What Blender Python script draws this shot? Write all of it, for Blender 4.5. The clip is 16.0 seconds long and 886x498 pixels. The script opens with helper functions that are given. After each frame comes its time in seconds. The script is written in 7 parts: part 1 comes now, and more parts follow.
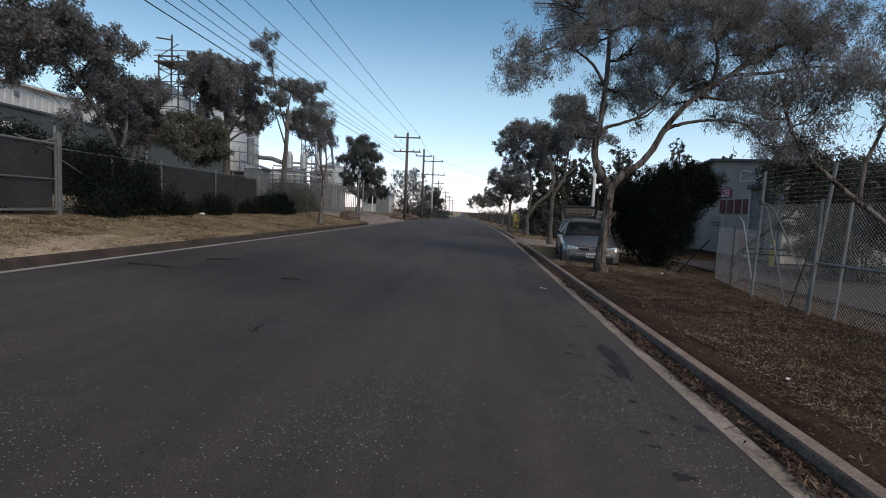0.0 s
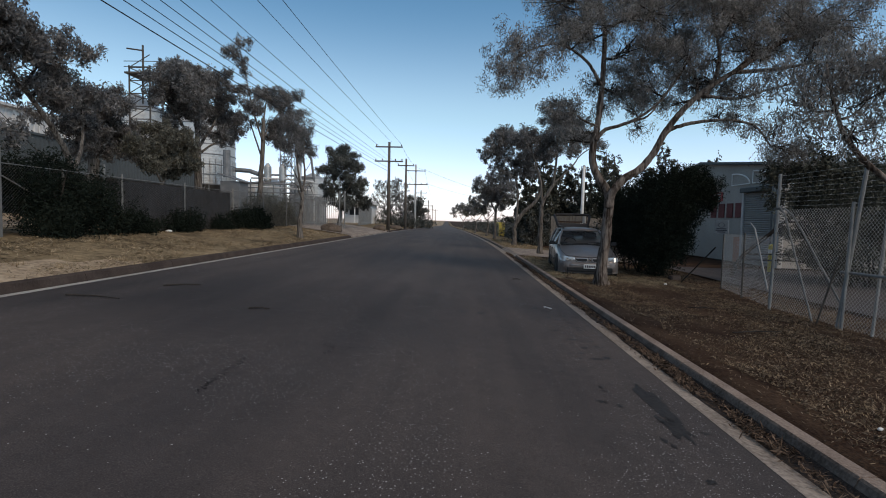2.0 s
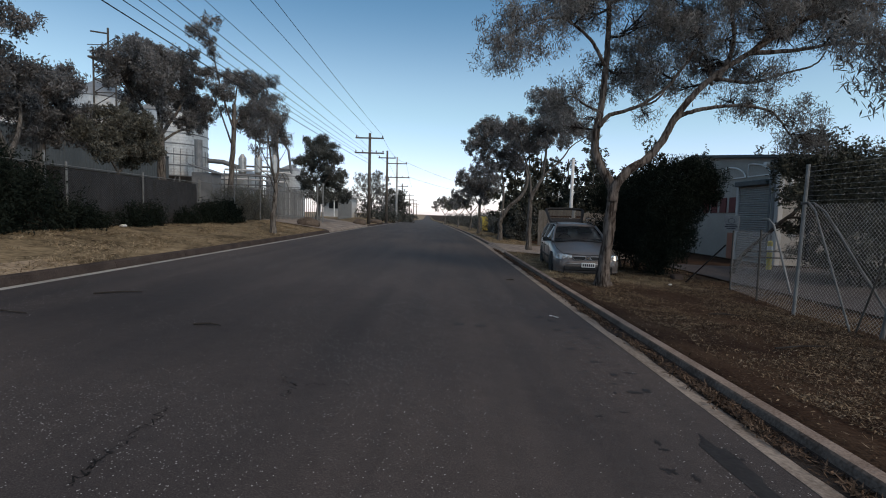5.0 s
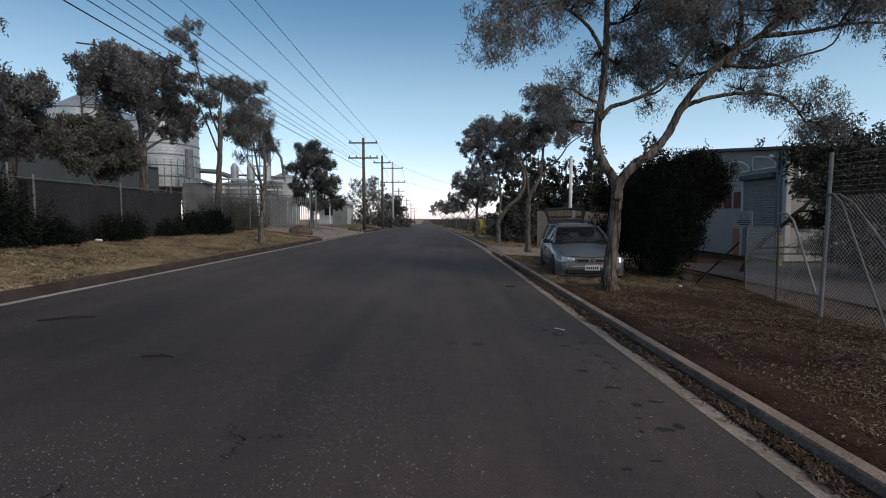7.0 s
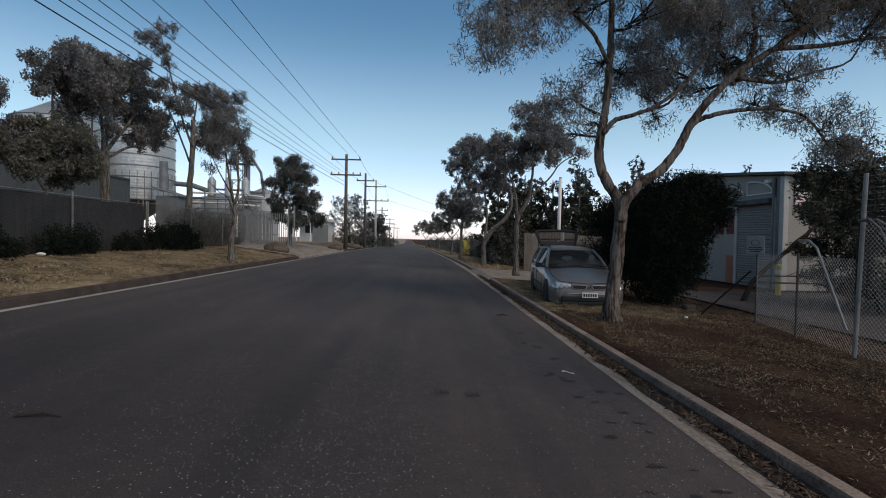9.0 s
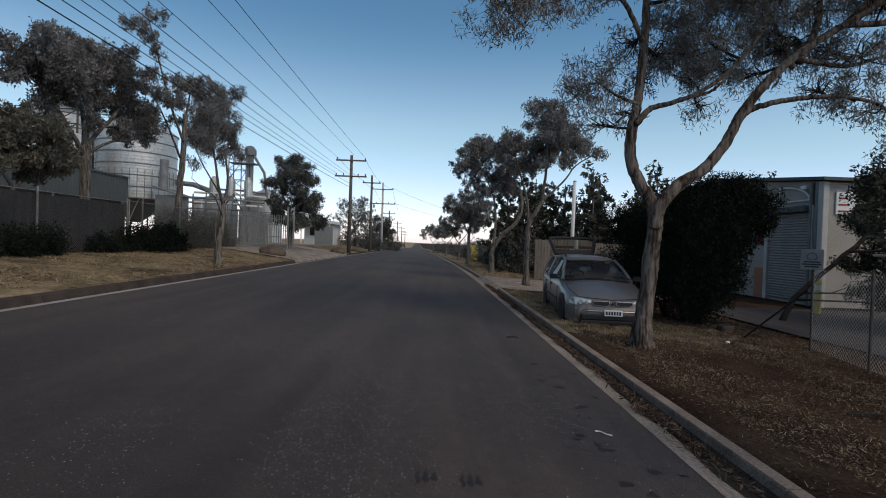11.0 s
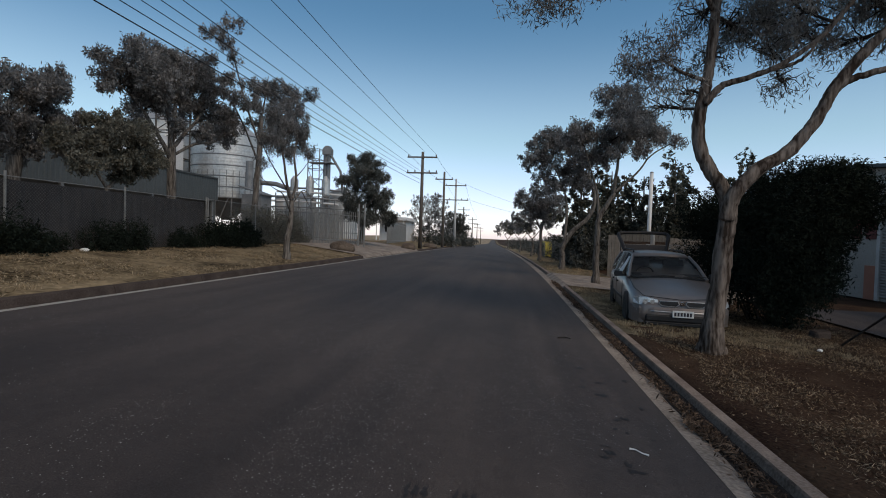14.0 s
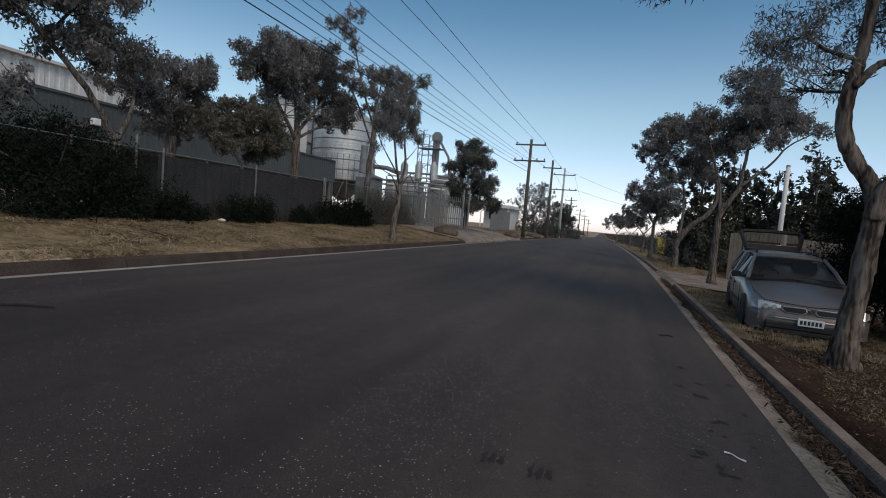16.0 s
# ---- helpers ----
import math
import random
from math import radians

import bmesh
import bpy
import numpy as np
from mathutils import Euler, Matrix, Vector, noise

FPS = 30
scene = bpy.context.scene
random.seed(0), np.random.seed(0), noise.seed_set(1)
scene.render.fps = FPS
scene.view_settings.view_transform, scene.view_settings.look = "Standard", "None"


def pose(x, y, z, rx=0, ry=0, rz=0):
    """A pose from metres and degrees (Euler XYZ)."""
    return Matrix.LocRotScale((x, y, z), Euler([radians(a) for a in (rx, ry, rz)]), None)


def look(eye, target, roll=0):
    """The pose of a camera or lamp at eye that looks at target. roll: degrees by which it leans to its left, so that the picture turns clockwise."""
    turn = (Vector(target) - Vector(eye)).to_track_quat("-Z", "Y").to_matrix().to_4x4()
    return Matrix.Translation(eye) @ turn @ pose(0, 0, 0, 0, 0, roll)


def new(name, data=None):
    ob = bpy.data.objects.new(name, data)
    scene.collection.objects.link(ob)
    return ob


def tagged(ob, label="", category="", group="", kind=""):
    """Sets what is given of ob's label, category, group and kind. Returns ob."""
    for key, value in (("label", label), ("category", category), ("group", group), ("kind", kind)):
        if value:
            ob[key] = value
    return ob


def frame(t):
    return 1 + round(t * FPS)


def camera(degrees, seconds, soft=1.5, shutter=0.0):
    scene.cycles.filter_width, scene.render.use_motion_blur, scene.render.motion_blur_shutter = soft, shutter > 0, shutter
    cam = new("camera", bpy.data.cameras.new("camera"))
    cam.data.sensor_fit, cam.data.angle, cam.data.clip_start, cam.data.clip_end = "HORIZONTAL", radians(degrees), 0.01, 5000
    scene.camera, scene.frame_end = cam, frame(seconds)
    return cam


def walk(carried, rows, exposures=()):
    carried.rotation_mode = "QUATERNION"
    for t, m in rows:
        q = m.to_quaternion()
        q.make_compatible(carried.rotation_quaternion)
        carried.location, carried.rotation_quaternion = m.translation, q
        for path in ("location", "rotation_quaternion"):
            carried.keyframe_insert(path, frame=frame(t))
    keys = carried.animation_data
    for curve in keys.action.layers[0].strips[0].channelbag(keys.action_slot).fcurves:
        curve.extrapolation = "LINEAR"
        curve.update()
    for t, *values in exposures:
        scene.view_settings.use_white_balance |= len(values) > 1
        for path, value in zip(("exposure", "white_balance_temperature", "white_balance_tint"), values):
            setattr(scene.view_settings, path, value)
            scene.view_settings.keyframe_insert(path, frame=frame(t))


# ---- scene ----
cam = camera(83.0, 16.0, soft=1.0)
PATH = [
    (0, (0.224, 0.383, 1.471), (-0.458, 10.329, 0.692), 2.54),
    (0.5, (0.172, 0.649, 1.492), (-0.444, 10.608, 0.825), 2.09),
    (1, (0.048, 0.875, 1.513), (-0.332, 10.858, 1.057), 2.57),
    (1.5, (-0.002, 1.135, 1.516), (-0.228, 11.112, 0.884), 2.17),
    (2, (0.008, 1.429, 1.529), (-0.353, 11.405, 0.943), 1.31),
    (2.5, (-0.082, 1.649, 1.542), (-0.145, 11.635, 1.013), 1.49),
    (3, (-0.111, 1.861, 1.541), (-0.211, 11.839, 0.888), 1.13),
    (3.5, (-0.077, 2.091, 1.526), (-0.314, 12.070, 0.923), 0.65),
    (4, (-0.110, 2.290, 1.536), (-0.227, 12.262, 0.795), 1.94),
    (4.2, (-0.131, 2.371, 1.543), (-0.203, 12.345, 0.821), 2.10),
    (6.3, (-0.190, 3.171, 1.526), (-0.090, 13.147, 0.851), 0.01),
    (6.5, (-0.163, 3.246, 1.527), (-0.108, 13.234, 1.037), -0.32),
    (7, (-0.062, 3.465, 1.548), (-0.023, 13.446, 0.923), -0.19),
    (7.5, (-0.149, 3.701, 1.529), (0.087, 13.686, 1.021), 1.64),
    (8, (-0.186, 3.922, 1.509), (0.035, 13.912, 1.118), 0.63),
    (8.2, (-0.170, 4.034, 1.506), (0.120, 14.025, 1.205), 0.25),
    (10.3, (-0.065, 5.589, 1.558), (0.493, 15.571, 1.381), 2.60),
    (10.5, (-0.045, 5.724, 1.556), (0.471, 15.705, 1.233), 1.90),
    (11, (0.060, 6.047, 1.575), (0.284, 16.044, 1.444), 1.99),
    (11.5, (0.079, 6.363, 1.598), (0.420, 16.353, 1.302), 3.32),
    (12, (0.150, 6.550, 1.603), (0.217, 16.542, 1.203), 2.65),
    (12.5, (0.271, 6.641, 1.602), (-0.187, 16.623, 1.204), 1.35),
    (13, (0.336, 6.598, 1.582), (-0.478, 16.556, 1.161), 0.62),
    (13.5, (0.421, 6.470, 1.572), (-0.332, 16.427, 1.034), 2.79),
    (14, (0.547, 6.389, 1.559), (-0.752, 16.301, 1.304), 1.87),
    (14.5, (0.653, 6.357, 1.552), (-1.025, 16.205, 1.105), 2.17),
    (15, (0.650, 6.292, 1.533), (-1.211, 16.102, 0.977), 3.13),
    (15.5, (0.646, 6.225, 1.516), (-1.650, 15.932, 0.797), 4.92),
    (16, (0.644, 6.304, 1.496), (-2.626, 15.735, 0.886), 4.70),
]
walk(cam, [(t, look(eye, aim, lean)) for t, eye, aim, lean in PATH], exposures=[(0, 0.2, 7400, 12), (8, 0.06, 7400, 12), (12, 0.02, 7400, 12), (16, -0.06, 7400, 12)])


# ---- world, sun, exposure ----
world = bpy.data.worlds.new("world")
scene.world = world
world.use_nodes = True
wn = world.node_tree.nodes
sky = wn.new("ShaderNodeTexSky")
sky.sky_type = 'NISHITA'
sky.sun_disc = False
sky.sun_elevation = radians(52)
sky.sun_rotation = radians(138)
sky.altitude = 20
sky.air_density = 1.0
sky.dust_density = 0.4
sky.ozone_density = 2.2
wn["Background"].inputs["Strength"].default_value = 0.15
# haze: whiter towards the horizon, deeper above it; unseen warm brightening overhead added as fill
wl = world.node_tree.links
wco, wsep = wn.new("ShaderNodeTexCoord"), wn.new("ShaderNodeSeparateXYZ")
wl.new(wco.outputs["Generated"], wsep.inputs[0])
haze = wn.new("ShaderNodeValToRGB")
haze.color_ramp.interpolation = 'EASE'
stops = [(0.0, (1.06, 1.07, 1.52)), (0.07, (1.04, 1.06, 1.28)), (0.20, (0.98, 1.10, 1.06)), (0.42, (0.46, 0.77, 0.86)), (0.60, (0.62, 0.78, 0.76)), (0.95, (1.95, 1.42, 0.98))]
while len(haze.color_ramp.elements) < len(stops):
    haze.color_ramp.elements.new(0.5)
for e, (pos, c) in zip(haze.color_ramp.elements, stops):
    e.position, e.color = pos, (*c, 1)
wl.new(wsep.outputs["Z"], haze.inputs[0])
wmix = wn.new("ShaderNodeMix")
wmix.data_type, wmix.blend_type = 'RGBA', 'MULTIPLY'
wmix.inputs["Factor"].default_value = 1.0
wl.new(sky.outputs[0], wmix.inputs["A"])
wl.new(haze.outputs[0], wmix.inputs["B"])
wl.new(wmix.outputs["Result"], wn["Background"].inputs["Color"])
sun_data = bpy.data.lights.new("sun", 'SUN')
sun_data.energy, sun_data.angle, sun_data.color = 1.2, radians(22), (1.0, 0.88, 0.74)
sun = new("sun", sun_data)
sun.matrix_world = look((40, -34, 50), (0, 10, 0))


# ---- materials ----
def mat(name, a, b, scale=6.0, rough=0.85, metal=0.0, bump=0.3, fine=60.0, spread=0.5, island=0.0, stretch=(1, 1, 1), coat=0.0, spec=0.3, thin=0.0):
    """Two colours mixed by coarse and fine noise, with fine relief."""
    m = bpy.data.materials.new(name)
    m.use_nodes = True
    n, l = m.node_tree.nodes, m.node_tree.links
    p = n["Principled BSDF"]
    co = n.new("ShaderNodeTexCoord")
    mp = n.new("ShaderNodeMapping")
    mp.inputs["Scale"].default_value = stretch
    l.new(co.outputs["Object"], mp.inputs["Vector"])
    n1, n2 = n.new("ShaderNodeTexNoise"), n.new("ShaderNodeTexNoise")
    n1.inputs["Scale"].default_value, n1.inputs["Detail"].default_value = scale, 5
    n2.inputs["Scale"].default_value, n2.inputs["Detail"].default_value = fine, 4
    for q in (n1, n2):
        l.new(mp.outputs[0], q.inputs["Vector"])
    mx = n.new("ShaderNodeMath")
    mx.operation = 'MULTIPLY_ADD'
    l.new(n2.outputs[0], mx.inputs[0])
    mx.inputs[1].default_value = 1 - spread
    sc = n.new("ShaderNodeMath")
    sc.operation = 'MULTIPLY'
    l.new(n1.outputs[0], sc.inputs[0])
    sc.inputs[1].default_value = spread
    l.new(sc.outputs[0], mx.inputs[2])
    ramp = n.new("ShaderNodeValToRGB")
    ramp.color_ramp.elements[0].position, ramp.color_ramp.elements[1].position = 0.36, 0.64
    ramp.color_ramp.elements[0].color, ramp.color_ramp.elements[1].color = (*a, 1), (*b, 1)
    l.new(mx.outputs[0], ramp.inputs[0])
    col = ramp.outputs[0]
    if island:
        geo = n.new("ShaderNodeNewGeometry")
        hsv = n.new("ShaderNodeHueSaturation")
        mr = n.new("ShaderNodeMapRange")
        mr.inputs["To Min"].default_value, mr.inputs["To Max"].default_value = 1 - island, 1 + island
        l.new(geo.outputs["Random Per Island"], mr.inputs["Value"])
        l.new(mr.outputs[0], hsv.inputs["Value"])
        l.new(col, hsv.inputs["Color"])
        col = hsv.outputs[0]
    l.new(col, p.inputs["Base Color"])
    p.inputs["Roughness"].default_value, p.inputs["Metallic"].default_value = rough, metal
    p.inputs["Specular IOR Level"].default_value = spec
    p.inputs["Coat Weight"].default_value = coat
    if bump:
        bp = n.new("ShaderNodeBump")
        bp.inputs["Strength"].default_value, bp.inputs["Distance"].default_value = bump, 0.02
        l.new(n2.outputs[0], bp.inputs["Height"])
        l.new(bp.outputs[0], p.inputs["Normal"])
    if thin:
        tr, ms = n.new("ShaderNodeBsdfTranslucent"), n.new("ShaderNodeMixShader")
        l.new(col, tr.inputs["Color"])
        ms.inputs[0].default_value = thin
        l.new(p.outputs[0], ms.inputs[1])
        l.new(tr.outputs[0], ms.inputs[2])
        l.new(ms.outputs[0], n["Material Output"].inputs["Surface"])
    return m


def glass_mat(name, tint=(0.9, 0.95, 0.95)):
    m = bpy.data.materials.new(name)
    m.use_nodes = True
    p = m.node_tree.nodes["Principled BSDF"]
    p.inputs["Base Color"].default_value = (*tint, 1)
    p.inputs["Roughness"].default_value = 0.03
    p.inputs["Transmission Weight"].default_value = 1.0
    p.inputs["IOR"].default_value = 1.15
    return m


def asphalt_mat():
    """Worn bitumen: pale stone flecks, lengthwise tyre wear and broad blotches."""
    m = bpy.data.materials.new("worn asphalt")
    m.use_nodes = True
    n, l = m.node_tree.nodes, m.node_tree.links
    p = n["Principled BSDF"]
    co = n.new("ShaderNodeTexCoord")

    def tex(scale, stretch, detail=4):
        mp = n.new("ShaderNodeMapping")
        mp.inputs["Scale"].default_value = stretch
        l.new(co.outputs["Object"], mp.inputs["Vector"])
        t = n.new("ShaderNodeTexNoise")
        t.inputs["Scale"].default_value, t.inputs["Detail"].default_value = scale, detail
        l.new(mp.outputs[0], t.inputs["Vector"])
        return t.outputs[0]

    def ramp(src, stops):
        r = n.new("ShaderNodeValToRGB")
        while len(r.color_ramp.elements) < len(stops):
            r.color_ramp.elements.new(0.5)
        for e, (pos, c) in zip(r.color_ramp.elements, stops):
            e.position, e.color = pos, (*c, 1)
        l.new(src, r.inputs[0])
        return r.outputs[0]

    def times(a, b):
        q = n.new("ShaderNodeMix")
        q.data_type, q.blend_type = 'RGBA', 'MULTIPLY'
        q.inputs["Factor"].default_value = 1.0
        l.new(a, q.inputs["A"])
        l.new(b, q.inputs["B"])
        return q.outputs["Result"]

    grain = tex(140, (1, 1, 1), 3)
    base = ramp(grain, [(0.30, (0.034, 0.0265, 0.0255)), (0.52, (0.063, 0.052, 0.0490)), (0.68, (0.100, 0.086, 0.081)), (0.78, (0.20, 0.185, 0.178))])
    streak = ramp(tex(1.6, (1.4, 0.07, 1)), [(0.35, (0.82, 0.82, 0.83)), (0.65, (1.12, 1.10, 1.08))])
    blotch = ramp(tex(0.6, (1, 0.5, 1), 6), [(0.35, (0.84, 0.84, 0.86)), (0.65, (1.12, 1.09, 1.06))])
    wear = ramp(tex(7, (1, 1, 1), 5), [(0.35, (0.92, 0.92, 0.92)), (0.65, (1.07, 1.07, 1.07))])
    # darker on the far lane, in two lengths with wandering edges
    sep, add = n.new("ShaderNodeSeparateXYZ"), n.new("ShaderNodeVectorMath")
    drift = n.new("ShaderNodeTexNoise")
    drift.inputs["Scale"].default_value = 0.55
    l.new(co.outputs["Object"], drift.inputs["Vector"])
    add.operation = 'MULTIPLY_ADD'
    add.inputs[1].default_value = (2.4, 2.4, 0)
    l.new(drift.outputs["Color"], add.inputs[0])
    l.new(co.outputs["Object"], add.inputs[2])
    l.new(add.outputs[0], sep.inputs[0])
    across, along = n.new("ShaderNodeMapRange"), n.new("ShaderNodeMapRange")
    across.inputs["From Min"].default_value, across.inputs["From Max"].default_value = 2.2, 0.0
    along.inputs["From Min"].default_value, along.inputs["From Max"].default_value = 0.0, 24.0
    l.new(sep.outputs["X"], across.inputs["Value"])
    l.new(sep.outputs["Y"], along.inputs["Value"])
    lane_tone = ramp(along.outputs[0], [(0.12, (0.72, 0.72, 0.74)), (0.22, (0.94, 0.94, 0.94)), (0.31, (0.92, 0.92, 0.92)), (0.39, (0.58, 0.58, 0.60)), (0.45, (0.66, 0.66, 0.68)), (0.54, (0.95, 0.95, 0.96)), (0.64, (1.02, 1.02, 1.02))])
    fade = n.new("ShaderNodeMix")
    fade.data_type, fade.blend_type = 'RGBA', 'MIX'
    fade.inputs["A"].default_value = (1, 1, 1, 1)
    l.new(across.outputs[0], fade.inputs["Factor"])
    l.new(lane_tone, fade.inputs["B"])
    worn = times(times(base, streak), times(blotch, wear))
    l.new(times(worn, fade.outputs["Result"]), p.inputs["Base Color"])
    p.inputs["Roughness"].default_value = 0.86
    p.inputs["Specular IOR Level"].default_value = 0.34
    bp = n.new("ShaderNodeBump")
    bp.inputs["Strength"].default_value, bp.inputs["Distance"].default_value = 0.5, 0.006
    l.new(grain, bp.inputs["Height"])
    l.new(bp.outputs[0], p.inputs["Normal"])
    return m


ASPHALT = asphalt_mat()
CONCRETE = mat("concrete", (0.24, 0.22, 0.20), (0.42, 0.40, 0.37), 1.6, 0.9, fine=50, bump=0.3)
GUTTER = mat("dirty gutter concrete", (0.13, 0.105, 0.088), (0.36, 0.305, 0.262), 1.8, 0.9, fine=30, bump=0.4, spec=0.1)
POST_DULL = mat("dull rusty steel", (0.05, 0.045, 0.04), (0.12, 0.11, 0.10), 6, 0.8, 0.2, fine=40, bump=0.2)
KERB = mat("kerb concrete", (0.165, 0.120, 0.097), (0.335, 0.262, 0.218), 2.5, 0.9, fine=45, bump=0.5, spec=0.1)
# darker copy of the kerb concrete, for shade and grime on the face
KERB_SHADE_GRIME = mat("kerb face with shade and grime painted in", (0.070, 0.054, 0.045), (0.185, 0.150, 0.128), 3.5, 0.9, fine=40, bump=0.4, spec=0.1)
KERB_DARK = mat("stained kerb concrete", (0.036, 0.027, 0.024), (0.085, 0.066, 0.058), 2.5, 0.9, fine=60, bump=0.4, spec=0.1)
SOIL = mat("bare soil and dry grass", (0.023, 0.012, 0.009), (0.080, 0.051, 0.034), 1.3, 0.95, fine=30, bump=1.0, spec=0.04)
STRAW = mat("dry lawn", (0.13, 0.098, 0.068), (0.47, 0.365, 0.262), 0.9, 0.95, fine=14, bump=0.9, spread=0.55, spec=0.05)
DULL_GRASS = mat("dull dry grass", (0.034, 0.025, 0.016), (0.30, 0.228, 0.142), 1.0, 0.95, fine=9, bump=0.9, spread=0.6, spec=0.05)
GUTTER_LEAF = mat("damp gutter leaves", (0.026, 0.017, 0.013), (0.150, 0.104, 0.075), 3, 0.9, island=0.7, bump=0, spec=0.1)
LEAFLITTER = mat("leaf litter", (0.030, 0.020, 0.015), (0.225, 0.164, 0.107), 3, 0.9, island=0.75, bump=0, spec=0.08)
GRASS = mat("dry grass blades", (0.15, 0.113, 0.073), (0.44, 0.342, 0.226), 3, 0.9, island=0.45, bump=0, spec=0.1)
BARK_NEAR = mat("peeling eucalypt bark", (0.034, 0.024, 0.019), (0.205, 0.170, 0.148), 1.4, 0.92, fine=5, bump=1.0, stretch=(5, 5, 1.0), spread=0.5, spec=0.1)
for e, where in zip(BARK_NEAR.node_tree.nodes["Color Ramp"].color_ramp.elements, (0.41, 0.60)):
    e.position = where
BARK = mat("eucalypt bark", (0.030, 0.025, 0.022), (0.23, 0.205, 0.183), 3.0, 0.92, fine=10, bump=1.0, stretch=(3, 3, 0.35), spread=0.35, spec=0.1)
BARK_DARK = mat("dark twig bark", (0.014, 0.011, 0.010), (0.045, 0.038, 0.033), 3.0, 0.9, fine=20, bump=0.6, stretch=(3, 3, 0.6))
LEAF = mat("grey-green eucalypt leaf", (0.106, 0.103, 0.103), (0.295, 0.286, 0.278), 0.5, 0.8, island=0.5, thin=0.42, bump=0, fine=2.5, spec=0.1)
LEAF_NEAR = mat("grey-olive eucalypt leaf", (0.112, 0.106, 0.101), (0.310, 0.295, 0.276), 0.6, 0.8, island=0.5, thin=0.45, bump=0, fine=2.5, spec=0.1)
LEAF_OLIVE = mat("olive eucalypt leaf", (0.090, 0.088, 0.074), (0.240, 0.230, 0.190), 0.5, 0.8, island=0.5, thin=0.42, bump=0, fine=2.5, spec=0.1)
LEAF_GATE = mat("dusty green leaf", (0.042, 0.046, 0.044), (0.140, 0.146, 0.134), 0.7, 0.85, island=0.45, bump=0, fine=3, spec=0.08)
LEAF_SCRUB = mat("dull scrub leaf", (0.028, 0.030, 0.024), (0.115, 0.115, 0.092), 0.9, 0.85, island=0.4, bump=0, fine=3, spec=0.08)
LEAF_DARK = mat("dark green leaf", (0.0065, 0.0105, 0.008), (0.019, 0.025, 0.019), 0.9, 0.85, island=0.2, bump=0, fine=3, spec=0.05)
STEEL = mat("galvanised steel", (0.17, 0.17, 0.17), (0.29, 0.29, 0.28), 5, 0.6, 0.25, fine=80, bump=0.1)
STEEL_OLD = mat("weathered galvanised steel", (0.12, 0.118, 0.115), (0.22, 0.216, 0.21), 5, 0.7, 0.2, fine=60, bump=0.15)
WIRE_DULL = mat("dull wire", (0.10, 0.10, 0.10), (0.18, 0.18, 0.175), 8, 0.6, 0.4, bump=0)
WIRE = mat("weathered wire", (0.32, 0.32, 0.32), (0.50, 0.50, 0.49), 8, 0.55, 0.3, bump=0)
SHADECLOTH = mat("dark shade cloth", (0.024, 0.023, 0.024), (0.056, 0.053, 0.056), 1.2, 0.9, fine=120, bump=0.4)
CLAD_WHITE = mat("off-white metal cladding", (0.50, 0.49, 0.48), (0.64, 0.63, 0.62), 0.4, 0.6, fine=8, bump=0.05)
CLAD_GREY = mat("grey metal cladding", (0.052, 0.060, 0.062), (0.085, 0.094, 0.096), 0.4, 0.6, fine=10, bump=0.05)
SILO = mat("corrugated zinc", (0.38, 0.38, 0.37), (0.56, 0.56, 0.55), 0.6, 0.45, 0.6, fine=6, bump=0.08)
PLANT_STEEL = mat("grey plant steel", (0.13, 0.135, 0.14), (0.24, 0.245, 0.25), 1.5, 0.6, 0.3, fine=20, bump=0.1)
WOOD_POLE = mat("weathered timber pole", (0.07, 0.058, 0.05), (0.17, 0.145, 0.125), 3, 0.9, fine=30, bump=0.6, stretch=(4, 4, 0.4))
CONC_POLE = mat("concrete pole", (0.38, 0.37, 0.36), (0.52, 0.51, 0.50), 2, 0.85, fine=30, bump=0.2)
CABLE = mat("black cable", (0.015, 0.015, 0.017), (0.03, 0.03, 0.032), 3, 0.6, bump=0)
CERAMIC = mat("brown insulator", (0.10, 0.06, 0.045), (0.18, 0.12, 0.09), 5, 0.3, bump=0)
PAINT_GREY = mat("grey car paint", (0.172, 0.148, 0.139), (0.204, 0.177, 0.167), 3, 0.32, 0.3, fine=200, bump=0, coat=0.15)
TRIM = mat("black plastic trim", (0.012, 0.012, 0.013), (0.022, 0.022, 0.024), 8, 0.55, bump=0.05)
RUBBER = mat("tyre rubber", (0.014, 0.014, 0.014), (0.028, 0.027, 0.026), 12, 0.85, fine=80, bump=0.2)
ALLOY = mat("wheel alloy", (0.30, 0.30, 0.31), (0.42, 0.42, 0.43), 8, 0.4, 0.8, bump=0)
CHROME = mat("chrome", (0.6, 0.6, 0.6), (0.7, 0.7, 0.7), 5, 0.12, 1.0, bump=0)
LAMP_CLEAR = mat("clear lamp lens", (0.32, 0.32, 0.32), (0.66, 0.66, 0.65), 26, 0.18, 0.3, bump=0, coat=0.9)
WHITE_PAINT = mat("white paint", (0.66, 0.66, 0.65), (0.78, 0.78, 0.77), 2, 0.6, bump=0.05)
PLATE_INK = mat("dark plate marks", (0.02, 0.02, 0.03), (0.04, 0.04, 0.05), 9, 0.6, bump=0)
UPHOLSTERY = mat("grey upholstery", (0.05, 0.05, 0.055), (0.09, 0.09, 0.095), 12, 0.9, bump=0.2)
ROCK = mat("basalt boulder", (0.06, 0.045, 0.036), (0.16, 0.125, 0.10), 3, 0.95, fine=18, bump=0.9)
TIMBER = mat("grey paling timber", (0.13, 0.115, 0.10), (0.24, 0.215, 0.19), 2, 0.9, fine=20, bump=0.4, stretch=(4, 4, 0.5))
RED_DARK = mat("dark red paint", (0.10, 0.025, 0.025), (0.16, 0.04, 0.04), 2, 0.6, bump=0.05)
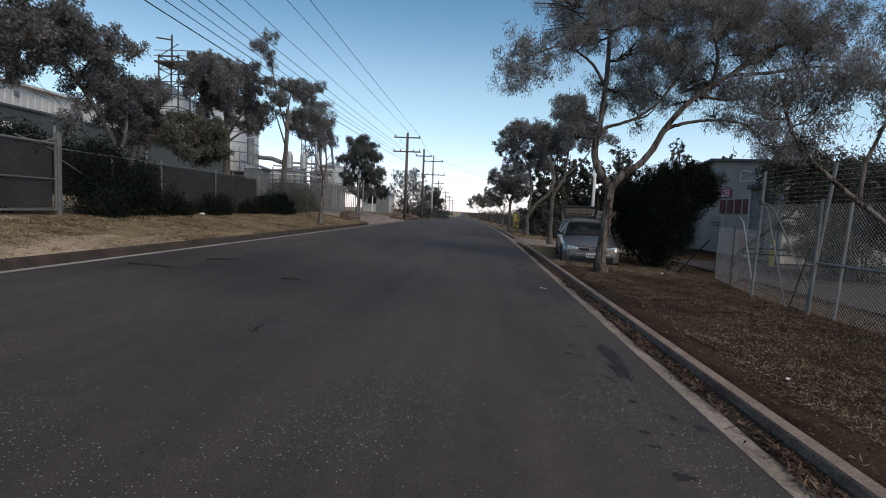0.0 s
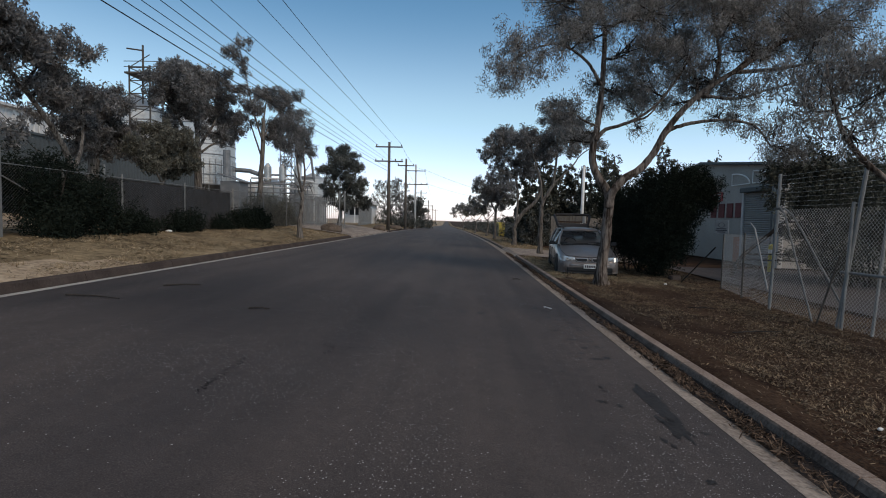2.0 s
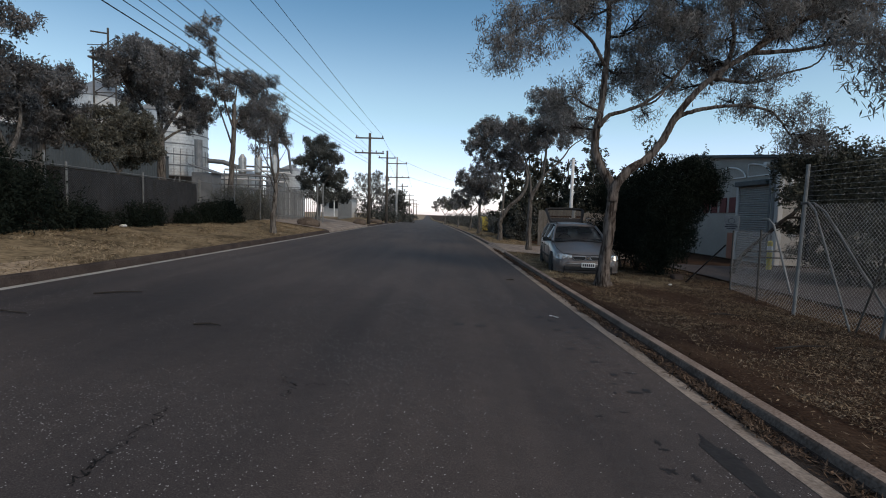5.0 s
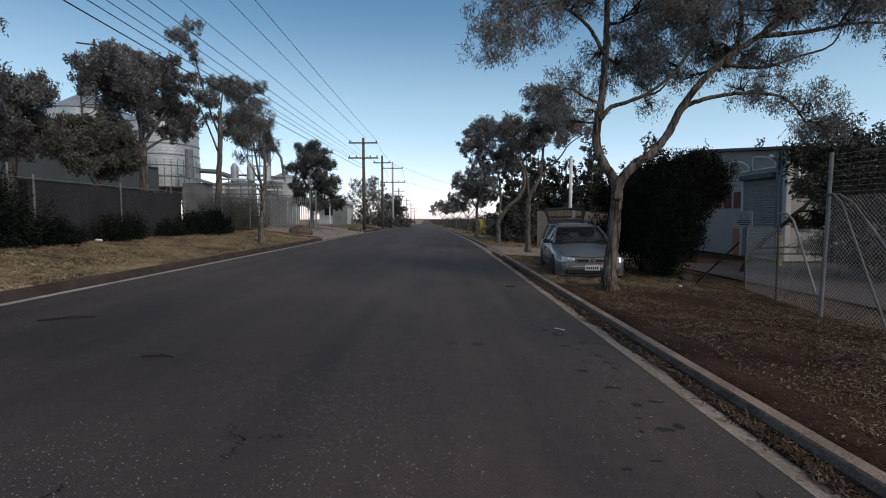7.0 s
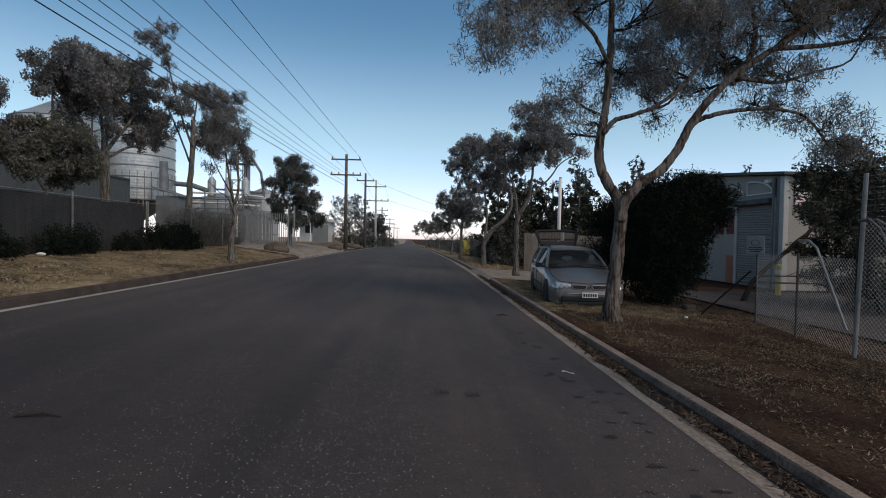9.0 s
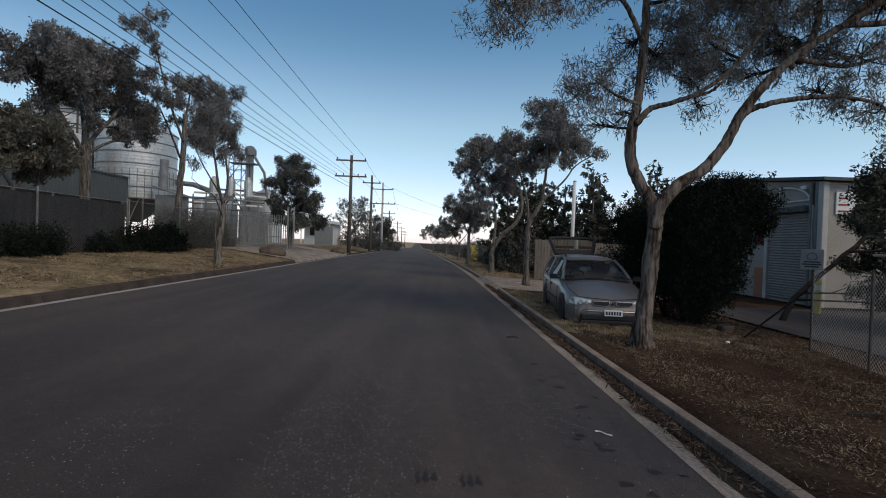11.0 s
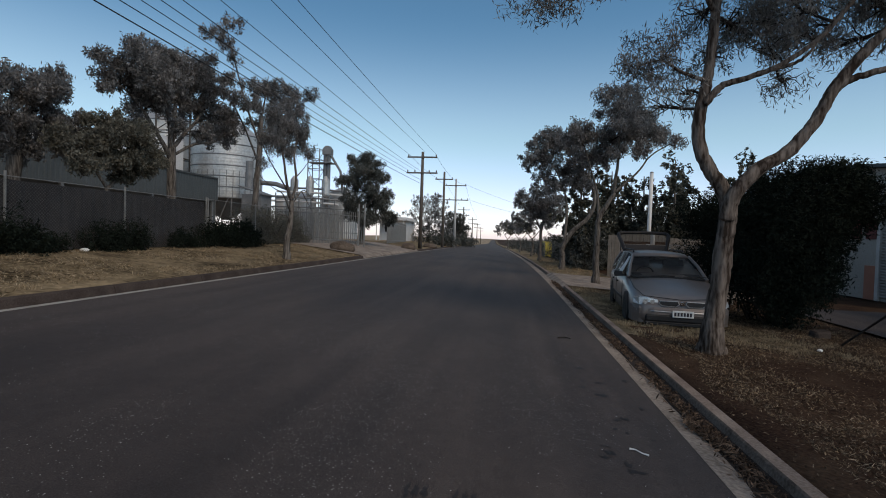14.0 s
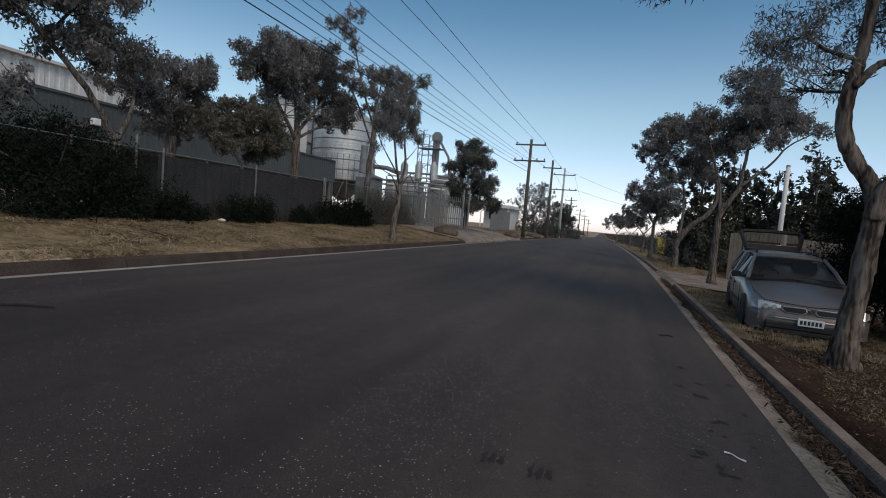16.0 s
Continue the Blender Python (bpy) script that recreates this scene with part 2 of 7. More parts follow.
RED = mat("faded red paint", (0.30, 0.05, 0.05), (0.40, 0.08, 0.08), 2, 0.6, bump=0.05)
ORANGE = mat("faded orange paint", (0.32, 0.13, 0.09), (0.42, 0.19, 0.13), 2, 0.7, bump=0.05)
YELLOW = mat("yellow paint", (0.52, 0.42, 0.08), (0.66, 0.52, 0.12), 2, 0.6, bump=0.05)
RENDER_WALL = mat("painted concrete wall", (0.30, 0.278, 0.252), (0.39, 0.365, 0.335), 0.7, 0.85, fine=14, bump=0.15)
ROLLER = mat("grey roller shutter", (0.22, 0.215, 0.212), (0.30, 0.293, 0.288), 0.8, 0.55, 0.2, fine=12, bump=0.05)
PAPER = mat("white litter", (0.6, 0.6, 0.58), (0.8, 0.8, 0.78), 9, 0.8, bump=0.1)
SIGN_DULL = mat("weathered sign face", (0.17, 0.165, 0.165), (0.28, 0.275, 0.27), 6, 0.7, bump=0.05)
TAR = mat("dark tar stain", (0.014, 0.012, 0.012), (0.034, 0.030, 0.029), 4, 0.7, fine=30, bump=0.2)
GLASS = glass_mat("car glass", (0.42, 0.46, 0.48))


# ---- mesh helpers ----
class Geo:
    """Gathers vertices and faces for one mesh."""

    def __init__(self):
        self.v, self.f = [], []

    def add(self, verts, faces):
        k = len(self.v)
        self.v.extend(verts)
        self.f.extend([tuple(i + k for i in q) for q in faces])
        return self

    def box(self, x0, y0, z0, x1, y1, z1, bevel=0.0):
        if bevel:
            b = bevel
            ring = lambda z, d: [(x0 + d, y0 + b, z), (x0 + b, y0 + d, z), (x1 - b, y0 + d, z), (x1 - d, y0 + b, z),
                                 (x1 - d, y1 - b, z), (x1 - b, y1 - d, z), (x0 + b, y1 - d, z), (x0 + d, y1 - b, z)]
            rings = [ring(z0, b * 0.6), ring(z0 + b, 0), ring(z1 - b, 0), ring(z1, b * 0.6)]
            self.loft(rings, cap=True)
        else:
            v = [(x, y, z) for z in (z0, z1) for x, y in ((x0, y0), (x1, y0), (x1, y1), (x0, y1))]
            self.add(v, [(3, 2, 1, 0), (4, 5, 6, 7), (0, 1, 5, 4), (1, 2, 6, 5), (2, 3, 7, 6), (3, 0, 4, 7)])
        return self

    def loft(self, rings, cap=True, closed=True):
        n = len(rings[0])
        v = [p for r in rings for p in r]
        f = []
        for i in range(len(rings) - 1):
            for j in range(n if closed else n - 1):
                a, b = i * n + j, i * n + (j + 1) % n
                f.append((a, b, b + n, a + n))
        if cap and closed:
            f.append(tuple(range(n - 1, -1, -1)))
            f.append(tuple(range((len(rings) - 1) * n, len(rings) * n)))
        return self.add(v, f)

    def tube(self, pts, radii, n=6, cap=True):
        pts = [Vector(p) for p in pts]
        if not isinstance(radii, (list, tuple)):
            radii = [radii] * len(pts)
        rings, side = [], None
        for i, p in enumerate(pts):
            d = (pts[min(i + 1, len(pts) - 1)] - pts[max(i - 1, 0)])
            d = d.normalized() if d.length > 1e-9 else Vector((0, 0, 1))
            if side is None:
                side = d.orthogonal().normalized()
            else:
                side = (side - d * side.dot(d))
                side = side.normalized() if side.length > 1e-6 else d.orthogonal().normalized()
            up = d.cross(side)
            rings.append([tuple(p + (side * math.cos(2 * math.pi * k / n) + up * math.sin(2 * math.pi * k / n)) * radii[i]) for k in range(n)])
        return self.loft(rings, cap)

    def disc(self, c, axis, r0, r1, h, n=20):
        """A cylinder or cone from c along axis."""
        a = Vector(axis).normalized()
        return self.tube([Vector(c), Vector(c) + a * h], [r0, r1], n)

    def mesh(self, name, material, smooth=False):
        me = bpy.data.meshes.new(name)
        me.from_pydata([tuple(p) for p in self.v], [], self.f)
        me.materials.append(material)
        if smooth:
            me.polygons.foreach_set("use_smooth", [True] * len(me.polygons))
        me.update()
        return me


def part(name, g, material, parent=None, label="", smooth=False):
    ob = new(name, g.mesh(name, material, smooth))
    if parent is not None:
        ob.parent = parent
    if label:
        ob["label"] = label
    return ob


def thing(name, label, category, at=(0, 0, 0), rz=0.0, group="", kind=""):
    ob = new(name)
    ob.matrix_world = pose(*at, 0, 0, rz)
    return tagged(ob, label, category, group, kind)


def solo(name, g, material, label, category, group="", kind="", smooth=False):
    return tagged(part(name, g, material, smooth=smooth), label, category, group, kind)


def quads(name, corners, nrm, material):
    """One mesh of loose four-cornered leaves from an array (n, 4, 3)."""
    n = len(corners)
    me = bpy.data.meshes.new(name)
    me.vertices.add(n * 4)
    me.vertices.foreach_set("co", np.ascontiguousarray(corners, dtype=np.float32).ravel())
    me.loops.add(n * 4)
    me.loops.foreach_set("vertex_index", np.arange(n * 4, dtype=np.int32))
    me.polygons.add(n)
    me.polygons.foreach_set("loop_start", np.arange(0, n * 4, 4, dtype=np.int32))
    me.materials.append(material)
    me.update(calc_edges=True)
    me.validate()
    if nrm is not None:
        me.polygons.foreach_set("use_smooth", np.ones(n, dtype=bool))
        me.normals_split_custom_set_from_vertices(np.repeat(nrm, 4, axis=0).tolist())
    return me


# ---- lie of the land ----
def bend(y):
    """How far the road has swung to the left at y."""
    u = max(0.0, y - 22)
    return -0.030 * (u * u / (u + 26))


def dip(y):
    """How far the ground has fallen at y."""
    u = max(0.0, min(y, 500.0) - 26)
    return -0.0105 * (u * u / (u + 26))


PROFILE = [(-400, 1.6), (-60, 1.5), (-24, 1.35), (-11, 1.05), (-9.0, 0.92), (-7.2, 0.68), (-6.13, 0.53), (-6.0, 0.40), (-5.6, 0.30), (2.0, -0.12),
           (2.49, -0.05), (2.53, 0.048), (3.0, 0.005), (3.6, -0.025), (5.0, -0.075), (6.6, -0.14), (10, -0.22), (30, -0.3), (400, -0.4)]


def gz(x, y):
    """Height of the ground at x, y, on the verges and beyond."""
    return float(np.interp(x - bend(y), [p[0] for p in PROFILE], [p[1] for p in PROFILE])) + dip(y)


def road_z(x, y):
    return -0.0557 * (x - bend(y) - 2.0) + dip(y)


YS = [-14 + 1.0 * i for i in range(64)] + [50 + 4.0 * i for i in range(40)] + [210 + 30.0 * i for i in range(20)] + [850, 1100, 1500, 2200]


def strip(xs, ys, height, bumps=0.0):
    g = Geo()
    n = len(xs)
    v = []
    for y in ys:
        for x in xs:
            X = x + bend(y)
            z = height(X, y)
            if bumps and (x < -6.2 or x > 2.55) and abs(x) < 20:
                z += bumps * (noise.noise(Vector((X * 0.9, y * 0.9, 0))) + 0.5 * noise.noise(Vector((X * 3.1, y * 3.1, 5))))
            v.append((X, y, z))
    f = [(j * n + i, j * n + i + 1, (j + 1) * n + i + 1, (j + 1) * n + i) for j in range(len(ys) - 1) for i in range(n - 1)]
    return g.add(v, f)


# ---- structure: ground, road, kerbs, drives ----
gx = [-400, -120, -60, -36, -24, -16, -12, -11, -10, -9.5, -9, -8.5, -8, -7.6, -7.2, -6.8, -6.4, -6.13, -6.0, -5.6, 2.0, 2.49, 2.53, 2.8, 3.2, 3.6, 4.0, 4.5, 5, 5.5, 6, 6.6, 7.5, 8.5, 10, 13, 18, 30, 60, 120, 400]
ground = part("ground", strip(gx, YS, gz, 0.035), SOIL, smooth=True)
ground.data.materials.append(STRAW)
ground.data.materials.append(DULL_GRASS)
for poly in ground.data.polygons:
    c = poly.center
    if c.x - bend(c.y) < -5.9:
        poly.material_index = 1 if c.y < 9.5 + 1.5 * math.sin(c.x * 1.7) or c.x < -12 else 2
    elif c.y > 15.3 + 0.8 * math.sin(c.x * 2.3) and 2.5 < c.x - bend(c.y) < 5.6:
        poly.material_index = 2
tagged(ground, "dry brown verge soil and straw-coloured lawn beside the road", "ground", kind="structure")
RX = [-5.73 + 7.73 * i / 16 for i in range(17)]
road = part("road", strip(RX, YS, road_z), ASPHALT, smooth=True)
tagged(road, "dark grey worn asphalt street with cracks", "road", kind="structure")


def kerb_run(name, y0, y1, step, section, material, label):
    """Kerb laid in lengths along the road; section is the cross-section of one length."""
    run = thing(name, label, "kerb", kind="structure")
    y = y0
    while y < y1 - 0.01:
        e = min(y + step, y1) - 0.012
        rings = [[(x + bend(q), q, z + dip(q)) for x, z in section] for q in (y, (y + e) / 2, e)]
        piece = part("kerb_length", Geo().loft(rings), material, run)
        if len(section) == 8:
            # shade of the road-facing side, with grime, put into the face colour
            piece.data.materials.append(KERB_SHADE_GRIME)
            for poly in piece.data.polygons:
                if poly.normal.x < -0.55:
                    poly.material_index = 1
        y += step
    return run


right_kerb = [(2.350, -0.3), (2.350, -0.050), (2.362, -0.015), (2.388, 0.050), (2.402, 0.064), (2.498, 0.070), (2.510, 0.052), (2.510, -0.3)]
right_gutter = [(2.0, -0.3), (2.0, 0.004), (2.348, -0.048), (2.348, -0.3)]
left_kerb = [(-5.96, 0.2), (-6.13, 0.2), (-6.13, 0.545), (-6.12, 0.555), (-6.02, 0.55), (-6.0, 0.535), (-5.962, 0.42)]
left_gutter = [(-5.73, 0.2), (-5.958, 0.2), (-5.958, 0.418), (-5.73, 0.436)]
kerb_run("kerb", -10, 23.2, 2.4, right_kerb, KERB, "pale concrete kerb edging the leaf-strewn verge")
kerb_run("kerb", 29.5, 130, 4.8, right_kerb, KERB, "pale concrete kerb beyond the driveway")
kerb_run("gutter", -10, 130, 2.4, right_gutter, GUTTER, "concrete gutter channel with leaf litter")
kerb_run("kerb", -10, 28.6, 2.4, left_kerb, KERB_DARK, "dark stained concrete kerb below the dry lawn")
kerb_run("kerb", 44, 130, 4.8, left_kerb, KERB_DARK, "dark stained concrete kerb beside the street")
kerb_run("gutter", -10, 130, 2.4, left_gutter, CONCRETE, "pale concrete gutter channel beside the asphalt")


def drive(name, label, xs, ys, lift):
    g = Geo()
    top = lambda x, y: gz(x, y) + lift(x)
    n = len(xs)
    v = [(x + bend(y), y, top(x + bend(y), y)) for y in ys for x in xs]
    g.add(v, [(j * n + i, j * n + i + 1, (j + 1) * n + i + 1, (j + 1) * n + i) for j in range(len(ys) - 1) for i in range(n - 1)])
    return solo(name, g, GUTTER, label, "driveway", kind="structure")


drive("driveway", "pale concrete driveway crossing the right verge", [2.3, 2.53, 3.2, 4.2, 5.5, 7.5, 9.0], [23.2, 24, 25.5, 27, 28.5, 29.5], lambda x: 0.035)
drive("driveway", "pale concrete crossover to the plant gates", [-16, -12, -10, -9, -8, -7, -6.13, -5.97], [28.7, 30, 32, 34, 36, 38, 40, 42, 44], lambda x: 0.05)


# ---- trees and shrubs ----
def leaf_cloud(rng, centres, radii, count, length, width, droop):
    """Corners of many narrow hanging leaves gathered in tufts inside the given balls."""
    centres, radii = np.array(centres, float), np.array(radii, float)
    share = radii[:, :2].prod(axis=1) * radii[:, 2]
    share = share ** 0.8
    share = share / share.sum()
    out, facing = [], []
    for c, r, s in zip(centres, radii, share):
        n = max(20, int(count * s))
        tufts = max(6, n // 34)
        d = rng.normal(size=(tufts, 3))
        d /= np.linalg.norm(d, axis=1)[:, None]
        rad = rng.random(tufts) ** 0.5 * (1.0 + 0.25 * rng.random(tufts))
        tc = c + d * rad[:, None] * r
        k = rng.integers(0, tufts, n)
        spread = np.array([0.095, 0.095, 0.13]) * (0.55 + 0.5 * r.mean())
        p = tc[k] + np.clip(rng.normal(size=(n, 3)), -1.7, 1.7) * spread
        out.append(p)
        facing.append((p - c) / r + rng.normal(size=(n, 3)) * 0.18 + (p - tc[k]) * 1.2)
    p = np.concatenate(out)
    nrm = np.concatenate(facing)
    nrm[:, 2] += 0.35
    nrm /= np.linalg.norm(nrm, axis=1)[:, None] + 1e-6
    n = len(p)
    ax = rng.normal(size=(n, 3))
    ax[:, 2] -= droop
    ax /= np.linalg.norm(ax, axis=1)[:, None]
    sd = np.cross(ax, rng.normal(size=(n, 3)))
    sd /= np.linalg.norm(sd, axis=1)[:, None]
    ln = (length * (0.6 + 0.8 * rng.random(n)))[:, None]
    wd = (width * (0.6 + 0.8 * rng.random(n)))[:, None]
    a = p - ax * ln * 0.5
    b = p + ax * ln * 0.5
    m = p + sd * wd * 0.5
    m2 = p - sd * wd * 0.5
    return np.stack([a, m, b, m2], axis=1), None


def smooth_path(pts, k=3):
    """Points along a soft curve through pts."""
    P = [Vector(p) for p in pts]
    out = []
    for i in range(len(P) - 1):
        a, b, c, d = P[max(i - 1, 0)], P[i], P[i + 1], P[min(i + 2, len(P) - 1)]
        for j in range(k):
            t = j / k
            out.append(0.5 * ((2 * b) + (c - a) * t + (2 * a - 5 * b + 4 * c - d) * t * t + (3 * b - a - 3 * c + d) * t ** 3))
    out.append(P[-1])
    return out


def tree(label, limbs, clumps, leaves, leaf=(0.13, 0.022), material=None, droop=0.9, seed=1, bark=None, twigs=5, group="", fill=5, gnarl=0.0, snug=1.0):
    """limbs: (radius at foot, radius at tip, points); clumps: (x, y, z, radius) or (x, y, z, rx, ry, rz)."""
    rng = np.random.default_rng(seed)
    foot = limbs[0][2][0]
    top = thing("tree", label, "tree", foot, group=group)
    base = Vector(foot)
    g, fine = Geo(), Geo()
    spine = []
    for r0, r1, pts in limbs:
        path = smooth_path([Vector(p) - base for p in pts], 10 if gnarl else 4)
        n = len(path)
        rad = [r0 + (r1 - r0) * (i / (n - 1)) ** 0.8 for i in range(n)]
        wob = [p + Vector(rng.normal(size=3)) * (0.003 if gnarl else min(0.12 * q, 0.02)) for p, q in zip(path, rad)]
        if r0 > 0.1 and limbs[0][0] == r0:
            for i in range(len(rad)):
                rise = max(0.0, 1.0 - (wob[i].z - wob[0].z) / 0.5)
                rad[i] *= 1.0 + 0.5 * rise * rise
            wob[0].z -= 0.15
        k0 = len(g.v)
        g.tube(wob, rad, 9 if r0 > 0.06 and not gnarl else 20 if r0 > 0.06 else 6)
        if gnarl and r0 > 0.06:
            # ridged, flaking bark
            sides, amp = 20, [gnarl * q for q in rad]
            for j in range(k0, len(g.v)):
                p, i = Vector(g.v[j]), (j - k0) // sides
                w = noise.noise(Vector((p.x * 11, p.y * 11, p.z * 1.6))) + 0.7 * noise.noise(Vector((p.x * 24, p.y * 24, p.z * 1.8)))
                g.v[j] = tuple(p + (p - wob[i]).normalized() * w * amp[i])
        spine += list(zip(wob, rad))
    cs, rs = [], []
    for c in clumps:
        p = Vector(c[:3]) - base
        r = tuple(q * snug for q in (c[3:] if len(c) == 6 else (c[3], c[3], c[3] * 0.75)))
        cs.append(tuple(p))
        rs.append(tuple(q * 0.70 for q in r))
        for k in range(fill):
            d = Vector(rng.normal(size=3)).normalized()
            cs.append(tuple(p + Vector((d.x * r[0], d.y * r[1] * 1.2, d.z * r[2])) * (0.72 + 0.48 * rng.random())))
            rs.append(tuple(q * (0.26 + 0.26 * rng.random()) for q in r))
        near = sorted(spine, key=lambda s: (s[0] - p).length + max(0.0, s[0].z - p.z) * 1.5)[0]
        a = near[0]
        mid = a.lerp(p, 0.5) + Vector(rng.normal(size=3)) * 0.12 * max(r)
        mid.z += 0.05 * max(r)
        r0 = min(near[1] * 0.8, 0.016 + 0.034 * max(r))
        fine.tube(smooth_path([a, mid, p], 3), [r0 * (1 - 0.1 * i) for i in range(7)], 5)
        for k in range(twigs):
            d = Vector(rng.normal(size=3)).normalized()
            e = p + Vector((d.x * r[0], d.y * r[1], d.z * r[2])) * 0.85
            s = a.lerp(p, 0.35 + 0.6 * rng.random())
            fine.tube([s, s.lerp(e, 0.5) + Vector(rng.normal(size=3)) * 0.1 * max(r), e], [r0 * 0.5, r0 * 0.32, r0 * 0.12], 4)
    part("trunk", g, bark or BARK, top, smooth=True)
    part("branchwork", fine, BARK_DARK, top, smooth=True)["kind"] = "stuff"
    crown = new("crown", quads("crown", *leaf_cloud(rng, cs, rs, leaves, leaf[0], leaf[1], droop), material or LEAF))
    crown.parent = top
    return top


def shrub(label, clumps, leaves, leaf=(0.07, 0.02), material=None, seed=1, category="shrub", group="", droop=0.0):
    rng = np.random.default_rng(seed)
    c0 = clumps[0]
    base = Vector((c0[0], c0[1], gz(c0[0], c0[1])))
    top = thing("shrub", label, category, base, group=group)
    g = Geo()
    cs, rs = [], []
    for c in clumps:
        p = Vector(c[:3]) - base
        r = c[3:] if len(c) == 6 else (c[3], c[3], c[3] * 0.8)
        cs.append(tuple(p))
        rs.append(r)
        for k in range(4 if p.z - r[2] < 0.35 else 0):
            s = Vector((p.x * 0.7 + rng.normal() * 0.12, p.y * 0.7 + rng.normal() * 0.12, gz(base.x + p.x * 0.7, base.y + p.y * 0.7) - base.z - 0.05))
            e = p + Vector(rng.normal(size=3)) * 0.4 * min(r)
            g.tube([s, s.lerp(e, 0.5) + Vector(rng.normal(size=3)) * 0.06, e], [0.03, 0.02, 0.006], 5)
    part("stem", g, BARK_DARK, top)["kind"] = "stuff"
    crown = new("foliage", quads("foliage", *leaf_cloud(rng, cs, rs, leaves, leaf[0], leaf[1], droop), material or LEAF_DARK))
    crown.parent = top
    return top


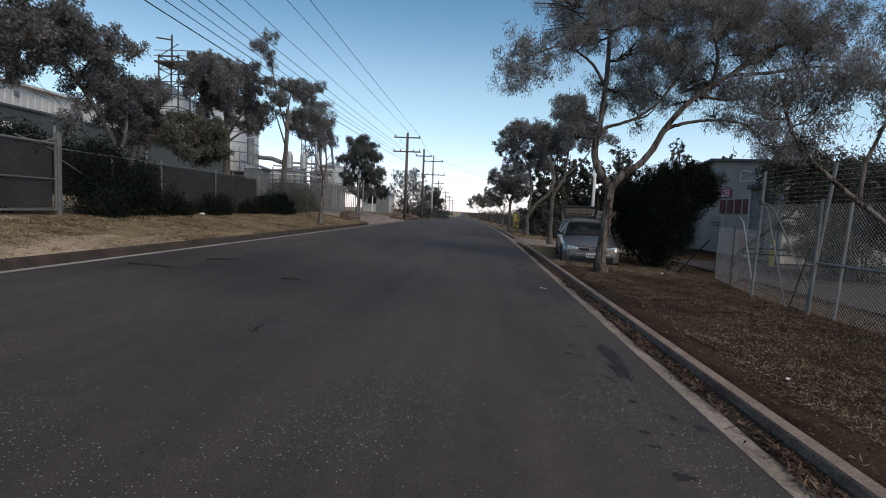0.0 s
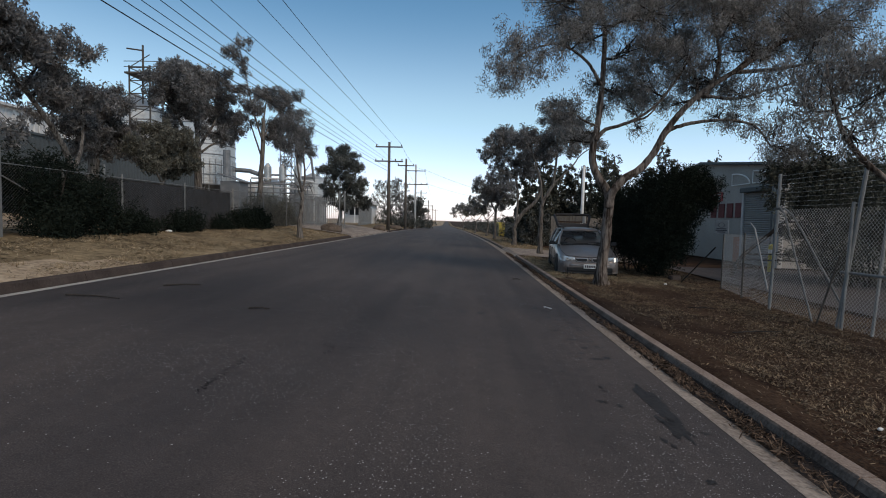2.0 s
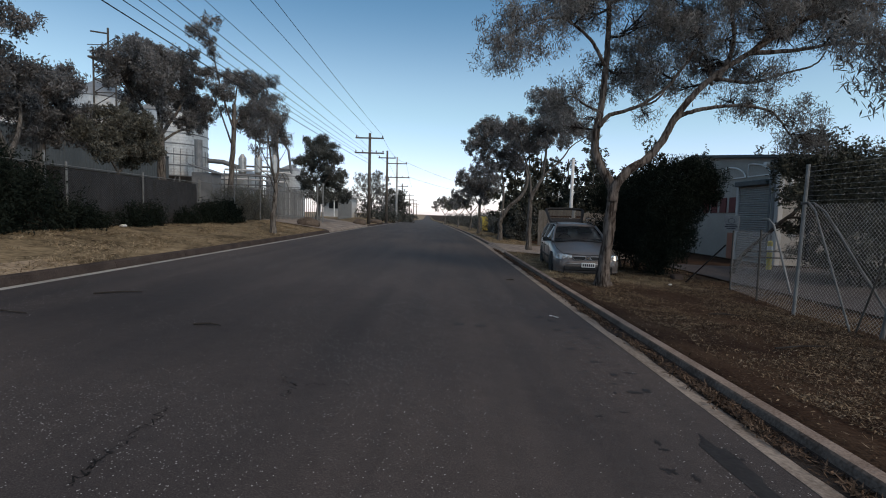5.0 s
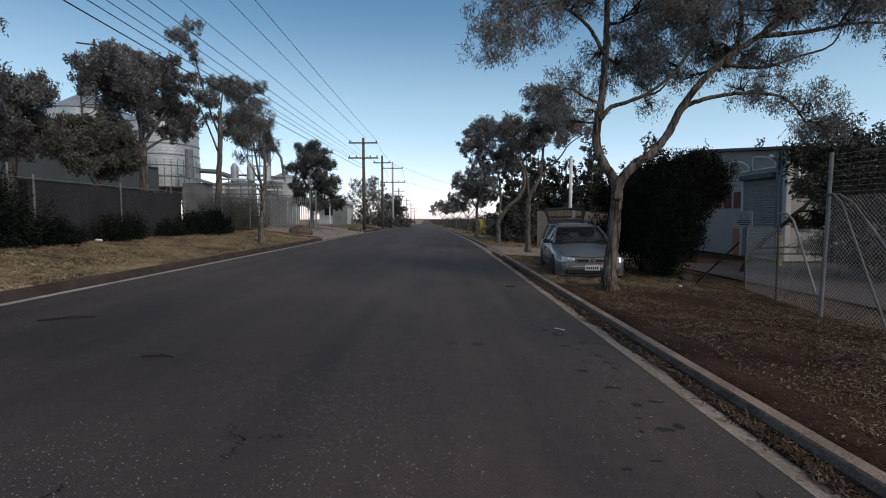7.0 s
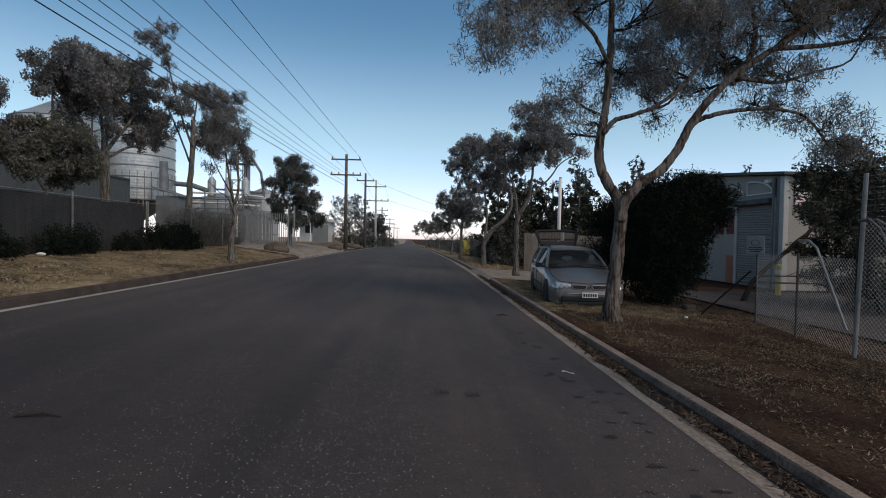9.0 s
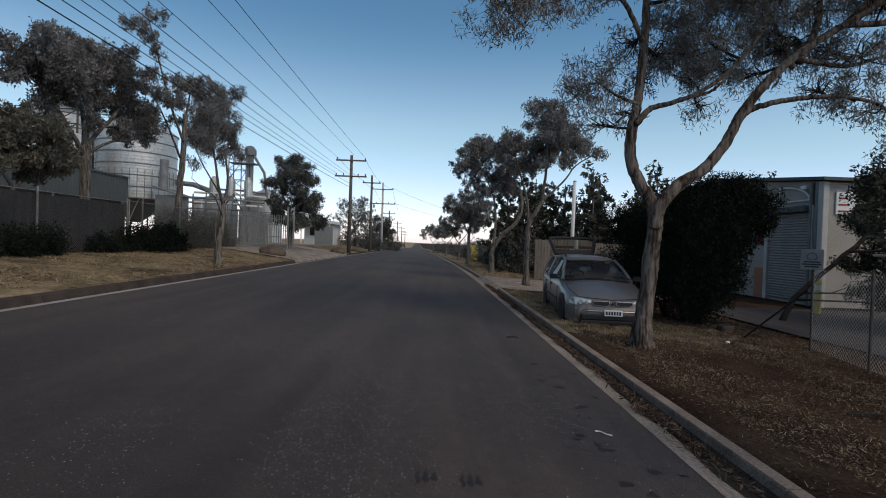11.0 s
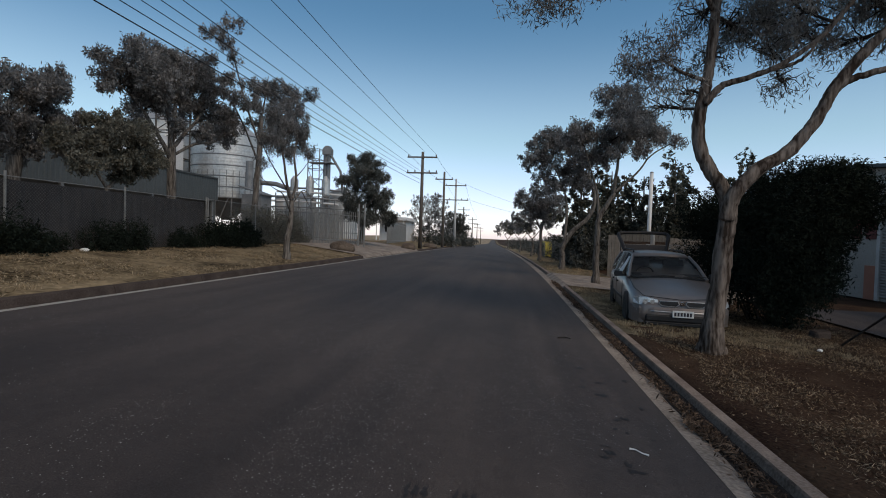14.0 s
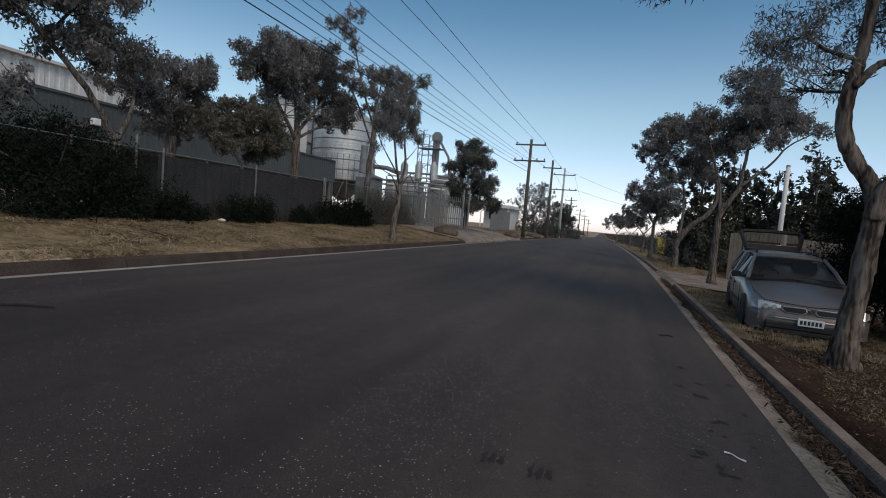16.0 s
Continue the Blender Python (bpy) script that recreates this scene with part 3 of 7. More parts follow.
# big leaning gum beside the parked car
tree("large forked gum tree with peeling grey-brown bark beside the car",
     [(0.150, 0.05, [(3.58, 14.25, -0.02), (3.57, 14.2, 0.30), (3.58, 14.18, 0.62), (3.64, 14.15, 1.28), (3.65, 14.1, 1.80), (3.66, 14.1, 2.14), (3.56, 14.1, 2.40), (3.37, 14.08, 2.66), (3.22, 14.08, 3.0), (3.21, 14.08, 3.4), (3.28, 14.1, 3.8), (3.33, 14.1, 4.25), (3.36, 14.1, 4.7), (3.40, 14.15, 5.3), (3.40, 14.2, 6.3), (3.2, 14.2, 7.2)]),
      (0.108, 0.045, [(3.62, 14.05, 1.95), (3.70, 13.98, 2.30), (3.95, 13.95, 2.62), (4.36, 13.95, 2.90), (4.65, 13.9, 3.30), (4.85, 13.9, 3.72), (5.10, 13.85, 4.10), (5.42, 13.8, 4.48), (5.90, 13.75, 4.88), (6.4, 13.7, 5.2), (7.3, 13.6, 5.8), (8.2, 13.5, 6.1)]),
      (0.06, 0.022, [(3.26, 14.0, 3.58), (3.44, 13.95, 3.80), (3.72, 13.9, 3.89), (4.12, 13.85, 4.04), (4.6, 13.75, 4.4), (5.0, 13.6, 5.0), (5.3, 13.5, 5.6)]),
      (0.058, 0.02, [(4.82, 13.9, 3.66), (5.02, 13.85, 3.84), (5.45, 13.8, 3.97), (5.95, 13.7, 4.03), (6.4, 13.6, 4.0), (6.8, 13.5, 3.85), (7.1, 13.4, 3.4)]),
      (0.045, 0.012, [(3.36, 14.1, 4.9), (2.9, 13.8, 5.4), (2.2, 13.4, 5.65), (1.5, 13.0, 5.4), (0.95, 12.75, 5.0)]),
      (0.045, 0.012, [(5.6, 13.8, 4.5), (5.7, 14.4, 5.4), (5.4, 14.8, 6.4), (5.3, 15.0, 7.2)]),
      (0.055, 0.02, [(6.3, 13.7, 5.15), (7.2, 13.6, 5.2), (8.1, 13.6, 5.36), (8.9, 13.5, 5.33)]),
      (0.07, 0.02, [(5.7, 13.8, 4.6), (6.0, 13.9, 5.1), (6.07, 13.9, 5.6), (5.95, 13.9, 6.2), (5.8, 13.9, 6.9)]),
      (0.055, 0.014, [(6.3, 13.75, 5.12), (6.9, 13.9, 5.65), (7.45, 13.9, 5.95), (7.9, 13.9, 6.5)]),
      (0.042, 0.014, [(5.75, 13.8, 4.62), (6.5, 13.85, 4.58), (7.2, 13.9, 4.8), (7.86, 13.9, 5.0), (8.1, 13.9, 5.3)]),
      (0.035, 0.010, [(3.3, 14.05, 3.9), (3.0, 14.15, 4.05), (2.7, 14.2, 4.25), (2.4, 14.2, 4.2)]),
      (0.03, 0.008, [(3.87, 13.9, 3.96), (4.4, 13.9, 4.12), (4.66, 13.95, 4.4), (4.9, 14.0, 4.75), (5.2, 14.0, 5.05)])],
     [(2.4, 14.7, 6.6, 0.8), (2.9, 13.3, 6.2, 0.8),
      (3.3, 14.6, 7.3, 1.1), (4.3, 13.3, 6.4, 0.9), (4.6, 14.6, 7.2, 1.0), (5.0, 13.2, 5.4, 0.7), (5.6, 14.8, 6.8, 0.9), (5.9, 13.0, 6.2, 0.9), (6.6, 14.2, 6.6, 0.9),
      (6.5, 13.4, 4.6, 0.55), (7.1, 13.3, 3.75, 0.5), (7.5, 13.3, 3.3, 0.4), (7.6, 13.4, 6.2, 0.8), (8.4, 13.2, 6.0, 0.8), (8.9, 12.8, 5.1, 0.6), (6.9, 14.6, 7.6, 1.0),
      (4.3, 13.9, 4.9, 0.5), (5.8, 13.9, 5.5, 0.6), (5.9, 14.0, 7.7, 1.0), (2.0, 13.9, 6.9, 0.8), (3.9, 13.6, 5.6, 0.6), (4.6, 14.6, 6.0, 0.7), (5.4, 14.4, 6.1, 0.6), (6.4, 13.2, 5.7, 0.6), (3.1, 14.9, 6.2, 0.5), (7.0, 13.8, 5.6, 0.6), (4.0, 14.8, 4.9, 0.5), (7.8, 13.0, 5.7, 0.5),
      (6.5, 13.9, 4.15, 0.42), (6.05, 13.9, 4.2, 0.32), (6.9, 13.9, 3.9, 0.35), (6.1, 14.3, 5.1, 0.55), (6.5, 14.3, 4.95, 0.4), (7.7, 14.1, 6.3, 0.6), (8.5, 14.0, 6.2, 0.6), (7.3, 14.0, 5.8, 0.4), (7.4, 13.6, 3.3, 0.4), (7.85, 13.6, 3.4, 0.4),
      (4.1, 14.1, 4.4, 0.4), (4.35, 14.1, 3.9, 0.3), (4.7, 14.2, 4.5, 0.35), (2.75, 14.2, 4.4, 0.55), (2.4, 14.2, 4.05, 0.42), (3.0, 14.15, 3.75, 0.3), (2.6, 14.2, 3.6, 0.3), (5.2, 14.2, 5.4, 0.5), (4.7, 14.2, 5.7, 0.5), (5.6, 14.2, 4.95, 0.4), (4.7, 14.2, 4.75, 0.4), (5.3, 14.2, 5.2, 0.45), (0.85, 12.6, 4.6, 0.5), (1.3, 12.75, 4.85, 0.6), (1.8, 13.0, 5.3, 0.6), (2.4, 13.5, 5.9, 0.6), (1.1, 12.6, 5.4, 0.5), (3.93, 14.6, 4.85, 0.50), (4.69, 14.6, 4.68, 0.45), (3.53, 14.6, 4.46, 0.35), (5.37, 14.6, 4.59, 0.40), (4.34, 14.6, 5.39, 0.50), (5.70, 14.6, 5.12, 0.45), (3.31, 14.6, 5.06, 0.40), (7.2, 14.6, 7.0, 0.9), (8.2, 14.2, 6.9, 0.9), (6.3, 14.8, 7.4, 0.9), (8.0, 13.6, 5.4, 0.5)],
     172000, (0.093, 0.0158), LEAF_NEAR, 1.0, 11, twigs=12, fill=7, bark=BARK_NEAR, gnarl=0.15)

# gum reaching over the fence from the yard
tree("leaning gum tree in the fenced yard with pale bare limbs",
     [(0.048, 0.030, [(7.3, 6.9, -0.25), (6.9, 6.95, 0.15), (6.28, 7.07, 0.97), (5.53, 7.22, 1.49), (5.00, 7.22, 1.87), (4.55, 7.22, 2.21)]),
      (0.038, 0.010, [(4.55, 7.22, 2.21), (4.25, 7.22, 2.54), (4.03, 7.14, 2.92), (3.88, 7.07, 3.29)]),
      (0.038, 0.010, [(5.08, 7.22, 1.83), (5.12, 7.22, 2.32), (5.30, 7.22, 2.84), (5.30, 7.22, 3.59)]),
      (0.025, 0.008, [(5.23, 7.22, 2.69), (5.68, 7.29, 3.22), (6.05, 7.29, 3.82)])],
     [(3.77, 7.14, 2.88, 0.36), (4.11, 7.22, 3.29, 0.48), (4.48, 7.22, 2.99, 0.40), (4.86, 7.29, 3.4, 0.45), (4.25, 7.07, 2.58, 0.28), (5.75, 7.29, 3.59, 0.56),
      (6.05, 7.29, 4.19, 0.64), (5.46, 7.14, 2.99, 0.36)],
     20000, (0.085, 0.013), LEAF_NEAR, 1.2, 12, twigs=8, fill=5, bark=BARK_NEAR)

# scrubby tree at the corner of the workshop
tree("scrubby leaning tree with a dark trunk in the workshop yard",
     [(0.085, 0.05, [(9.3, 19.0, -0.25), (9.6, 18.95, 0.4), (10.3, 18.9, 1.15), (11.2, 18.9, 1.9)]),
      (0.06, 0.02, [(11.1, 18.9, 1.8), (11.8, 19.0, 2.5), (12.3, 19.2, 3.1)]),
      (0.05, 0.015, [(10.9, 18.9, 1.7), (11.9, 18.7, 1.8), (12.9, 18.6, 2.2)])],
     [(11.5, 19.3, 2.55, 0.5), (12.1, 19.3, 3.0, 0.6), (12.8, 19.2, 2.5, 0.7), (12.0, 19.1, 1.9, 0.6), (12.9, 19.0, 3.3, 0.6), (13.4, 18.8, 2.0, 0.8), (12.5, 18.8, 1.2, 0.7), (13.6, 18.9, 3.0, 0.7), (14.2, 18.6, 1.2, 0.8), (11.7, 19.3, 3.3, 0.35), (11.55, 19.3, 1.3, 0.45), (11.8, 19.2, 0.6, 0.5), (12.7, 19.0, 0.4, 0.5)],
     32000, (0.12, 0.034), LEAF_SCRUB, 0.5, 17, bark=BARK_DARK)

# verge gums along the right-hand side
tree("slender gum tree with several pale stems beside the driveway",
     [(0.13, 0.07, [(3.79, 25.6, 0.0), (3.78, 25.6, 0.8), (3.79, 25.6, 1.67), (3.82, 25.6, 2.4), (4.09, 25.6, 2.91), (4.34, 25.6, 3.37)]),
      (0.07, 0.02, [(4.30, 25.6, 3.3), (4.43, 25.6, 4.6), (4.45, 25.6, 5.75), (4.4, 25.6, 6.6)]),
      (0.06, 0.02, [(3.82, 25.6, 2.35), (3.72, 25.6, 3.38), (3.46, 25.6, 4.22), (3.2, 25.6, 5.06)]),
      (0.05, 0.012, [(4.34, 25.6, 3.37), (5.08, 25.6, 4.08), (5.58, 25.6, 4.75), (6.3, 25.6, 5.21), (6.82, 25.6, 5.44)])],
     [(4.3, 25.6, 6.45, 0.85), (4.03, 26.1, 5.51, 0.95), (4.75, 25.1, 5.77, 0.82), (5.83, 25.9, 5.56, 0.7), (6.27, 25.3, 5.15, 0.35), (3.19, 25.6, 5.38, 0.7), (4.71, 26.1, 7.1, 0.5),
      (5.0, 25.1, 4.89, 0.5), (3.6, 25.9, 4.7, 0.5), (2.6, 25.3, 5.4, 0.45), (4.39, 25.6, 4.8, 0.45), (5.52, 26.1, 6.3, 0.6)],
     32000, (0.115, 0.036), LEAF, 0.9, 13, snug=0.95, group="verge gums")
tree("gum tree with a leaning pale trunk on the grass verge",
     [(0.16, 0.09, [(3.46, 34, -0.05), (3.44, 34, 0.7), (3.44, 34, 1.21), (3.92, 34, 2.06), (4.51, 34, 2.59), (4.89, 34, 3.13), (4.99, 34, 4.15), (4.47, 34, 5.2)]),
      (0.09, 0.02, [(3.50, 34, 1.4), (3.57, 34, 2.85), (3.44, 34, 4.11), (2.92, 34, 5.28), (2.42, 34, 6.03)])],
     [(2.08, 34.0, 6.6, 0.8), (2.79, 34.7, 7.2, 0.9), (3.43, 33.3, 6.6, 1.0), (1.84, 34.4, 5.8, 0.75), (2.59, 34.0, 5.7, 1.05), (3.83, 34.7, 5.57, 1.1), (4.47, 33.3, 5.86, 1.0),
      (4.25, 34.4, 4.71, 0.8), (3.27, 34.0, 4.53, 0.75), (2.37, 34.7, 5.03, 0.7), (1.5, 33.3, 5.8, 0.45)],
     27000, (0.14, 0.050), LEAF, 0.8, 14, snug=0.95, group="verge gums")
tree("gum tree with a dense low crown on the far verge",
     [(0.16, 0.10, [(2.96, 46, -0.25), (2.95, 46, 1.0), (2.98, 46, 1.97), (3.05, 46, 2.86)]),
      (0.08, 0.02, [(2.98, 46, 2.3), (2.4, 46, 3.4), (1.9, 46, 4.6)]),
      (0.08, 0.02, [(3.05, 46, 2.8), (3.4, 46, 3.8), (3.3, 46, 4.9)])],
     [(1.56, 46.0, 4.9, 0.95), (2.69, 46.6, 5.2, 1.3), (3.6, 45.4, 4.8, 1.2), (2.06, 46.0, 3.92, 0.9), (3.23, 46.6, 3.6, 1.25), (4.11, 45.4, 3.5, 1.0), (1.3, 46.0, 4.3, 0.6), (4.3, 46.0, 4.4, 0.9)],
     16000, (0.21, 0.048), LEAF, 0.7, 19, snug=0.95, group="verge gums")
for k, (tx, ty, s) in enumerate(((3.5, 59, 0.86), (3.2, 78, 0.8), (2.2, 108, 1.0))):
    X = tx + bend(ty)
    z0 = gz(X, ty)
    tree("rounded gum tree on the verge further along the street",
         [(0.14 * s, 0.08, [(X, ty, z0 - 0.05), (X + 0.15, ty, z0 + 1.0 * s), (X + 0.1, ty, z0 + 2.2 * s)]),
          (0.07 * s, 0.02, [(X + 0.1, ty, z0 + 2.0 * s), (X - 0.7, ty, z0 + 3.2 * s), (X - 1.2, ty, z0 + 4.2 * s)]),
          (0.07 * s, 0.02, [(X + 0.1, ty, z0 + 2.1 * s), (X + 0.9, ty, z0 + 3.3 * s), (X + 1.2, ty, z0 + 4.6 * s)])],
         [(X - 1.9 * s, ty, z0 + 3.7 * s, 0.9 * s), (X - 1.2 * s, ty, z0 + 4.7 * s, 1.1 * s), (X, ty + 0.5, z0 + 5.2 * s, 1.2 * s), (X + 1.2 * s, ty, z0 + 4.9 * s, 1.1 * s),
          (X + 2.0 * s, ty, z0 + 3.9 * s, 0.9 * s), (X, ty - 0.6, z0 + 4.0 * s, 1.0 * s)],
         10500, (0.22, 0.055), LEAF_OLIVE if k % 2 else LEAF, 0.6, 20 + k, group="verge gums")

# gums behind the left fence
tree("spreading gum tree with a dark heavy crown behind the fence",
     [(0.15, 0.10, [(-10.7, 15.1, 0.95), (-10.75, 15.0, 1.9), (-10.7, 14.95, 2.7)]),
      (0.09, 0.03, [(-10.7, 14.95, 2.6), (-10.7, 14.4, 3.5), (-10.7, 13.6, 4.3), (-10.6, 12.6, 5.0), (-10.6, 11.6, 5.3)]),
      (0.08, 0.02, [(-10.7, 14.95, 2.65), (-10.8, 15.4, 3.5), (-10.9, 15.5, 4.3)]),
      (0.04, 0.012, [(-10.7, 15.0, 2.4), (-10.4, 14.2, 2.7), (-10.2, 13.3, 2.9), (-10.1, 12.7, 3.2)])],
     [(-10.6, 11.3, 5.2, 0.8), (-10.7, 12.2, 5.5, 0.85), (-10.7, 13.2, 5.65, 0.85), (-10.7, 14.2, 5.6, 0.8), (-10.7, 12.6, 4.9, 0.7), (-10.8, 15.2, 4.7, 0.7), (-10.5, 10.4, 5.0, 0.7),
      (-10.7, 14.0, 4.6, 0.6), (-10.1, 12.5, 3.3, 0.35), (-10.9, 15.7, 4.0, 0.45), (-10.8, 11.6, 4.4, 0.5), (-10.6, 9.4, 4.6, 0.7), (-10.6, 9.9, 5.15, 0.7)],
     54000, (0.105, 0.038), LEAF, 0.9, 31, group="gums behind the fence")
tree("gum tree with a bundled pale trunk behind the fence",
     [(0.20, 0.17, [(-12.5, 18.0, 1.0), (-12.5, 18.05, 2.0), (-12.5, 18.1, 3.3)]),
      (0.10, 0.03, [(-12.5, 18.1, 3.2), (-12.5, 18.3, 4.2), (-12.5, 18.5, 5.0)])],
     [(-12.5, 17.9, 4.3, 0.75), (-12.5, 18.6, 5.1, 0.85), (-12.5, 19.2, 4.5, 0.75), (-12.4, 18.4, 3.7, 0.7), (-12.5, 19.5, 3.8, 0.5), (-12.5, 17.6, 3.8, 0.5), (-12.4, 16.9, 4.5, 0.7), (-12.4, 20.2, 4.2, 0.6), (-12.5, 19.0, 5.4, 0.7), (-12.3, 17.2, 5.1, 0.6)],
     34000, (0.115, 0.037), LEAF, 1.2, 32, group="gums behind the fence")
tree("low bushy gum tree behind the shade-cloth fence",
     [(0.10, 0.06, [(-11, 19.4, 1.0), (-11, 19.4, 2.0), (-11, 19.5, 2.7)]),
      (0.05, 0.015, [(-11, 19.5, 2.6), (-11, 18.8, 3.4), (-11, 18.4, 4.2)]),
      (0.05, 0.015, [(-11, 19.5, 2.6), (-11, 20.3, 3.4), (-11, 20.9, 4.0)])],
     [(-10.8, 19.36, 4.02, 0.62), (-10.4, 19.56, 4.23, 0.62), (-11.2, 21.26, 4.25, 0.62), (-10.8, 19.54, 3.4, 0.62), (-10.5, 19.95, 3.5, 0.6), (-11.2, 21.71, 3.87, 0.48), (-10.8, 20.0, 3.1, 0.42), (-10.5, 20.44, 3.3, 0.38),
      (-11.2, 19.57, 4.55, 0.55), (-10.8, 18.73, 3.65, 0.58), (-10.5, 18.15, 3.1, 0.5), (-11, 20.4, 4.5, 0.6), (-11.1, 20.9, 3.7, 0.55), (-11, 17.9, 3.8, 0.5)],
     36000, (0.105, 0.042), LEAF_OLIVE, 0.8, 33, snug=0.82, group="gums behind the fence")
tree("tall dark gum tree with a broad crown behind the fence",
     [(0.19, 0.13, [(-11.5, 22.9, 1.0), (-11.45, 22.9, 2.6), (-11.5, 22.9, 4.0), (-11.5, 22.95, 4.5)]),
      (0.09, 0.025, [(-11.5, 22.9, 4.0), (-11.5, 22.0, 4.9), (-11.5, 21.3, 5.5), (-11.5, 20.5, 5.9)]),
      (0.09, 0.025, [(-11.5, 22.9, 4.3), (-11.4, 22.5, 5.6), (-11.5, 21.6, 6.9), (-11.5, 21.2, 6.8)]),
      (0.08, 0.025, [(-11.5, 22.95, 4.5), (-11.6, 23.2, 5.9), (-11.5, 23.3, 6.7), (-11.5, 23.5, 7.2)]),
      (0.08, 0.025, [(-11.5, 22.95, 4.4), (-11.4, 23.9, 5.4), (-11.5, 25.0, 6.4), (-11.5, 25.8, 6.9)]),
      (0.06, 0.02, [(-11.5, 22.9, 4.1), (-11.3, 23.9, 4.7), (-11.3, 25.1, 5.0), (-11.3, 26.0, 5.6)])],
     [(-11.5, 20.4, 6.5, 0.62), (-10.9, 20.6, 6.65, 0.72), (-12.1, 23.2, 7.5, 0.95), (-11.2, 23.2, 7.4, 0.9), (-11.8, 25.0, 7.55, 0.8), (-11.5, 20.9, 6.05, 0.74), (-10.9, 21.2, 6.2, 0.84), (-12.1, 24.1, 6.95, 0.92), (-11.2, 24.3, 6.5, 0.62),
      (-11.8, 25.9, 6.3, 0.7), (-11.5, 25.9, 5.6, 0.62), (-10.9, 23.9, 5.2, 0.5), (-12.1, 24.9, 6.25, 0.78), (-11.2, 21.8, 5.75, 0.7), (-11.8, 21.5, 5.6, 0.62), (-11.5, 20.1, 5.9, 0.5), (-11.3, 24.9, 7.1, 0.6), (-12.1, 27.4, 5.6, 0.5),
      (-11.2, 22.8, 5.15, 0.4), (-11.8, 22.3, 6.5, 0.9), (-11.5, 22.1, 7.1, 0.85), (-11.5, 26.7, 6.2, 0.6), (-11.5, 25.0, 5.2, 0.5), (-11.5, 23.3, 6.3, 0.7)],
     72000, (0.105, 0.042), LEAF, 0.8, 34, snug=0.82, group="gums behind the fence", twigs=8)
tree("tall sparse gum tree with a high foliage tuft",
     [(0.15, 0.09, [(-10.3, 26.5, 1.0), (-10.2, 26.5, 3.2), (-10.1, 26.6, 5.0), (-10.15, 26.7, 6.4)]),
      (0.05, 0.012, [(-10.2, 26.5, 4.6), (-10.2, 25.6, 5.6), (-10.1, 24.4, 6.4), (-10.1, 23.6, 6.8)]),
      (0.06, 0.014, [(-10.1, 26.6, 5.2), (-10.2, 25.6, 6.6), (-10.1, 24.5, 8.0), (-10.1, 23.8, 9.2)]),
      (0.05, 0.013, [(-10.15, 26.7, 6.2), (-10.1, 27.0, 7.4), (-10.1, 27.2, 8.3)]),
      (0.05, 0.013, [(-10.1, 26.6, 5.4), (-10.1, 28.0, 6.6), (-10.1, 29.8, 7.8), (-10.1, 31.0, 8.8)]),
      (0.04, 0.010, [(-10.1, 27.9, 6.5), (-10.1, 29.2, 6.7), (-10.1, 30.6, 6.5)])],
     [(-10.1, 22.7, 8.4, 0.32), (-10.4, 23.9, 8.8, 0.38), (-9.9, 23.5, 8.3, 0.4), (-10.1, 24.4, 8.15, 0.36), (-10.1, 24.4, 9.3, 0.4), (-10.1, 24.1, 7.2, 0.45), (-9.8, 23.7, 6.45, 0.5), (-10.4, 27.4, 7.7, 0.7), (-9.9, 27.1, 7.5, 0.68),
      (-10.1, 28.8, 7.65, 0.62), (-9.8, 29.3, 8.1, 0.6), (-10.3, 32.2, 8.9, 0.5), (-9.9, 29.7, 7.3, 0.55), (-10.1, 27.5, 6.2, 0.8), (-9.8, 28.3, 6.3, 0.75), (-10.3, 30.9, 6.4, 0.62), (-9.9, 28.4, 5.55, 0.58), (-10.1, 27.3, 5.5, 0.5),
      (-9.8, 24.6, 6.4, 0.38), (-10.4, 26.1, 7.6, 0.45), (-9.9, 23.6, 5.95, 0.42), (-10.1, 26.2, 6.8, 0.5), (-10.1, 30.6, 7.6, 0.45)],
     26000, (0.115, 0.040), LEAF, 1.0, 35, snug=0.82, group="gums behind the fence", twigs=8)
